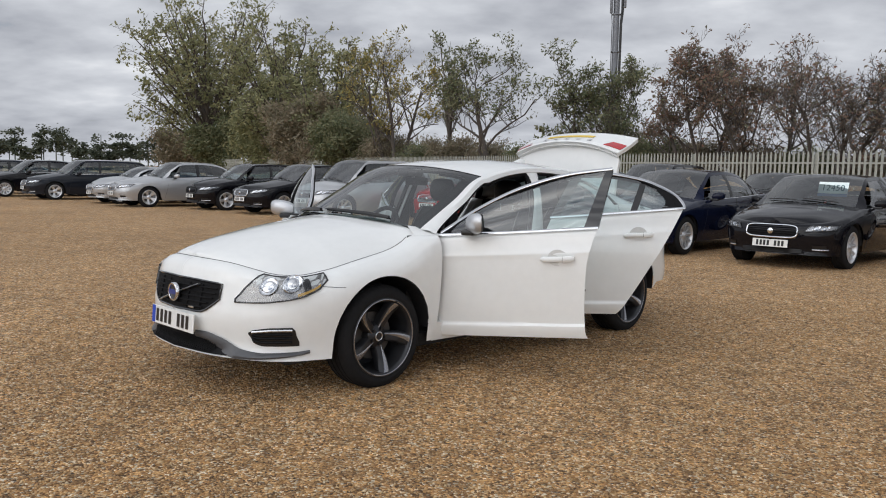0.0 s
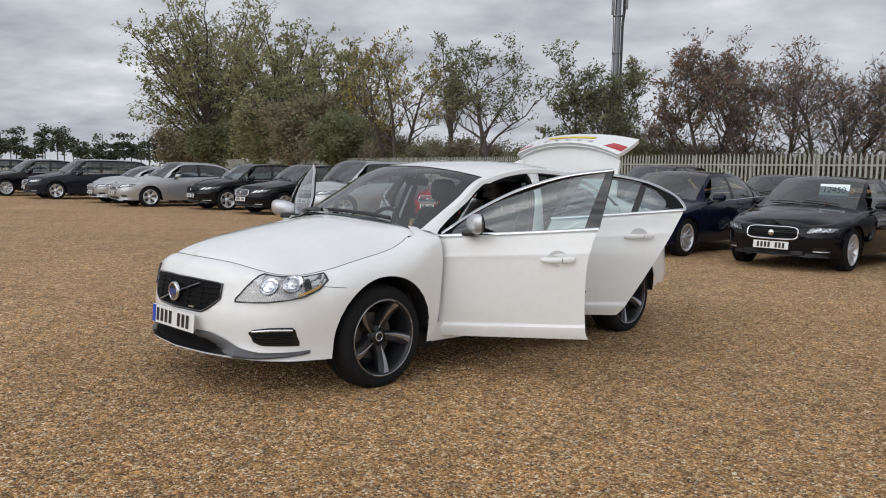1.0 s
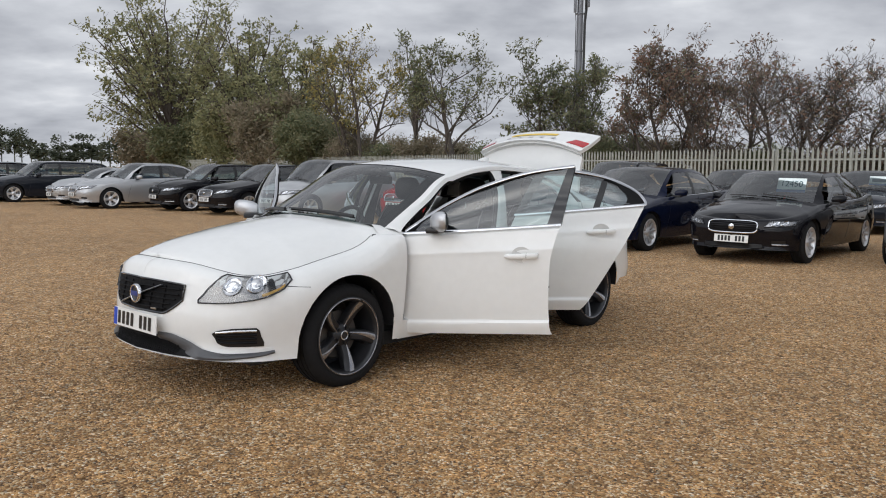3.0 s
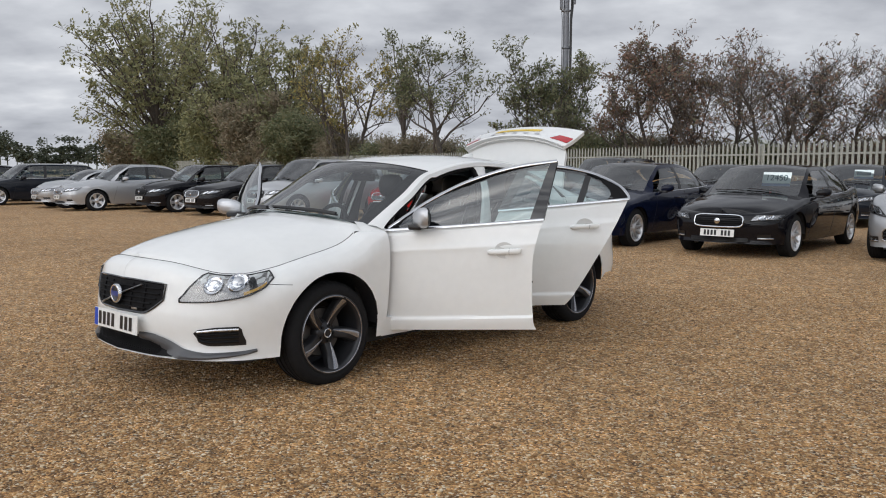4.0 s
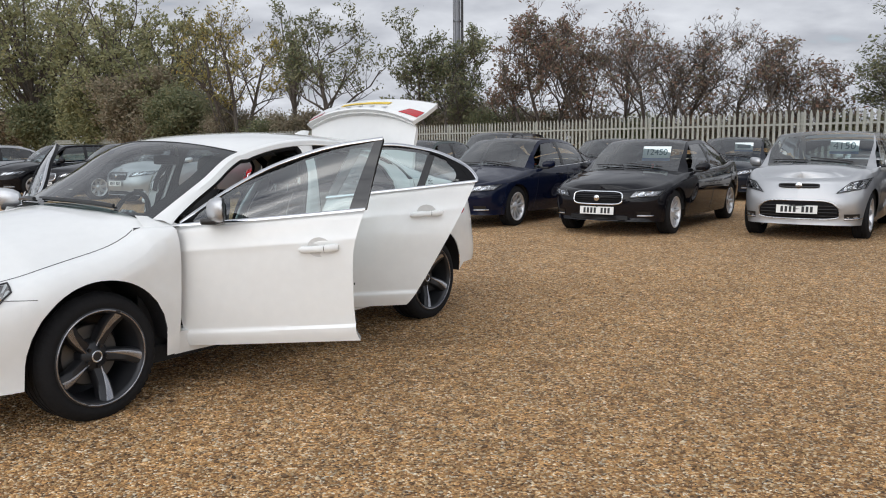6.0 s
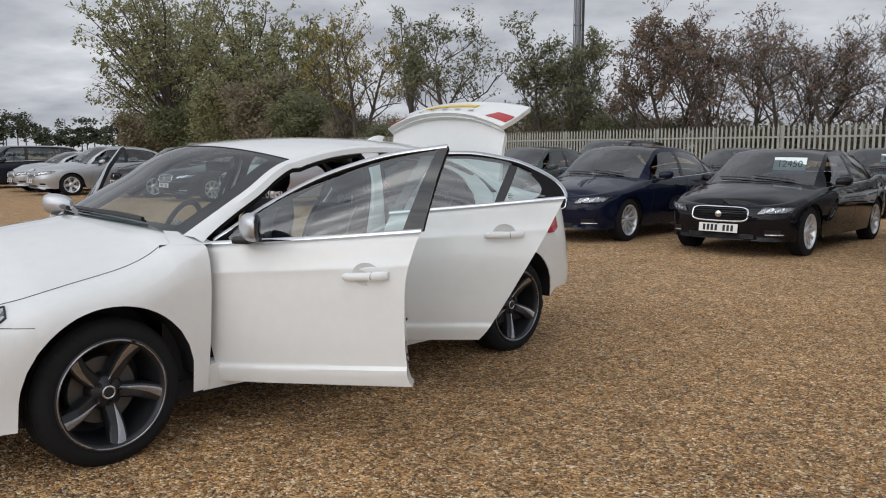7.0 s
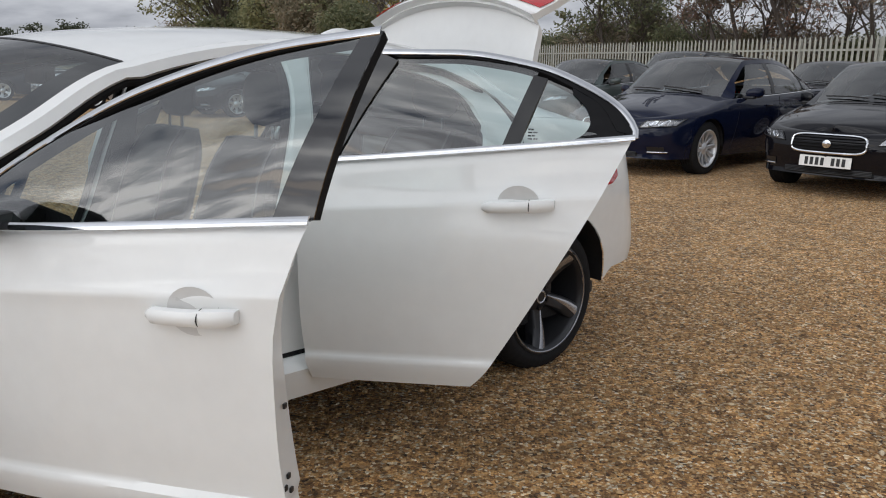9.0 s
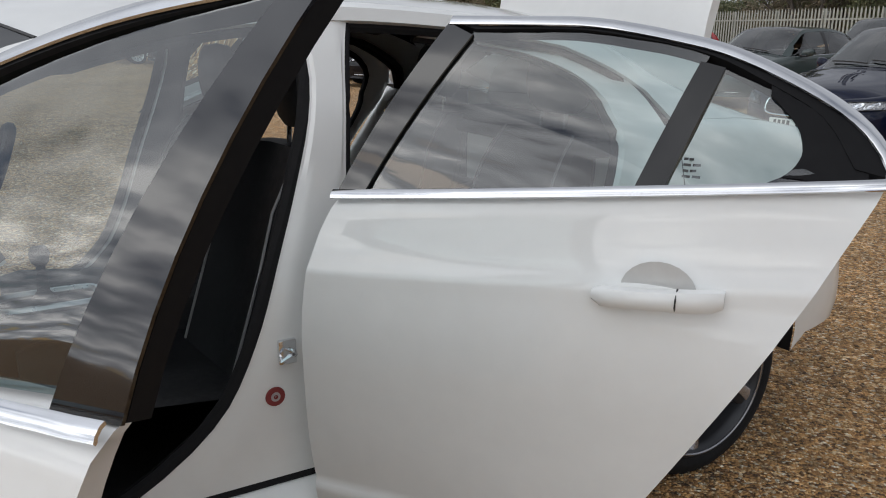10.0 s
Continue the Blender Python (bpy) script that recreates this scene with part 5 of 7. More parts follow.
def hero_car():
    car = thing("saloon_car", HERO_M, "white saloon car with all doors and the boot open", "car")
    B = HB
    skin(car, B, WHITE, "front_wing", lambda x: x > 0.930)
    skin(car, B, WHITE, "rear_quarter", lambda x: x < -1.165)
    bm = bmesh.new()
    sheet(bm, B.lid(1.0, 9, 17))
    part("bonnet", bm, WHITE, car, "white bonnet")
    for sgn in (1, -1):
        bm = bmesh.new()
        rows = []
        for k in range(8):
            x = 0.885 + 0.15 * k / 7
            e = B.at(B.q_at(x), lerp_pts(B.top, x))
            zi = 0.97 + 0.02 * k / 7
            rows.append([(e.x, sgn * (e.y + (0.66 - e.y) * t), e.z + (zi - e.z) * t) for t in (0, 0.25, 0.5, 0.75, 1)])
        sheet(bm, rows)
        part("wing_top", bm, WHITE, car)
    # cowl, deck behind the rear window
    bm = bmesh.new()
    sheet(bm, [[(1.17 - 0.20 * q * q + d, 0.72 * q, 1.0 - 0.045 * q * q + h) for q in [k / 10 - 1 for k in range(21)]] for d, h in ((0.08, -0.035), (0.02, -0.022), (-0.05, 0.0))])
    part("cowl", bm, PLASTIC, car)
    bm = bmesh.new()
    sheet(bm, [[(x, 0.80 * q, z - 0.03 * q * q) for q in [k / 6 - 1 for k in range(13)]] for x, z in ((-1.45, 1.10), (-1.6, 1.10), (-1.72, 1.075))])
    part("rear_deck", bm, WHITE, car)
    for nm, f0, f1, mt, e in (("windscreen", 0.0, 2 / 6, SCREEN, 1.0), ("roof", 2 / 6, 4 / 6, WHITE, 1.0), ("rear_window", 4 / 6, 1, GLASS, 1.0)):
        bm = bmesh.new()
        sheet(bm, B.house(f0, f1, 18, 21, e))
        part(nm, bm, mt, car)
    # black border on the windscreen
    bm = bmesh.new()
    a = B.house(0.0, 2 / 6, 18, 41, 1.0, -0.004)
    sheet(bm, [r[:3] for r in a]); sheet(bm, [r[-3:] for r in a])
    sheet(bm, [B.house(0.316 + 0.008 * k, 0.34, 2, 41, 1.0, -0.004)[0] for k in range(3)])
    part("windscreen_border", bm, BLACK, car)
    bm = bmesh.new()
    ring = [B.house(2 / 6, 0.4, 2, 41)[0]][0]
    tube(bm, ring, 0.004, 5)
    part("windscreen_seal", bm, BLACK, car)
    # roof rail and pillars, with the drip channel
    for sgn in (1, -1):
        bm = bmesh.new()
        hi, lo, ed = [], [], []
        for k in range(49):
            f = k / 48
            x, y, z = B.rail_at(f)[:3]
            g = 0.052 if f < 0.3 else 0.045
            nx = 0.0
            xl, zl = x - (0.042 if f < 0.33 else 0.042 * max(0, (0.42 - f) / 0.09) if f < 0.42 else 0), z - (0.028 if f < 0.33 else 0.040)
            if f > 0.6:
                zl = max(lerp_pts(B.top, x) + 0.0, min(z - 0.045, lerp_pts([(-1.3, 1.06), (-1.175, 1.112), (-1.145, 1.17), (-1.04, 1.243), (-0.85, 1.315), (-0.60, 1.352)], x)))
            zl = max(zl, lerp_pts(B.top, xl) - 0.01)
            hi.append((x, y * sgn, z))
            p = B.glass_pt(xl, zl)
            lo.append((p[0], p[1] * sgn, p[2]))
            ed.append((p[0] - 0.006, (p[1] - 0.016) * sgn, p[2] - 0.006))
        sheet(bm, [hi, [tuple((Vector(a) * 0.5 + Vector(b) * 0.5) + Vector((0, 0.012 * sgn, 0.008))) for a, b in zip(hi, lo)], lo, ed])
        part("roof_rail", bm, WHITE, car)
        bm = bmesh.new()
        tube(bm, [(p[0] - 0.004, p[1] - 0.010 * sgn, p[2] - 0.008) for p in ed[2:40]], 0.013, 6)
        part("door_seal", bm, RUBBER, car)
        bm = bmesh.new()
        sheet(bm, [ed[1:40], [(p[0] - 0.012, p[1] - 0.02 * sgn, p[2] - 0.010) for p in ed[1:40]], [(p[0] - 0.012, p[1] - 0.07 * sgn, p[2] + 0.004) for p in ed[1:40]]])
        part("aperture_trim", bm, MATT, car)
        # sill
        bm = bmesh.new()
        rows = []
        for k in range(28):
            x = 0.95 - 1.82 * k / 27
            zt = 0.335 if x < 0.885 else 0.335
            rows.append([(x, sgn * (B.y(x, z) - 0.012), z) for z in (0.235, 0.25, 0.275, 0.305, zt)] + [(x, sgn * 0.83, 0.36), (x, sgn * 0.765, 0.375), (x, sgn * 0.74, 0.34)])
        sheet(bm, rows)
        part("sill", bm, WHITE, car)
        bm = bmesh.new()
        tube(bm, [(0.85 - 1.55 * k / 10, sgn * 0.80, 0.372) for k in range(11)], 0.010, 6)
        part("sill_seal", bm, RUBBER, car)
        # post between the doors
        lv = [(0.36, 0.34, -0.30, 0.80), (0.41, 0.24, -0.27, 0.80), (0.48, 0.13, -0.25, 0.80), (0.57, 0.04, -0.235, 0.80), (0.70, -0.025, -0.23, 0.80), (0.90, -0.095, -0.24, 0.785), (1.02, -0.138, -0.25, 0.765), (1.16, -0.182, -0.267, 0.735), (1.25, -0.198, -0.282, 0.70), (1.30, -0.196, -0.292, 0.68), (1.355, -0.16, -0.31, 0.65)]
        bm = bmesh.new()
        tabl = [(z, a, b, y) for z, a, b, y in lv]
        rows, fe, re2 = [], [], []
        for k in range(25):
            z = 0.36 + 0.995 * k / 24
            a, b, y = lerp_pts(tabl, z)
            rows.append([(a - 0.015, sgn * (y - 0.06), z)] + [(a + (b - a) * t, sgn * (y + (0.004 if 0.1 < t < 0.9 else -0.004)), z) for t in (0.0, 0.06, 0.14, 0.3, 0.5, 0.7, 0.86, 0.94, 1.0)] + [(b + 0.015, sgn * (y - 0.06), z)])
            fe.append((a + 0.004, sgn * (y - 0.022), z)); re2.append((b - 0.004, sgn * (y - 0.022), z))
        sheet(bm, rows)
        bp = part("door_post", bm, WHITE, car)
        bm = bmesh.new()
        tube(bm, fe, 0.017, 8)
        part("door_seal", bm, RUBBER, bp)
        bm = bmesh.new()
        tube(bm, re2, 0.014, 8)
        part("door_seal", bm, RUBBER, bp)
        bm = bmesh.new()
        box(bm, -0.105, -0.065, sgn * 0.80, sgn * 0.812, 0.645, 0.70, 0.004)
        tube(bm, [(-0.07, sgn * 0.81, 0.66), (-0.065, sgn * 0.835, 0.662), (-0.08, sgn * 0.838, 0.675), (-0.095, sgn * 0.83, 0.672), (-0.10, sgn * 0.81, 0.672)], 0.0055, 6)
        part("striker", bm, CHROME, bp)
        bm = bmesh.new()
        lathe(bm, [(0.001, 0.003), (0.021, 0.003), (0.022, 0.0)], 20, pose(-0.055, sgn * 0.806, 0.575, 0, 0, 0 if sgn > 0 else 180))
        st = part("warning_sticker", bm, mat("sticker_red", (0.22, 0.03, 0.03), 0.5), bp)
        bm = bmesh.new()
        lathe(bm, [(0.005, 0.0045), (0.010, 0.0045), (0.011, 0.002)], 16, pose(-0.055, sgn * 0.806, 0.575, 0, 0, 0 if sgn > 0 else 180))
        part("sticker_ring", bm, mat("sticker_grey", (0.42, 0.36, 0.36), 0.5), st)
        for z in (0.90, 0.575):
            bm = bmesh.new()
            a, b, y = lerp_pts(tabl, z)
            box(bm, b + 0.045, b + 0.062, sgn * (y - 0.002), sgn * (y + 0.009), z - 0.014, z + 0.014, 0.003)
            part("post_plug", bm, PLATE_W, bp)
        # inner post trim
        bm = bmesh.new()
        sheet(bm, [[(lerp_pts(tabl, z)[0] - 0.01, sgn * (lerp_pts(tabl, z)[2] - 0.075), z), (lerp_pts(tabl, z)[1] + 0.01, sgn * (lerp_pts(tabl, z)[2] - 0.075), z)] for z in [0.36 + 0.995 * k / 14 for k in range(15)]])
        part("post_trim", bm, CABIN, bp)
        # dog leg of the rear wing behind the rear door
        bm = bmesh.new()
        rows = []
        for k in range(24):
            x = -0.72 - 0.446 * k / 23
            zb, zd = B.zb(x), lerp_pts([(-1.167, 1.10), (-1.07, 0.92), (-0.95, 0.70), (-0.83, 0.49), (-0.72, 0.30)], x)
            zd = max(zd, zb + 0.004)
            rows.append([(x, sgn * (B.y(x, zb + (zd - zb) * j / 6)), zb + (zd - zb) * j / 6) for j in range(7)] + [(x, sgn * (B.y(x, zd) - 0.09), zd - 0.01)])
        sheet(bm, rows)
        part("rear_wing_edge", bm, WHITE, car)
        # white flange round the back of the rear opening, with its seal
        oc = along([(-0.93, 0.70), (-1.05, 0.92), (-1.15, 1.10), (-1.115, 1.19), (-1.0, 1.272), (-0.80, 1.326), (-0.55, 1.352)], 30)
        ic = along([(-0.86, 0.67), (-0.945, 0.89), (-1.01, 1.06), (-1.005, 1.15), (-0.935, 1.225), (-0.77, 1.282), (-0.5, 1.315)], 30)
        bm = bmesh.new()
        rows = []
        for (xo, zo), (xi, zi) in zip(oc, ic):
            rows.append([(xo + (xi - xo) * t, sgn * (side_y(xo + (xi - xo) * t, zo + (zi - zo) * t) - dy), zo + (zi - zo) * t) for t, dy in ((0, 0.02), (0.25, 0.045), (0.6, 0.055), (0.9, 0.06), (1.0, 0.085))])
        sheet(bm, rows)
        fl = part("aperture_flange", bm, WHITE, car)
        bm = bmesh.new()
        tube(bm, [r[-1] for r in rows], 0.012, 6)
        part("door_seal", bm, RUBBER, fl)
        # inside of the rear opening and wheel house
        bm = bmesh.new()
        sheet(bm, [[(x0 + (-1.5 - x0) * t, sgn * 0.70, z) for x0, z in ((-0.76, 0.25), (-0.93, 0.6), (-1.06, 0.85), (-1.16, 1.0), (-1.20, 1.09))] for t in (0, 0.3, 0.6, 1)])
        part("side_trim", bm, CABIN, car)
        bm = bmesh.new()
        sheet(bm, [[(x, sgn * 0.72, z) for z in (0.25, 0.5, 0.75, 0.93)] for x in (0.88, 1.0, 1.1)])
        part("kick_panel", bm, CABIN, car)
        # rear lamp on the wing
        bm = bmesh.new()
        q0, q1 = B.q_at(-1.66), B.q_at(-1.82)
        sheet(bm, [[(p.x, p.y * sgn, p.z) for p in [q_pt(round(q0 + (q1 - q0) * k / 6), lerp_pts([(0, 0.80), (0.5, 0.80), (1, 0.83)], k / 6) + (lerp_pts([(0, 0.84), (0.3, 0.93), (1, 1.01)], k / 6) - 0.80) * j / 6, 0.006) for j in range(7)]] for k in range(7)])
        part("rear_lamp", bm, RED_LENS, car, "red rear lamp")
        door(car, sgn, "front")
        door(car, sgn, "rear")
        for ax in B.axles:
            hero_wheel(car, ax, sgn)
    # wipers
    for y0, y1, l in ((0.50, -0.10, 0.0), (-0.12, -0.62, 0.02)):
        bm = bmesh.new()
        pts = []
        for k in range(8):
            y = y0 + (y1 - y0) * k / 7
            x, yy, z, bx, bz = B.rail_at(0.012 + 0.012 * k / 7)
            q = max(-1, min(1, y / yy))
            pts.append((x + bx * (1 - q * q) + 0.02, y, z + bz * (1 - abs(q) ** 2.4) + 0.024 - 0.006 * k / 7))
        tube(bm, pts, [0.012, 0.014, 0.014, 0.011, 0.010, 0.009, 0.008, 0.005], 6)
        w = part("wiper", bm, BLACK, car)
        bm = bmesh.new()
        tube(bm, [(p[0] - 0.015, p[1], p[2] - 0.012) for p in pts], 0.005, 4)
        part("wiper_blade", bm, RUBBER, w)
    liners(car, B)
    bm = bmesh.new()
    box(bm, -2.0, 1.95, -0.62, 0.62, 0.19, 0.26, 0.02)
    part("underbody", bm, PLASTIC, car)
    hero_front(car)
    hero_cabin(car)
    hero_lid(car)
    bm = bmesh.new()
    sheet(bm, [[(-0.86 + 0.075 * a - 0.02 * b, w2 * s2 * (1 - a * a) ** 0.5, 1.428 + 0.036 * b * (1 - (a + 0.3) ** 2 * 0.4)) for a in [k / 6 - 1 for k in range(13)]] for b, w2, s2 in ((0, 0.03, 1), (0.6, 0.022, 1), (1, 0.001, 1), (0.6, 0.022, -1), (0, 0.03, -1))])
    part("roof_antenna", bm, WHITE, car)
    return car


def hero_wheel_meshes():
    """Parts of the white car's wheels: a treaded tyre, dark spokes and the bright machined face that widens along each."""
    rim, h, R = 0.238, 0.1175, 0.3225
    out = {}

    def keep(nm, bm):
        bmesh.ops.recalc_face_normals(bm, faces=bm.faces)
        me = bpy.data.meshes.new(nm)
        bm.to_mesh(me); bm.free()
        out[nm] = me
    for nm in ("spoke_back", "spoke_face"):
        bm = bmesh.new()
        rows = []
        for k in range(11):
            f = k / 10
            r = 0.045 + (rim - 0.051) * f
            a = 0.05 * math.sin(math.pi * f) - 0.06 * f
            body = 0.031 + 0.004 * f + 0.006 * f * f
            y = h - 0.066 + 0.056 * f ** 1.25
            c, s = math.cos(a), math.sin(a)
            if nm == "spoke_back":
                sec = [(-body, -0.055), (-body, -0.014), (-body * 0.72, -0.003), (body * 0.55, 0.0), (body * 0.85, -0.004), (body, -0.016), (body, -0.055)]
            else:
                w = 0.0035 + 0.019 * max(0, f - 0.12) ** 1.1
                m = body * (0.55 - 0.42 * f)
                sec = [(m - w, -0.006), (m - w, 0.0015), (m, 0.004), (m + w, 0.0015), (m + w, -0.006)]
            rows.append([(r * s + q * c, y + d, r * c - q * s) for q, d in sec])
        sheet(bm, rows, True)
        keep(nm, bm)
    bm = bmesh.new()
    n = 150
    prof = [(rim - 0.008, h - 0.012, 0), (rim + 0.012, h - 0.004, 0), (rim + 0.03, h, 0), (R - 0.045, h - 0.002, 0), (R - 0.026, h - 0.010, 0), (R - 0.012, h - 0.022, 1), (R - 0.003, h - 0.040, 1)]
    for yc in (0.062, 0.022, -0.022, -0.062):
        prof += [(R - 0.001, yc + 0.004, 0), (R - 0.009, yc + 0.003, 0), (R - 0.009, yc - 0.003, 0), (R, yc - 0.004, 0)]
    prof += [(R - 0.003, -h + 0.040, 1), (R - 0.012, -h + 0.022, 1), (R - 0.03, -h + 0.004, 0), (rim + 0.03, -h, 0), (rim - 0.01, -h + 0.02, 0)]
    sheet(bm, [[((r - (0.005 if g and k % 3 == 0 else 0)) * math.sin(2 * math.pi * k / n), y, (r - (0.005 if g and k % 3 == 0 else 0)) * math.cos(2 * math.pi * k / n)) for k in range(n)] for r, y, g in prof], True)
    keep("treaded_tyre", bm)
    return out


HW = hero_wheel_meshes()


def hero_wheel(car, ax, sgn):
    ms = wheel_meshes("five", 0.3225, 0.238, 0.235)
    w = put("wheel", ms["barrel"], DARKRIM, car, "dark alloy wheel with five bright spokes")
    y = 0.80 - 0.1175 + 0.045
    w.matrix_local = pose(ax, sgn * y, 0.3225, 0, (45 if ax > 0 else 30) * sgn, 0 if sgn > 0 else 180)
    put("tyre", HW["treaded_tyre"], RUBBER, w)
    for k in range(5):
        for nm, mt in (("spoke_back", DARKRIM), ("spoke_face", CUTRIM)):
            put(nm if nm == "spoke_back" else "spoke", HW[nm], mt, w).matrix_local = pose(0, 0, 0, 0, 72 * k, 0)
    bm = bmesh.new()
    tube(bm, [(0.235 * math.sin(a), 0.116, 0.235 * math.cos(a)) for a in [2 * math.pi * k / 60 for k in range(61)]], 0.0045, 6)
    part("rim_edge", bm, CUTRIM, w)
    put("hub_cap", ms["hub_cap"], DARKRIM, w).matrix_local = pose(0, -0.024, 0)
    bm = bmesh.new()
    lathe(bm, [(0.022, 0.0685), (0.026, 0.0705), (0.030, 0.0685)], 20)
    part("hub_ring", bm, SATIN, w)
    bolts(w, ms, 0.0)
    put("brake_disc", ms["brake_disc"], mat("brake_iron", (0.12, 0.115, 0.11), 0.45, 0.8), w)
    return w


hero_car()

# ---- ground ----


def ground_mat():
    m = bpy.data.materials.new("gravel")
    m.use_nodes = True
    nt = m.node_tree
    N, L = nt.nodes.new, nt.links.new
    b = nt.nodes["Principled BSDF"]
    tc = N("ShaderNodeTexCoord")
    v = N("ShaderNodeTexVoronoi"); v.inputs["Scale"].default_value = 92
    v.inputs["Randomness"].default_value = 1.0
    n1, n2 = N("ShaderNodeTexNoise"), N("ShaderNodeTexNoise")
    n1.inputs["Scale"].default_value, n2.inputs["Scale"].default_value = 0.35, 3.0
    n1.inputs["Detail"].default_value = n2.inputs["Detail"].default_value = 5
    for n in (v, n1, n2):
        L(tc.outputs["Object"], n.inputs["Vector"])
    sep = N("ShaderNodeSeparateColor")
    L(v.outputs["Color"], sep.inputs[0])
    r = N("ShaderNodeValToRGB")
    cols = [(0.0, (0.07, 0.042, 0.022)), (0.18, (0.24, 0.118, 0.045)), (0.45, (0.42, 0.226, 0.082)), (0.72, (0.56, 0.318, 0.122)), (0.9, (0.64, 0.48, 0.29)), (1.0, (0.78, 0.70, 0.55))]
    e = r.color_ramp.elements
    e[0].position, e[0].color = cols[0][0], (*cols[0][1], 1)
    e[1].position, e[1].color = cols[-1][0], (*cols[-1][1], 1)
    for p, c in cols[1:-1]:
        k = e.new(p); k.color = (*c, 1)
    L(sep.outputs[0], r.inputs[0])
    ad = N("ShaderNodeMath"); ad.operation = "ADD"
    L(n1.outputs["Fac"], ad.inputs[0]); L(n2.outputs["Fac"], ad.inputs[1])
    mr = N("ShaderNodeMapRange")
    mr.inputs[1].default_value, mr.inputs[2].default_value, mr.inputs[3].default_value, mr.inputs[4].default_value = 0.7, 1.3, 0.80, 1.2
    L(ad.outputs[0], mr.inputs[0])
    # coarser random mottle, lighter and darker, from cells and noise
    v2 = N("ShaderNodeTexVoronoi"); v2.inputs["Scale"].default_value = 34
    n3 = N("ShaderNodeTexNoise"); n3.inputs["Scale"].default_value, n3.inputs["Detail"].default_value = 14, 6
    n3.inputs["Roughness"].default_value = 0.75
    for n in (v2, n3):
        L(tc.outputs["Object"], n.inputs["Vector"])
    s2 = N("ShaderNodeSeparateColor"); L(v2.outputs["Color"], s2.inputs[0])
    m2 = N("ShaderNodeMix"); m2.inputs[0].default_value = 0.5
    L(s2.outputs[0], m2.inputs[2]); L(n3.outputs["Fac"], m2.inputs[3])
    mo = N("ShaderNodeMapRange")
    mo.inputs[1].default_value, mo.inputs[2].default_value, mo.inputs[3].default_value, mo.inputs[4].default_value = 0.2, 0.8, 0.50, 1.46
    L(m2.outputs[0], mo.inputs[0])
    mu = N("ShaderNodeMath"); mu.operation = "MULTIPLY"
    L(mr.outputs[0], mu.inputs[0]); L(mo.outputs[0], mu.inputs[1])
    sc = N("ShaderNodeVectorMath"); sc.operation = "SCALE"
    L(r.outputs[0], sc.inputs[0]); L(mu.outputs[0], sc.inputs["Scale"])
    L(sc.outputs[0], b.inputs["Base Color"])
    b.inputs["Roughness"].default_value = 0.85
    bp = N("ShaderNodeBump"); bp.inputs["Strength"].default_value, bp.inputs["Distance"].default_value = 1.0, 0.012
    inv = N("ShaderNodeMath"); inv.operation = "SUBTRACT"; inv.inputs[0].default_value = 1.0
    L(v.outputs["Distance"], inv.inputs[1]); L(inv.outputs[0], bp.inputs["Height"]); L(bp.outputs[0], b.inputs["Normal"])
    return m


GRAVEL = ground_mat()
bm = bmesh.new()
bmesh.ops.create_grid(bm, x_segments=60, y_segments=60, size=1.0)
for v in bm.verts:
    a = v.co.copy()
    v.co = Vector((math.copysign(abs(a.x) ** 3 * 1500, a.x), math.copysign(abs(a.y) ** 3 * 1500, a.y), 0.014))
tagged(part("ground", bm, GRAVEL), "yellow-brown pea gravel car park surface", "gravel", kind="structure")

# loose stones over the stretch of gravel beside the car


def stones():
    rs = np.random.RandomState(5)
    n = 70000
    xy = np.stack([rs.uniform(-3.2, 5.4, n), 1.4 + 7.6 * rs.uniform(0, 1, n) ** 1.25], 1)
    base = np.array([(1, 0, 0), (-1, 0, 0), (0, 1, 0), (0, -1, 0), (0, 0, 1), (0, 0, -1)], float)
    tri = np.array([(0, 2, 4), (2, 1, 4), (1, 3, 4), (3, 0, 4), (2, 0, 5), (1, 2, 5), (3, 1, 5), (0, 3, 5)])
    size = rs.gamma(6.0, 0.00085, n)[:, None] + 0.0014
    a = rs.uniform(0, 2 * np.pi, n)
    c, s = np.cos(a)[:, None], np.sin(a)[:, None]
    jit = base[None] * (1 + rs.uniform(-0.35, 0.35, (n, 6, 3)) * 0 + rs.uniform(-0.3, 0.3, (n, 6, 1))) + rs.uniform(-0.25, 0.25, (n, 6, 3))
    jit = jit * np.array([1.25, 0.9, 0.62]) * size[:, None]
    x = jit[:, :, 0] * c - jit[:, :, 1] * s + xy[:, :1]
    y = jit[:, :, 0] * s + jit[:, :, 1] * c + xy[:, 1:]
    z = jit[:, :, 2] + 0.25 * size + 0.014
    co = np.stack([x, y, z], 2).reshape(-1)
    fs = (tri[None] + 6 * np.arange(n)[:, None, None]).reshape(-1)
    me = bpy.data.meshes.new("gravel_stones")
    me.vertices.add(6 * n); me.vertices.foreach_set("co", co)
    me.loops.add(len(fs)); me.loops.foreach_set("vertex_index", fs)
    me.polygons.add(len(fs) // 3)
    me.polygons.foreach_set("loop_start", np.arange(0, len(fs), 3))
    me.polygons.foreach_set("use_smooth", np.ones(len(fs) // 3, bool))
    me.update(); me.validate()
    m = leaf_stone()
    me.materials.append(m)
    tagged(new("gravel_stones", me), "loose yellow-brown gravel stones", "gravel", kind="stuff")


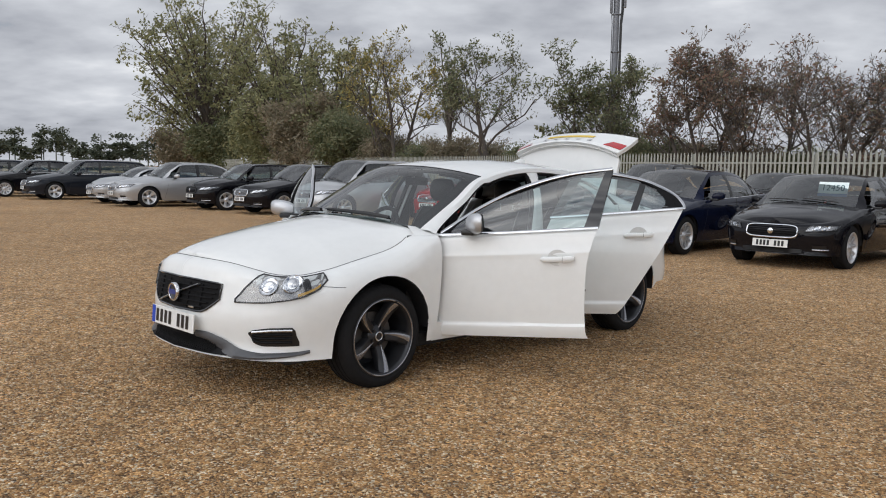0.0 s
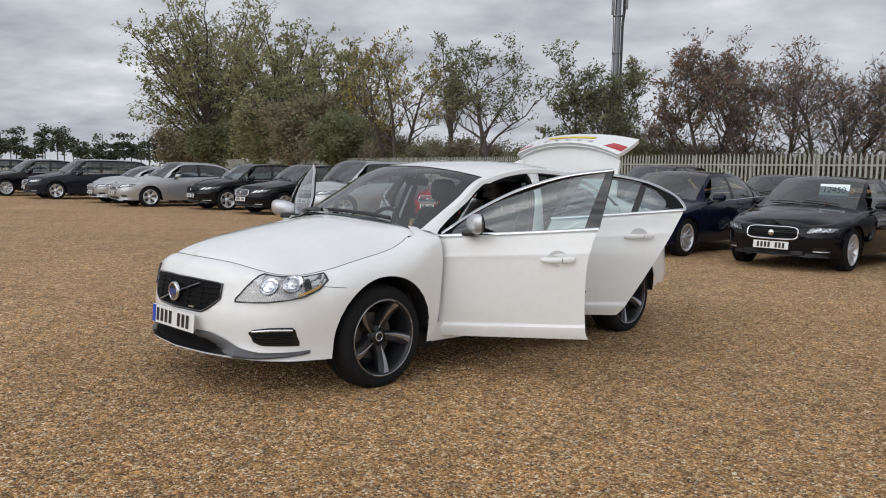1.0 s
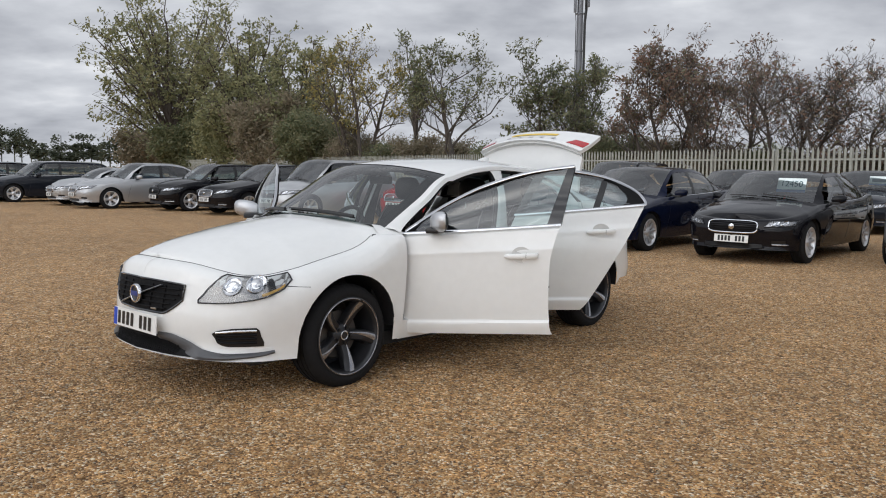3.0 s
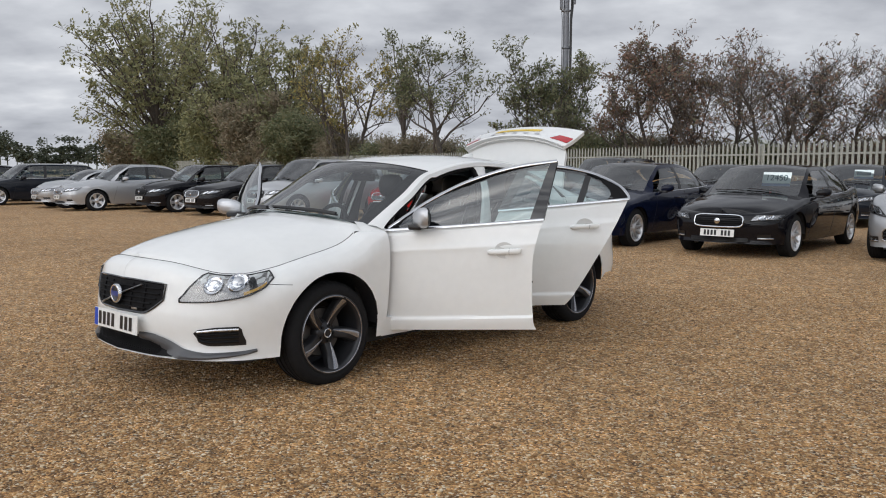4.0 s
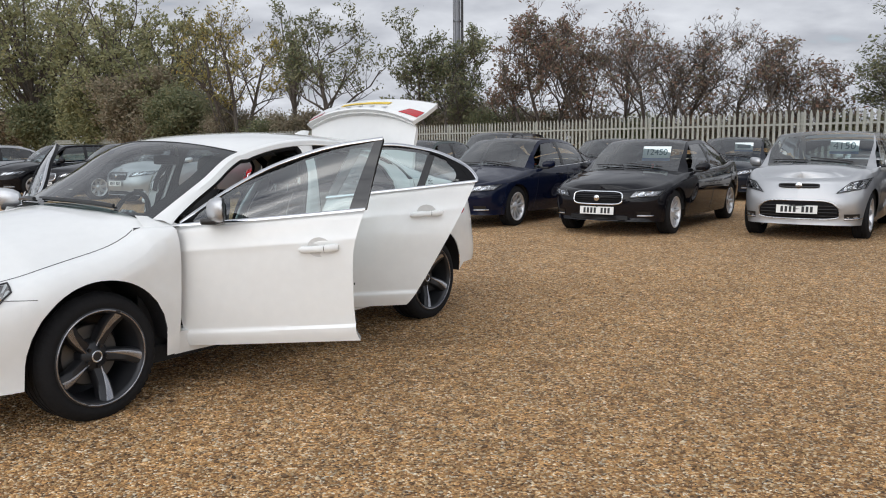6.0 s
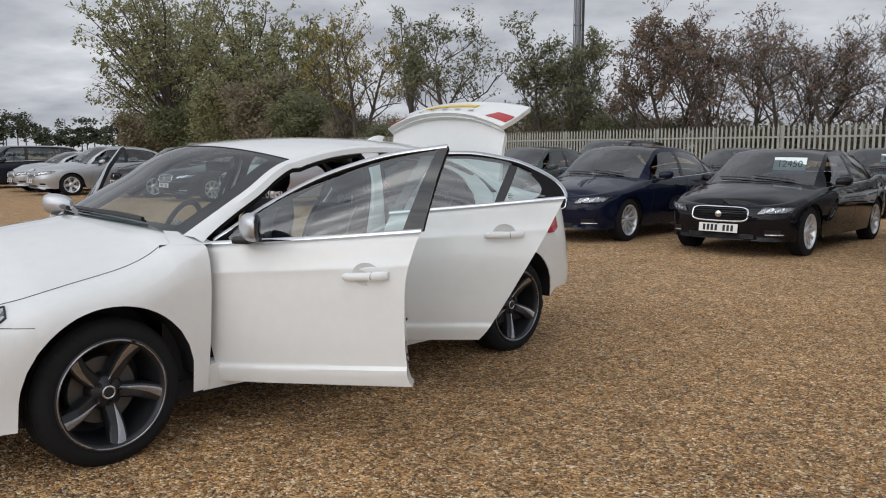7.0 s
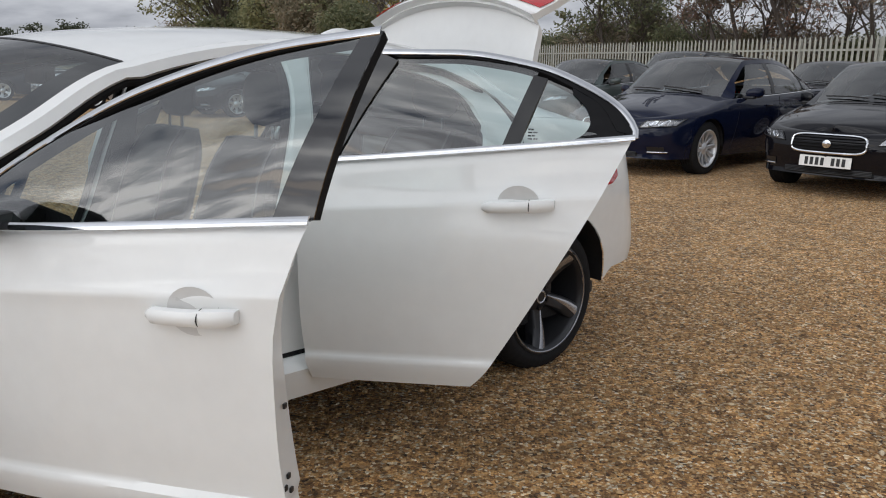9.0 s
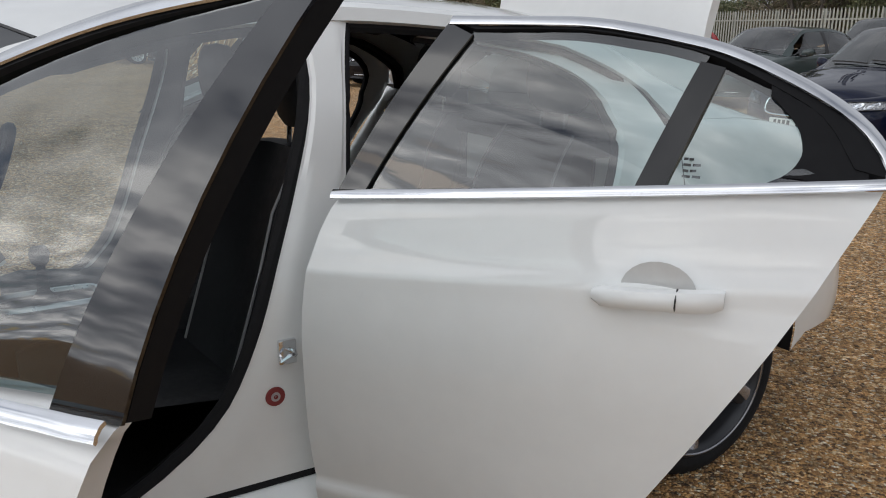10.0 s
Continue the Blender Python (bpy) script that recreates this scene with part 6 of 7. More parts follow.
def leaf_stone():
    m = bpy.data.materials.new("loose_stone")
    m.use_nodes = True
    nt = m.node_tree
    g, rp = nt.nodes.new("ShaderNodeNewGeometry"), nt.nodes.new("ShaderNodeValToRGB")
    e = rp.color_ramp.elements
    e[0].color, e[1].color = (0.12, 0.07, 0.035, 1), (0.68, 0.58, 0.42, 1)
    for p, c in ((0.3, (0.32, 0.185, 0.08)), (0.6, (0.47, 0.29, 0.13)), (0.88, (0.60, 0.43, 0.24))):
        k = e.new(p); k.color = (*c, 1)
    nt.links.new(g.outputs["Random Per Island"], rp.inputs[0])
    b = nt.nodes["Principled BSDF"]
    nt.links.new(rp.outputs[0], b.inputs["Base Color"])
    b.inputs["Roughness"].default_value = 0.7
    return m


stones()

# ---- fence ----
FENCE_A, FENCE_B = Vector((22.0, 11.0, 0)), Vector((-30.6, 106.0, 0))


def fence():
    d = (FENCE_B - FENCE_A).normalized()
    nrm = Vector((-d.y, d.x, 0))
    STEEL = mat("galvanised_fence", (0.36, 0.37, 0.33), 0.7, 0.1, var=0.2, scale=3)
    ft = tagged(new("fence"), "grey galvanised steel palisade fence", "fence", kind="structure")
    bm = bmesh.new()
    pr = [(-0.046, 0.0), (-0.03, 0.014), (0.0, 0.02), (0.03, 0.014), (0.046, 0.0)]
    rows = [[(a, b, z) for a, b in pr] for z in (0.05, 2.12)]
    vs = sheet(bm, rows)
    tips = [bm.verts.new((a, 0.008, 2.25)) for a in (-0.016, 0.0, 0.016)]
    tp = vs[-1]
    bm.faces.new((tp[0], tp[1], tips[0])); bm.faces.new((tp[1], tp[2], tips[1], tips[0])); bm.faces.new((tp[2], tp[3], tips[2], tips[1])); bm.faces.new((tp[3], tp[4], tips[2]))
    solid(bm, 0.003)
    me = bpy.data.meshes.new("pale")
    bm.to_mesh(me); bm.free()
    L = (FENCE_B - FENCE_A).length
    rot = Matrix.Rotation(math.atan2(d.y, d.x), 4, "Z")
    n = int(L / 0.19)
    for k in range(min(n, 300)):
        ob = put("pale", me, STEEL, ft, smooth=False)
        ob.matrix_local = Matrix.Translation(FENCE_A + d * 0.19 * k) @ rot
    if n > 300:
        bm = bmesh.new()
        for k in range(300, n):
            p = FENCE_A + d * 0.19 * k
            box(bm, -0.046, 0.046, -0.006, 0.006, 0.05, 2.22, 0, Matrix.Translation(p) @ rot)
        tagged(part("pale_row", bm, STEEL, ft, smooth=False), kind="stuff")
    for z in (0.45, 1.85):
        bm = bmesh.new()
        a, b = FENCE_A + Vector((0, 0, z)), FENCE_B + Vector((0, 0, z))
        box(bm, 0, L, -0.05, -0.005, -0.03, 0.03, 0, Matrix.Translation(a) @ rot)
        part("fence_rail", bm, STEEL, ft, smooth=False)
    bm = bmesh.new()
    box(bm, -0.05, 0.05, -0.13, -0.055, 0, 2.2, 0.004)
    me = bpy.data.meshes.new("fence_post")
    bm.to_mesh(me); bm.free()
    for k in range(int(L / 2.76) + 1):
        ob = put("fence_post", me, STEEL, ft, smooth=False)
        ob.matrix_local = Matrix.Translation(FENCE_A + d * 2.76 * k) @ rot


fence()

# ---- parked cars ----
NAVY, BLACKP = paint("navy", (0.005, 0.008, 0.024)), paint("black", (0.006, 0.006, 0.0085))
SILVER = paint("silver", (0.44, 0.45, 0.465), 0.6, 0.34)
DGREY, RED = paint("dark_grey", (0.014, 0.017, 0.024)), paint("red", (0.42, 0.012, 0.015))


def by_hub(hx, hy, heading, P):
    """The pose of a car whose front left hub stands there."""
    h = radians(heading)
    f, l = Vector((math.cos(h), math.sin(h))), Vector((-math.sin(h), math.cos(h)))
    B = P["body"]
    o = Vector((hx, hy)) - f * B["axles"][0] - l * (B["W"] - 0.1)
    return pose(o.x, o.y, 0, 0, 0, heading)


XF = saloon(H=1.46, L=(2.42, -2.54), axles=(1.455, -1.455), belt=0.94, nosez=0.80)
XE = saloon(H=1.416, L=(2.28, -2.39), axles=(1.417, -1.417), belt=0.91, nosez=0.77)
HATCH = saloon(H=1.50, L=(2.03, -1.93), W=0.86, axles=(1.245, -1.245), belt=0.99, nosez=0.94, back="hatch", wind=0.90)
MIDHATCH = saloon(H=1.46, L=(2.15, -2.1), W=0.88, axles=(1.31, -1.31), belt=0.94, nosez=0.82, back="hatch")
MPV = saloon(H=1.60, L=(2.1, -2.1), W=0.89, axles=(1.3, -1.3), belt=0.98, nosez=0.88, back="hatch", wind=1.1)
ESTATE = saloon(H=1.50, L=(2.3, -2.4), axles=(1.4, -1.4), belt=0.95, nosez=0.82, back="estate")
SEDAN = saloon(H=1.47, L=(2.35, -2.45), axles=(1.43, -1.43), belt=0.95, nosez=0.82)
ROADSTER = saloon(H=1.30, L=(1.98, -2.05), W=0.88, axles=(1.2, -1.2), belt=0.90, nosez=0.76, wind=0.75, roof_end=-0.7)
SUV = saloon(H=1.68, L=(2.25, -2.3), W=0.93, axles=(1.38, -1.38), belt=1.08, nosez=0.98, back="estate")
HATCH.update(grille=(0.25, 0.735, 0.775), intake=(0.50, 0.31, 0.56), plate_z=0.44, lamp=((0.46, 0.66), (0.76, 0.72), (0.80, 0.85), (0.60, 0.80)))
XE.update(grille=(0.37, 0.475, 0.655), plate_z=0.385, lamp=((0.46, 0.575), (0.80, 0.60), (0.83, 0.67), (0.52, 0.665)))
XF.update(lamp=((0.46, 0.60), (0.80, 0.63), (0.84, 0.71), (0.52, 0.69)))
ROW, BACK = "cars parked in the front row", "cars parked in the second row"
TEAL, CREAM = paint("grey_green", (0.05, 0.065, 0.065)), paint("plain_white", (0.74, 0.75, 0.75))
# kind, hub x, hub y, heading, numbers, paint, label, group, wheel style, grille, card
LOT = [
    ("saloon_car", 4.19, 13.96, -134.6, XF, NAVY, "dark navy blue saloon car parked on gravel", ROW, "ten", "mesh", None),
    ("saloon_car", 6.13, 12.22, -134.6, XE, BLACKP, "glossy black saloon car with chrome-framed grille", ROW, "ten", "mesh", ("12450", 0.30, 0.44)),
    ("hatchback_car", 8.40, 11.0, -135, HATCH, SILVER, "silver hatchback car with price card", ROW, "seven", "plain", ("4150", 0.33, 0.38)),
    ("saloon_car", 10.5, 10.0, -132, XF, NAVY, "dark navy saloon car with chrome fog trim", ROW, "ten", "mesh", None),
    ("saloon_car", 13.2, 7.9, -131, SEDAN, BLACKP, "black saloon car parked on gravel", ROW, "double", "bars", None),
    ("estate_car", 14.1, 16.6, -131, ESTATE, CREAM, "white estate car parked by the fence", BACK, "ten", "bars", ("", 0.3, 0.3)),
    ("saloon_car", 11.2, 18.3, -131, SEDAN, DGREY, "dark grey saloon car with price card", BACK, "ten", "bars", ("", 0.3, 0.42)),
    ("saloon_car", 8.6, 20.1, -132, SEDAN, BLACKP, "black saloon car parked by the fence", BACK, "seven", "bars", None),
    ("offroad_car", 6.0, 22.3, -132, SUV, BLACKP, "tall dark off-road car", BACK, "double", "bars", None),
    ("saloon_car", 3.5, 20.6, -134, SEDAN, TEAL, "grey green saloon car", BACK, "seven", "bars", None),
    ("hatchback_car", 0.78, 21.2, -134, MIDHATCH, RED, "bright red hatchback car with chrome strip", ROW, "ten", "bars", None),
    ("people_carrier", -2.5, 21.2, -137, MPV, SILVER, "silver tall hatchback car", ROW, "seven", "plain", None),
    ("saloon_car", -4.47, 23.2, -136, SEDAN, BLACKP, "black saloon car with chrome grille", ROW, "seven", "bars", None),
    ("hatchback_car", -6.57, 24.95, -140, MIDHATCH, BLACKP, "black hatchback car parked on gravel", ROW, "double", "plain", None),
    ("saloon_car", -9.31, 25.95, -140, SEDAN, SILVER, "silver saloon car with chrome grille", ROW, "double", "bars", None),
    ("roadster_car", -10.95, 27.7, -140, ROADSTER, SILVER, "low silver roadster car", ROW, "seven", "bars", None),
    ("estate_car", -14.15, 29.75, -140, ESTATE, DGREY, "dark blue-grey estate car with chrome grille", ROW, "double", "bars", None),
    ("saloon_car", -17.0, 31.6, -140, SEDAN, BLACKP, "black saloon car with chrome trim", ROW, "ten", "bars", None),
    ("saloon_car", -19.7, 33.6, -140, SEDAN, DGREY, "dark grey saloon car", ROW, "ten", "bars", None),
]
for nm, hx, hy, hd, P, pm, lab, grp, style, gr, card in LOT:
    parked_car(nm, by_hub(hx, hy, hd, P), lab, grp, P, pm, style, grille=gr, card=card)

# ---- mast ----


def mast():
    m = thing("radio_mast", pose(9.25, 45.3, 0), "slim grey steel radio mast behind the trees", "mast")
    STEEL = mat("mast_steel", (0.20, 0.21, 0.23), 0.5, 0.5, var=0.15, scale=2)
    bm = bmesh.new()
    tube(bm, [(0, 0, 0), (0, 0, 6), (0, 0, 12), (0, 0, 17)], [0.19, 0.175, 0.16, 0.145], 14)
    part("pole", bm, STEEL, m)
    for dx, r in ((0.28, 0.035), (-0.24, 0.02), (0.22, 0.05)):
        bm = bmesh.new()
        tube(bm, [(dx, -0.12, 0), (dx, -0.12, 9.5), (dx * 1.25, -0.12, 10.2), (dx * 1.2, -0.12, 12)], r, 6)
        part("cable", bm, BLACK, m)
    for dx, z in ((-0.30, 10.6), (0.42, 10.9), (0.0, 12.0), (-0.36, 12.4), (0.42, 12.6)):
        bm = bmesh.new()
        box(bm, dx - 0.07, dx + 0.07, -0.2, 0.0, z - 0.55, z + 0.75, 0.02)
        part("antenna_panel", bm, STEEL, m)
    for z in (2, 4, 6, 8, 10, 11):
        bm = bmesh.new()
        lathe(bm, [(0.18, -0.03), (0.24, -0.03), (0.24, 0.03), (0.18, 0.03)], 14, pose(0, 0, z, 90, 0, 0))
        part("collar", bm, STEEL, m)


mast()

# ---- trees ----


def leaf_mat(name, cols):
    if name in MATS:
        return MATS[name]
    m = bpy.data.materials.new(name)
    m.use_nodes = True
    nt = m.node_tree
    N, L = nt.nodes.new, nt.links.new
    b = nt.nodes["Principled BSDF"]
    g, r = N("ShaderNodeNewGeometry"), N("ShaderNodeValToRGB")
    e = r.color_ramp.elements
    e[0].color, e[1].color = (*cols[0], 1), (*cols[-1], 1)
    for k, c in enumerate(cols[1:-1]):
        x = e.new((k + 1) / (len(cols) - 1)); x.color = (*c, 1)
    L(g.outputs["Random Per Island"], r.inputs[0])
    L(r.outputs[0], b.inputs["Base Color"])
    b.inputs["Roughness"].default_value = 0.6
    tr, mx = N("ShaderNodeBsdfTranslucent"), N("ShaderNodeMixShader")
    L(r.outputs[0], tr.inputs[0])
    mx.inputs[0].default_value = 0.4
    out = nt.nodes["Material Output"]
    L(b.outputs[0], mx.inputs[1]); L(tr.outputs[0], mx.inputs[2]); L(mx.outputs[0], out.inputs[0])
    MATS[name] = m
    return m


BARK = mat("grey_brown_bark", (0.085, 0.072, 0.062), 0.9, var=0.3, scale=3, bump=0.6, bscale=20)
LEAVES = {
    "olive": leaf_mat("olive_leaves", [(0.15, 0.169, 0.0875), (0.25, 0.263, 0.131), (0.362, 0.344, 0.175), (0.2, 0.213, 0.119)]),
    "yellow": leaf_mat("yellowing_leaves", [(0.149, 0.155, 0.0675), (0.284, 0.257, 0.0945), (0.446, 0.338, 0.0945), (0.203, 0.203, 0.0878)]),
    "dark": leaf_mat("dark_green_leaves", [(0.0975, 0.12, 0.063), (0.173, 0.188, 0.093), (0.24, 0.225, 0.128)]),
    "brown": leaf_mat("rust_brown_leaves", [(0.156, 0.12, 0.084), (0.252, 0.138, 0.096), (0.204, 0.15, 0.108), (0.156, 0.156, 0.09)]),
    "hedge": leaf_mat("hedge_leaves", [(0.15, 0.145, 0.09), (0.25, 0.225, 0.145), (0.33, 0.265, 0.185), (0.21, 0.185, 0.13)]),
    "pine": leaf_mat("pine_needles", [(0.045, 0.06, 0.04), (0.075, 0.09, 0.055), (0.10, 0.11, 0.07)]),
}


def quick_mesh(name, verts, faces, material, parent, label=""):
    me = bpy.data.meshes.new(name)
    me.from_pydata(verts, [], faces)
    me.materials.append(material)
    ob = new(name, me)
    ob.parent = parent
    if label:
        tagged(ob, label)
    return ob


def grow(rng, base, h, spread, stems, depth, droop=0.0, low=0.25):
    """Limbs and twigs of a tree: a list of (points, radii), and the places where leaves sit."""
    limbs, spots = [], []

    def branch(p, d, length, r, lvl):
        n = 5 if lvl < 2 else 4
        pts, rad = [p.copy()], [r]
        q = p.copy()
        dd = d.copy()
        for k in range(n - 1):
            wob = 0.16 if lvl == 0 else 0.30
            dd = (dd + Vector((rng.gauss(0, wob), rng.gauss(0, wob), rng.gauss(0.10 - droop * lvl, wob * 0.6)))).normalized()
            q = q + dd * (length / (n - 1))
            pts.append(q.copy()); rad.append(r * (1 - 0.62 * (k + 1) / (n - 1)))
        limbs.append((pts, rad, lvl))
        if lvl >= depth:
            for k in range(1, n):
                spots.append((pts[k], lvl))
            return
        kids = {0: rng.randint(7, 9), 1: rng.randint(5, 7), 2: rng.randint(4, 6), 3: rng.randint(2, 4)}[min(lvl, 3)]
        for c in range(kids):
            f = (low + (1 - low) * (c + rng.random()) / kids) if lvl == 0 else 0.2 + 0.8 * (c + rng.random()) / kids
            i = min(n - 2, int(f * (n - 1)))
            t = f * (n - 1) - i
            s = pts[i].lerp(pts[i + 1], min(1, t))
            a = rng.random() * 2 * math.pi
            out = Vector((math.cos(a), math.sin(a), rng.uniform(0.15, 0.75) - droop))
            nd = (dd * rng.uniform(0.25, 0.7) + out * spread).normalized()
            ln = length * (0.62 if lvl == 0 else 0.60) * rng.uniform(0.7, 1.15) * (1.15 - 0.45 * f)
            branch(s, nd, ln, max(0.009, r * (1 - 0.6 * f) * 0.55), lvl + 1)
    for k in range(stems):
        a = 2 * math.pi * k / max(1, stems) + rng.random()
        lean = 0.0 if stems == 1 else 0.35
        branch(base + Vector((math.cos(a), math.sin(a), 0)) * (0.25 if stems > 1 else 0), Vector((math.cos(a) * lean, math.sin(a) * lean, 1)).normalized(), h * (0.72 if stems == 1 else 0.62) * rng.uniform(0.9, 1.05), h * 0.022 / (1 if stems == 1 else 1.4), 0)
    return limbs, spots


def tubes_mesh(limbs):
    verts, faces = [], []
    for pts, rad, lvl in limbs:
        n = 7 if lvl == 0 else 5 if lvl == 1 else 3
        start = len(verts)
        for k, p in enumerate(pts):
            d = (pts[min(k + 1, len(pts) - 1)] - pts[max(k - 1, 0)]).normalized()
            a = d.orthogonal().normalized()
            b = d.cross(a)
            for j in range(n):
                w = 2 * math.pi * j / n
                verts.append(p + (a * math.cos(w) + b * math.sin(w)) * rad[k])
        for k in range(len(pts) - 1):
            for j in range(n):
                o = start + k * n
                faces.append((o + j, o + (j + 1) % n, o + n + (j + 1) % n, o + n + j))
    return [tuple(v) for v in verts], faces


def leaf_mesh(rng, spots, per, size, scatter, share=1.0):
    """Clumps of small leaves round some of the twig ends."""
    verts, faces = [], []
    for p, _ in spots:
        if rng.random() > share:
            continue
        for k in range(per):
            c = p + Vector((rng.gauss(0, scatter), rng.gauss(0, scatter), rng.gauss(0, scatter * 0.7)))
            a = Vector((rng.gauss(0, 1), rng.gauss(0, 1), rng.gauss(0, 1))).normalized()
            b = a.orthogonal().normalized()
            s = size * rng.uniform(0.6, 1.4)
            o = len(verts)
            verts += [tuple(c - a * s), tuple(c + b * s * 0.5), tuple(c + a * s), tuple(c - b * s * 0.5)]
            faces.append((o, o + 1, o + 2, o + 3))
    return verts, faces


def tree(name, x, y, h, leaf, label, seed, spread=0.9, stems=1, depth=3, per=3, size=0.10, scatter=0.25, droop=0.0, low=0.25, group="trees behind the fence", scale=(1, 1, 1), share=1.0):
    rng = random.Random(seed)
    t = thing(name, pose(x, y, 0), label, "tree" if name != "bush" else "bush", group)
    limbs, spots = grow(rng, Vector((0, 0, 0)), h, spread, stems, depth, droop, low)
    zmax = max(p.z for p, _ in spots)
    k = h / zmax
    sc = Vector((k * scale[0], k * scale[1], k))
    limbs = [([p * sc for p in pts], rad, l) for pts, rad, l in limbs]
    spots = [(p * sc, l) for p, l in spots]
    v, f = tubes_mesh(limbs)
    quick_mesh("trunk", v, f, BARK, t)
    v, f = leaf_mesh(rng, spots, per, size, scatter, share)
    quick_mesh("crown", v, f, LEAVES[leaf], t)
    return t


def dome_tree(x, y, h, rx, leaf, label, seed, bole=0.2, limbs=30, twigs=9, per=8, size=0.17, scatter=0.24, stems=3):
    """A broad tree: limbs that reach an uneven dome, each with branchlets and twigs."""
    rng = random.Random(seed)
    t = thing("tree", pose(x, y, 0), label, "tree", "trees behind the fence")
    tubes, spots = [], []
    boles = []
    for k in range(stems):
        a = 2 * math.pi * k / stems + rng.random()
        top = Vector((math.cos(a) * rx * 0.28, math.sin(a) * rx * 0.28, h * 0.62)) if stems > 1 else Vector((0, 0, h * 0.7))
        pts = [Vector((0.25 * math.cos(a), 0.25 * math.sin(a), 0)).lerp(top, f) + Vector((rng.gauss(0, 0.12), rng.gauss(0, 0.12), 0)) * (f > 0) for f in (0, 0.25, 0.5, 0.75, 1)]
        tubes.append((pts, [h * 0.017 * (1 - 0.7 * f) for f in (0, 0.25, 0.5, 0.75, 1)], 0))
        boles.append(pts)
    zc, rz = h * (1 + bole) / 2, h * (1 - bole) / 2
    for k in range(limbs):
        u, a = rng.uniform(-0.9, 0.97), rng.random() * 2 * math.pi
        lump = rng.uniform(0.62, 1.0) ** 0.6
        c = math.sqrt(max(0, 1 - u * u)) ** 0.65
        end = Vector((rx * c * math.cos(a), rx * c * math.sin(a), zc + rz * u) ) * 1.0
        end = Vector((end.x * lump, end.y * lump, zc + (end.z - zc) * lump))
        bp = min(boles, key=lambda q: (q[-1] - end).length + rng.random() * 2)
        f = min(0.98, max(0.25, (end.z / h) * rng.uniform(0.45, 0.8)))
        i = min(3, int(f * 4))
        st = bp[i].lerp(bp[i + 1], f * 4 - i)
        mid = st.lerp(end, 0.5) + Vector((0, 0, 0.05 * h * rng.uniform(-0.3, 1)))
        pts = [st * (1 - q) ** 2 + mid * 2 * q * (1 - q) + end * q * q + Vector((rng.gauss(0, 0.1), rng.gauss(0, 0.1), rng.gauss(0, 0.1))) * (0 < q) for q in [j / 6 for j in range(7)]]
        tubes.append((pts, [h * 0.0085 * (1 - 0.75 * j / 6) for j in range(7)], 1))
        for j in range(twigs):
            q = 0.3 + 0.7 * (j + rng.random()) / twigs
            i = min(5, int(q * 6))
            p = pts[i].lerp(pts[i + 1], min(1, q * 6 - i))
            d = ((end - st).normalized() * 0.5 + Vector((rng.gauss(0, 0.7), rng.gauss(0, 0.7), rng.gauss(0.15, 0.5)))).normalized()
            ln = rx * rng.uniform(0.16, 0.32)
            bend = Vector((rng.gauss(0, 0.1), rng.gauss(0, 0.1), rng.gauss(0, 0.1))) * ln
            br = [p + d * ln * w + bend * w * w * 2 for w in (0, 0.33, 0.66, 1)]
            tubes.append((br, [0.046, 0.036, 0.026, 0.016], 2))
            for w in range(4):
                s0 = br[1 + w % 3]
                e = s0 + (d * 0.5 + Vector((rng.gauss(0, 0.8), rng.gauss(0, 0.8), rng.gauss(0.1, 0.6)))).normalized() * ln * rng.uniform(0.3, 0.6)
                tubes.append(([s0, s0.lerp(e, 0.5), e], [0.022, 0.017, 0.012], 3))
                spots += [(s0.lerp(e, 0.45), 3), (e, 3)]
    v, f = tubes_mesh(tubes)
    quick_mesh("trunk", v, f, BARK, t)
    v, f = leaf_mesh(rng, spots, per, size, scatter, 0.52)
    quick_mesh("crown", v, f, LEAVES[leaf], t)
    return t


CAM0 = Vector((0.147, 0.352, 0))


def spot(px, depth):
    """The place at that depth seen along a bearing from the start of the walk."""
    return CAM0.x + (px - 784) / 1424 * depth, CAM0.y + depth


def behind(px, d, h):
    """Depth and height of a plant seen along a bearing, set back behind the fence."""
    d2 = max(d, 27.94 / (0.5538 + (px - 784) / 1424) + 2.5)
    return d2, 1.35 + (h - 1.35) * d2 / d


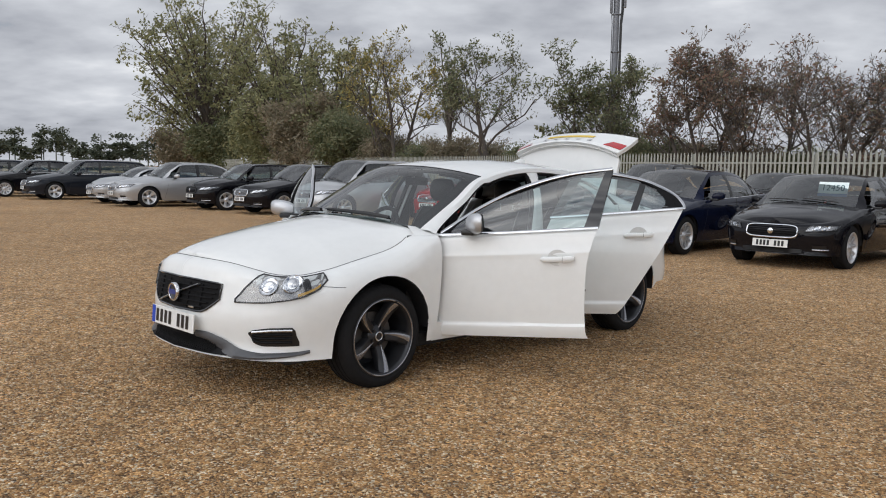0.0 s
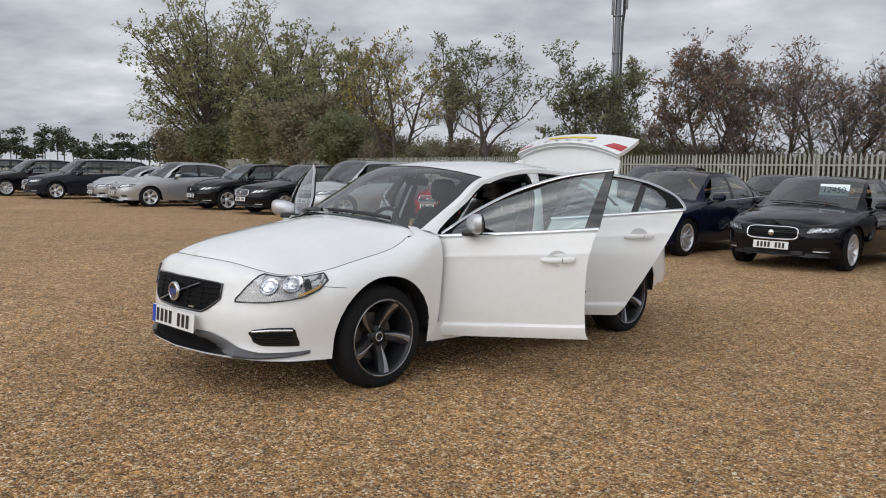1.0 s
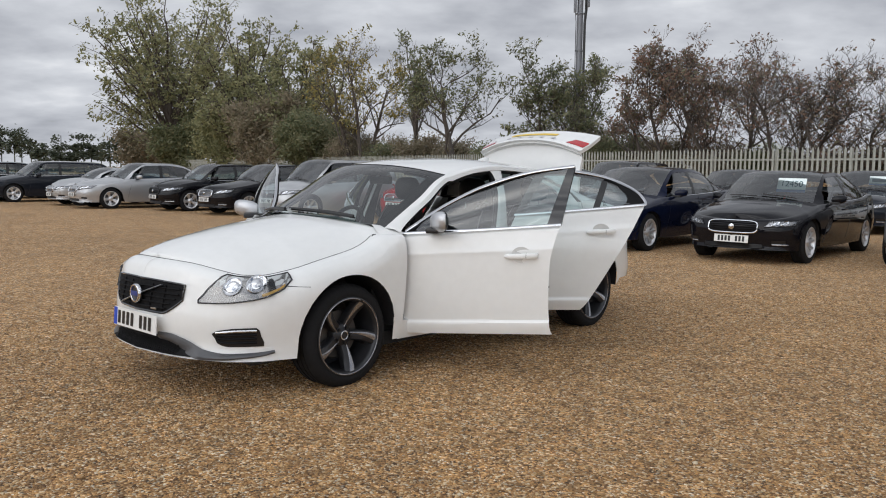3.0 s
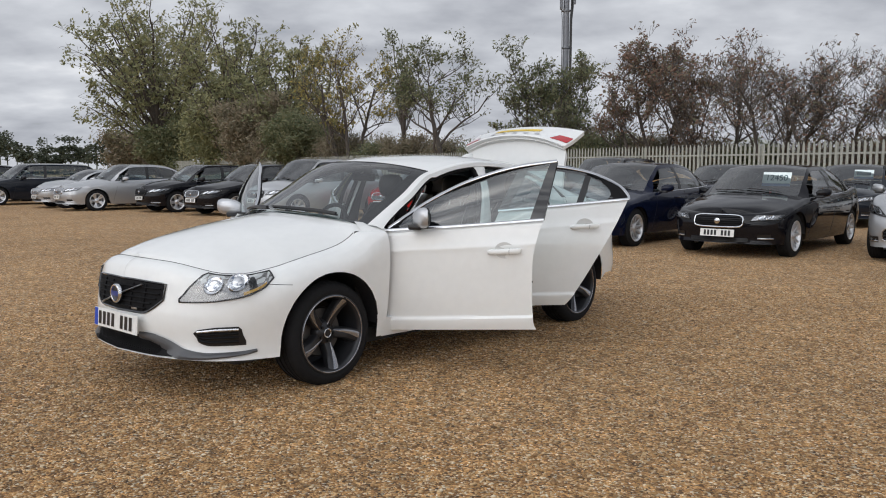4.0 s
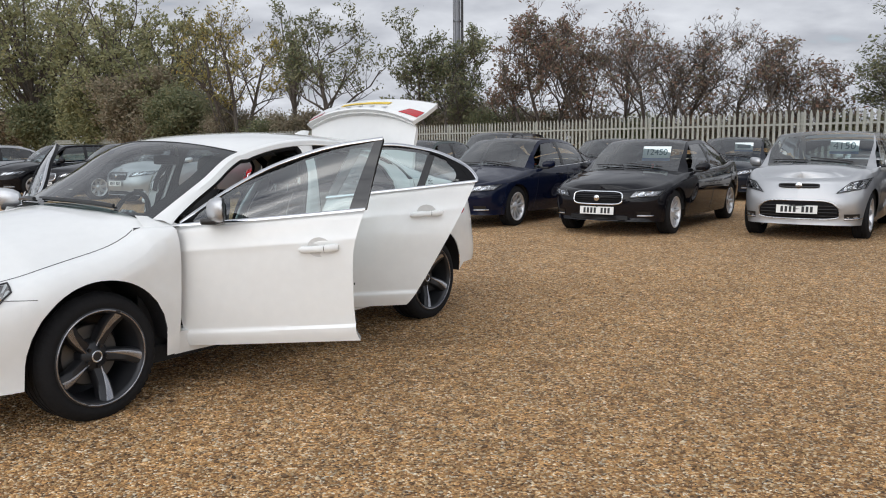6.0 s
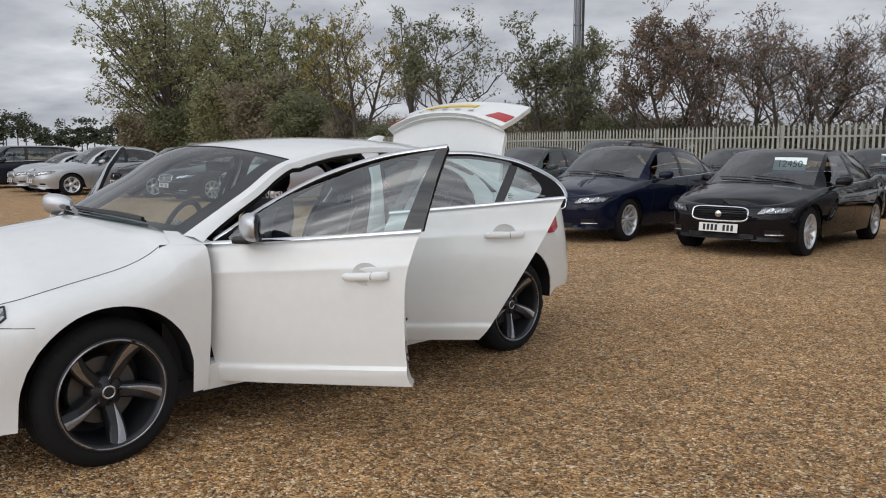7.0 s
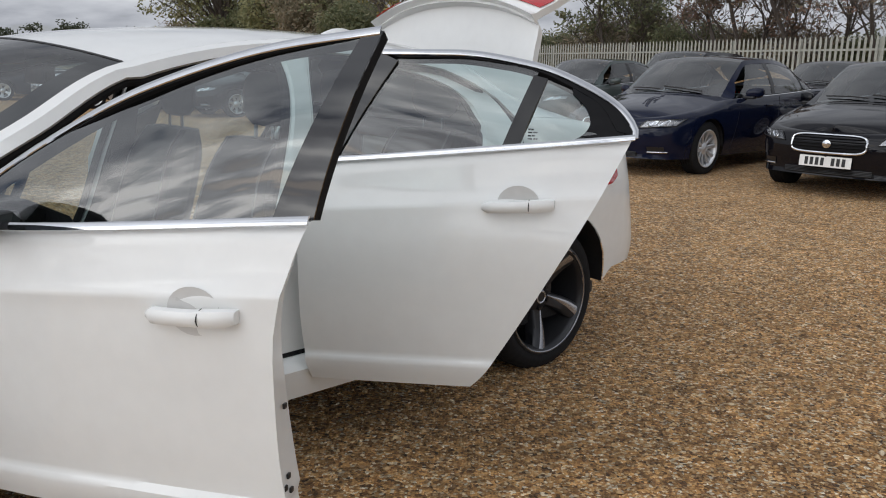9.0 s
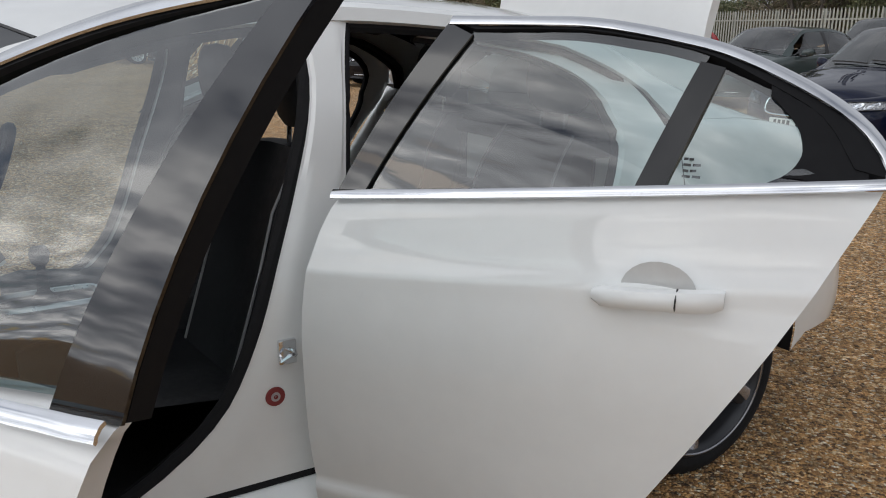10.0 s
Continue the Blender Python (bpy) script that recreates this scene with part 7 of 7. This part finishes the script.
def woods():
    T = [
        # px, depth, height, leaf, label, spread, stems, depth, per, size, scatter, share, scale
        ("tree", 688, 60, 11.3, "yellow", "slender tree with yellowing sparse leaves", 0.75, 3, 4, 4, 0.12, 0.16, 0.13, (0.85, 0.85, 1)),
        ("tree", 782, 54, 10.7, "dark", "thin upright tree with sparse dark leaves", 0.6, 1, 4, 4, 0.12, 0.16, 0.16, (0.55, 0.55, 1)),
        ("tree", 858, 49, 9.6, "dark", "open tree with sparse dark leaves", 0.85, 1, 4, 4, 0.11, 0.15, 0.34, (0.95, 0.95, 1)),
        ("tree", 1045, 42, 7.9, "dark", "round bushy tree with thinning leaves", 1.0, 3, 4, 4, 0.10, 0.14, 0.25, (0.95, 0.95, 1)),
        ("tree", 1225, 36, 7.2, "brown", "reddish brown autumn hawthorn tree", 0.95, 3, 4, 3, 0.09, 0.12, 0.30, (0.85, 0.85, 1)),
        ("tree", 1345, 34, 7.6, "brown", "twiggy dark tree with few leaves", 0.9, 2, 4, 3, 0.085, 0.12, 0.22, (0.9, 0.9, 1)),
        ("tree", 1465, 31, 6.4, "brown", "bare twiggy thorn tree", 1.0, 3, 4, 3, 0.08, 0.12, 0.10, (1, 1, 1)),
        ("tree", 1590, 29, 5.9, "brown", "bare twiggy thorn tree", 1.0, 3, 4, 3, 0.08, 0.12, 0.10, (1, 1, 1)),
        ("tree", 1740, 28, 5.2, "brown", "low thorn tree with few brown leaves", 1.0, 2, 4, 3, 0.08, 0.12, 0.18, (1, 1, 1)),
        ("tree", 1935, 27, 6.8, "dark", "dark tree with layered thorny branches", 1.0, 2, 4, 5, 0.075, 0.13, 0.45, (1.1, 1.1, 1)),
        ("tree", 2150, 25, 5.6, "brown", "twiggy thorn tree with few leaves", 1.0, 3, 3, 4, 0.08, 0.15, 0.5, (1, 1, 1)),
    ]
    for k, (nm, px, d, h, leaf, lab, sp, st, dp, per, sz, sct, shr, scl) in enumerate(T):
        x, y = spot(px, d)
        tree(nm, x, y, h, leaf, lab, 40 + k, sp, st, dp, per, sz, sct, scale=scl, share=shr)
    for px, d, h, rx, lab, sd, n, per in ((372, 79, 17.8, 8.0, "tall broad tree with thinning olive leaves", 11, 58, 7), (487, 77, 16.0, 5.2, "tall leafy tree with olive green crown", 12, 34, 8), (580, 74, 14.0, 4.6, "leafy tree with olive green crown", 13, 30, 8)):
        d2, h2 = behind(px, d + 2, h)
        x, y = spot(px, d2)
        k = d2 / d
        dome_tree(x, y, h2, rx * k, "olive", lab, sd, limbs=n, per=per, size=0.17 * k, scatter=0.24 * k)
    # undergrowth along the fence
    H = [(320, 82, 4.6), (392, 79, 6.4), (470, 74, 7.6), (545, 70, 7.2), (610, 66, 6.2), (672, 61, 4.4), (735, 57, 3.6), (800, 53, 3.6), (865, 50, 3.4), (930, 47, 3.2), (1000, 44, 3.6), (1085, 41.5, 3.8), (1150, 39, 3.2),
         (1225, 37.3, 2.9), (1330, 35.5, 2.7), (1430, 33.2, 2.6), (1540, 31.5, 2.5), (1660, 30, 2.5), (1800, 28.5, 2.5), (1950, 27.2, 2.6), (2120, 26, 2.6)]
    for k, (px, d, h) in enumerate(H):
        big = px < 650
        d2, h2 = behind(px, d - (2 if big else -0.8), h)
        x, y = spot(px, d2)
        tree("bush", x, y, h2, ("hedge", "dark", "olive")[k % 3] if big else "hedge" if k % 3 else "dark", "dense dark hedge bush behind the fence" if not big else "tall dense dark thicket", 90 + k, 1.0, 5, 3, 8 if big else 3, 0.0019 * d2 if big else 0.075, 0.006 * d2 if big else 0.28, low=0.05, group="hedge bushes")
    # far woods: one joined mass of pines
    rng = random.Random(7)
    v, f = [], []
    for k in range(30):
        px = -60 + 400 * k / 29 + rng.uniform(-5, 5)
        d = rng.uniform(150, 200)
        x, y = spot(px, d)
        h = rng.choice((4.6, 5.4, 6.2, 7.0, 8.2)) * rng.uniform(0.9, 1.1) * d / 170
        # bare pole, then flat tiers of needles
        for q in (0, 1):
            o = len(v)
            v += [(x - 0.12, y + q * 0.1, 0), (x + 0.12, y + q * 0.1, 0), (x + 0.06, y + q * 0.1, h), (x - 0.06, y + q * 0.1, h)]
            f.append((o, o + 1, o + 2, o + 3))
        tiers = [(0.0, 0.12, 0.08, 2.6)] + [(rng.uniform(-1, 1) * 1.2, rng.uniform(0.45, 1.0), rng.uniform(0.05, 0.10), rng.uniform(0.8, 1.7)) for _ in range(7)]
        for ox, tz, th, rr in tiers:
            for j in range(55):
                a, r = rng.random() * 2 * math.pi, rr * math.sqrt(rng.random())
                c = Vector((x + ox + r * math.cos(a), y + r * math.sin(a), max(0.2, h * tz + rng.gauss(0, h * th * 0.6) - 0.12 * r)))
                u = Vector((rng.gauss(0, 1), rng.gauss(0, 1), rng.gauss(0, 0.4))).normalized()
                w = u.orthogonal().normalized()
                s = rng.uniform(0.22, 0.42)
                o = len(v)
                v += [tuple(c - u * s), tuple(c + w * s * 0.6), tuple(c + u * s), tuple(c - w * s * 0.6)]
                f.append((o, o + 1, o + 2, o + 3))
    ob = quick_mesh("far_woods", v, f, LEAVES["pine"], None)
    tagged(ob, "distant dark pine woods on the horizon", "woods", kind="stuff")


woods()
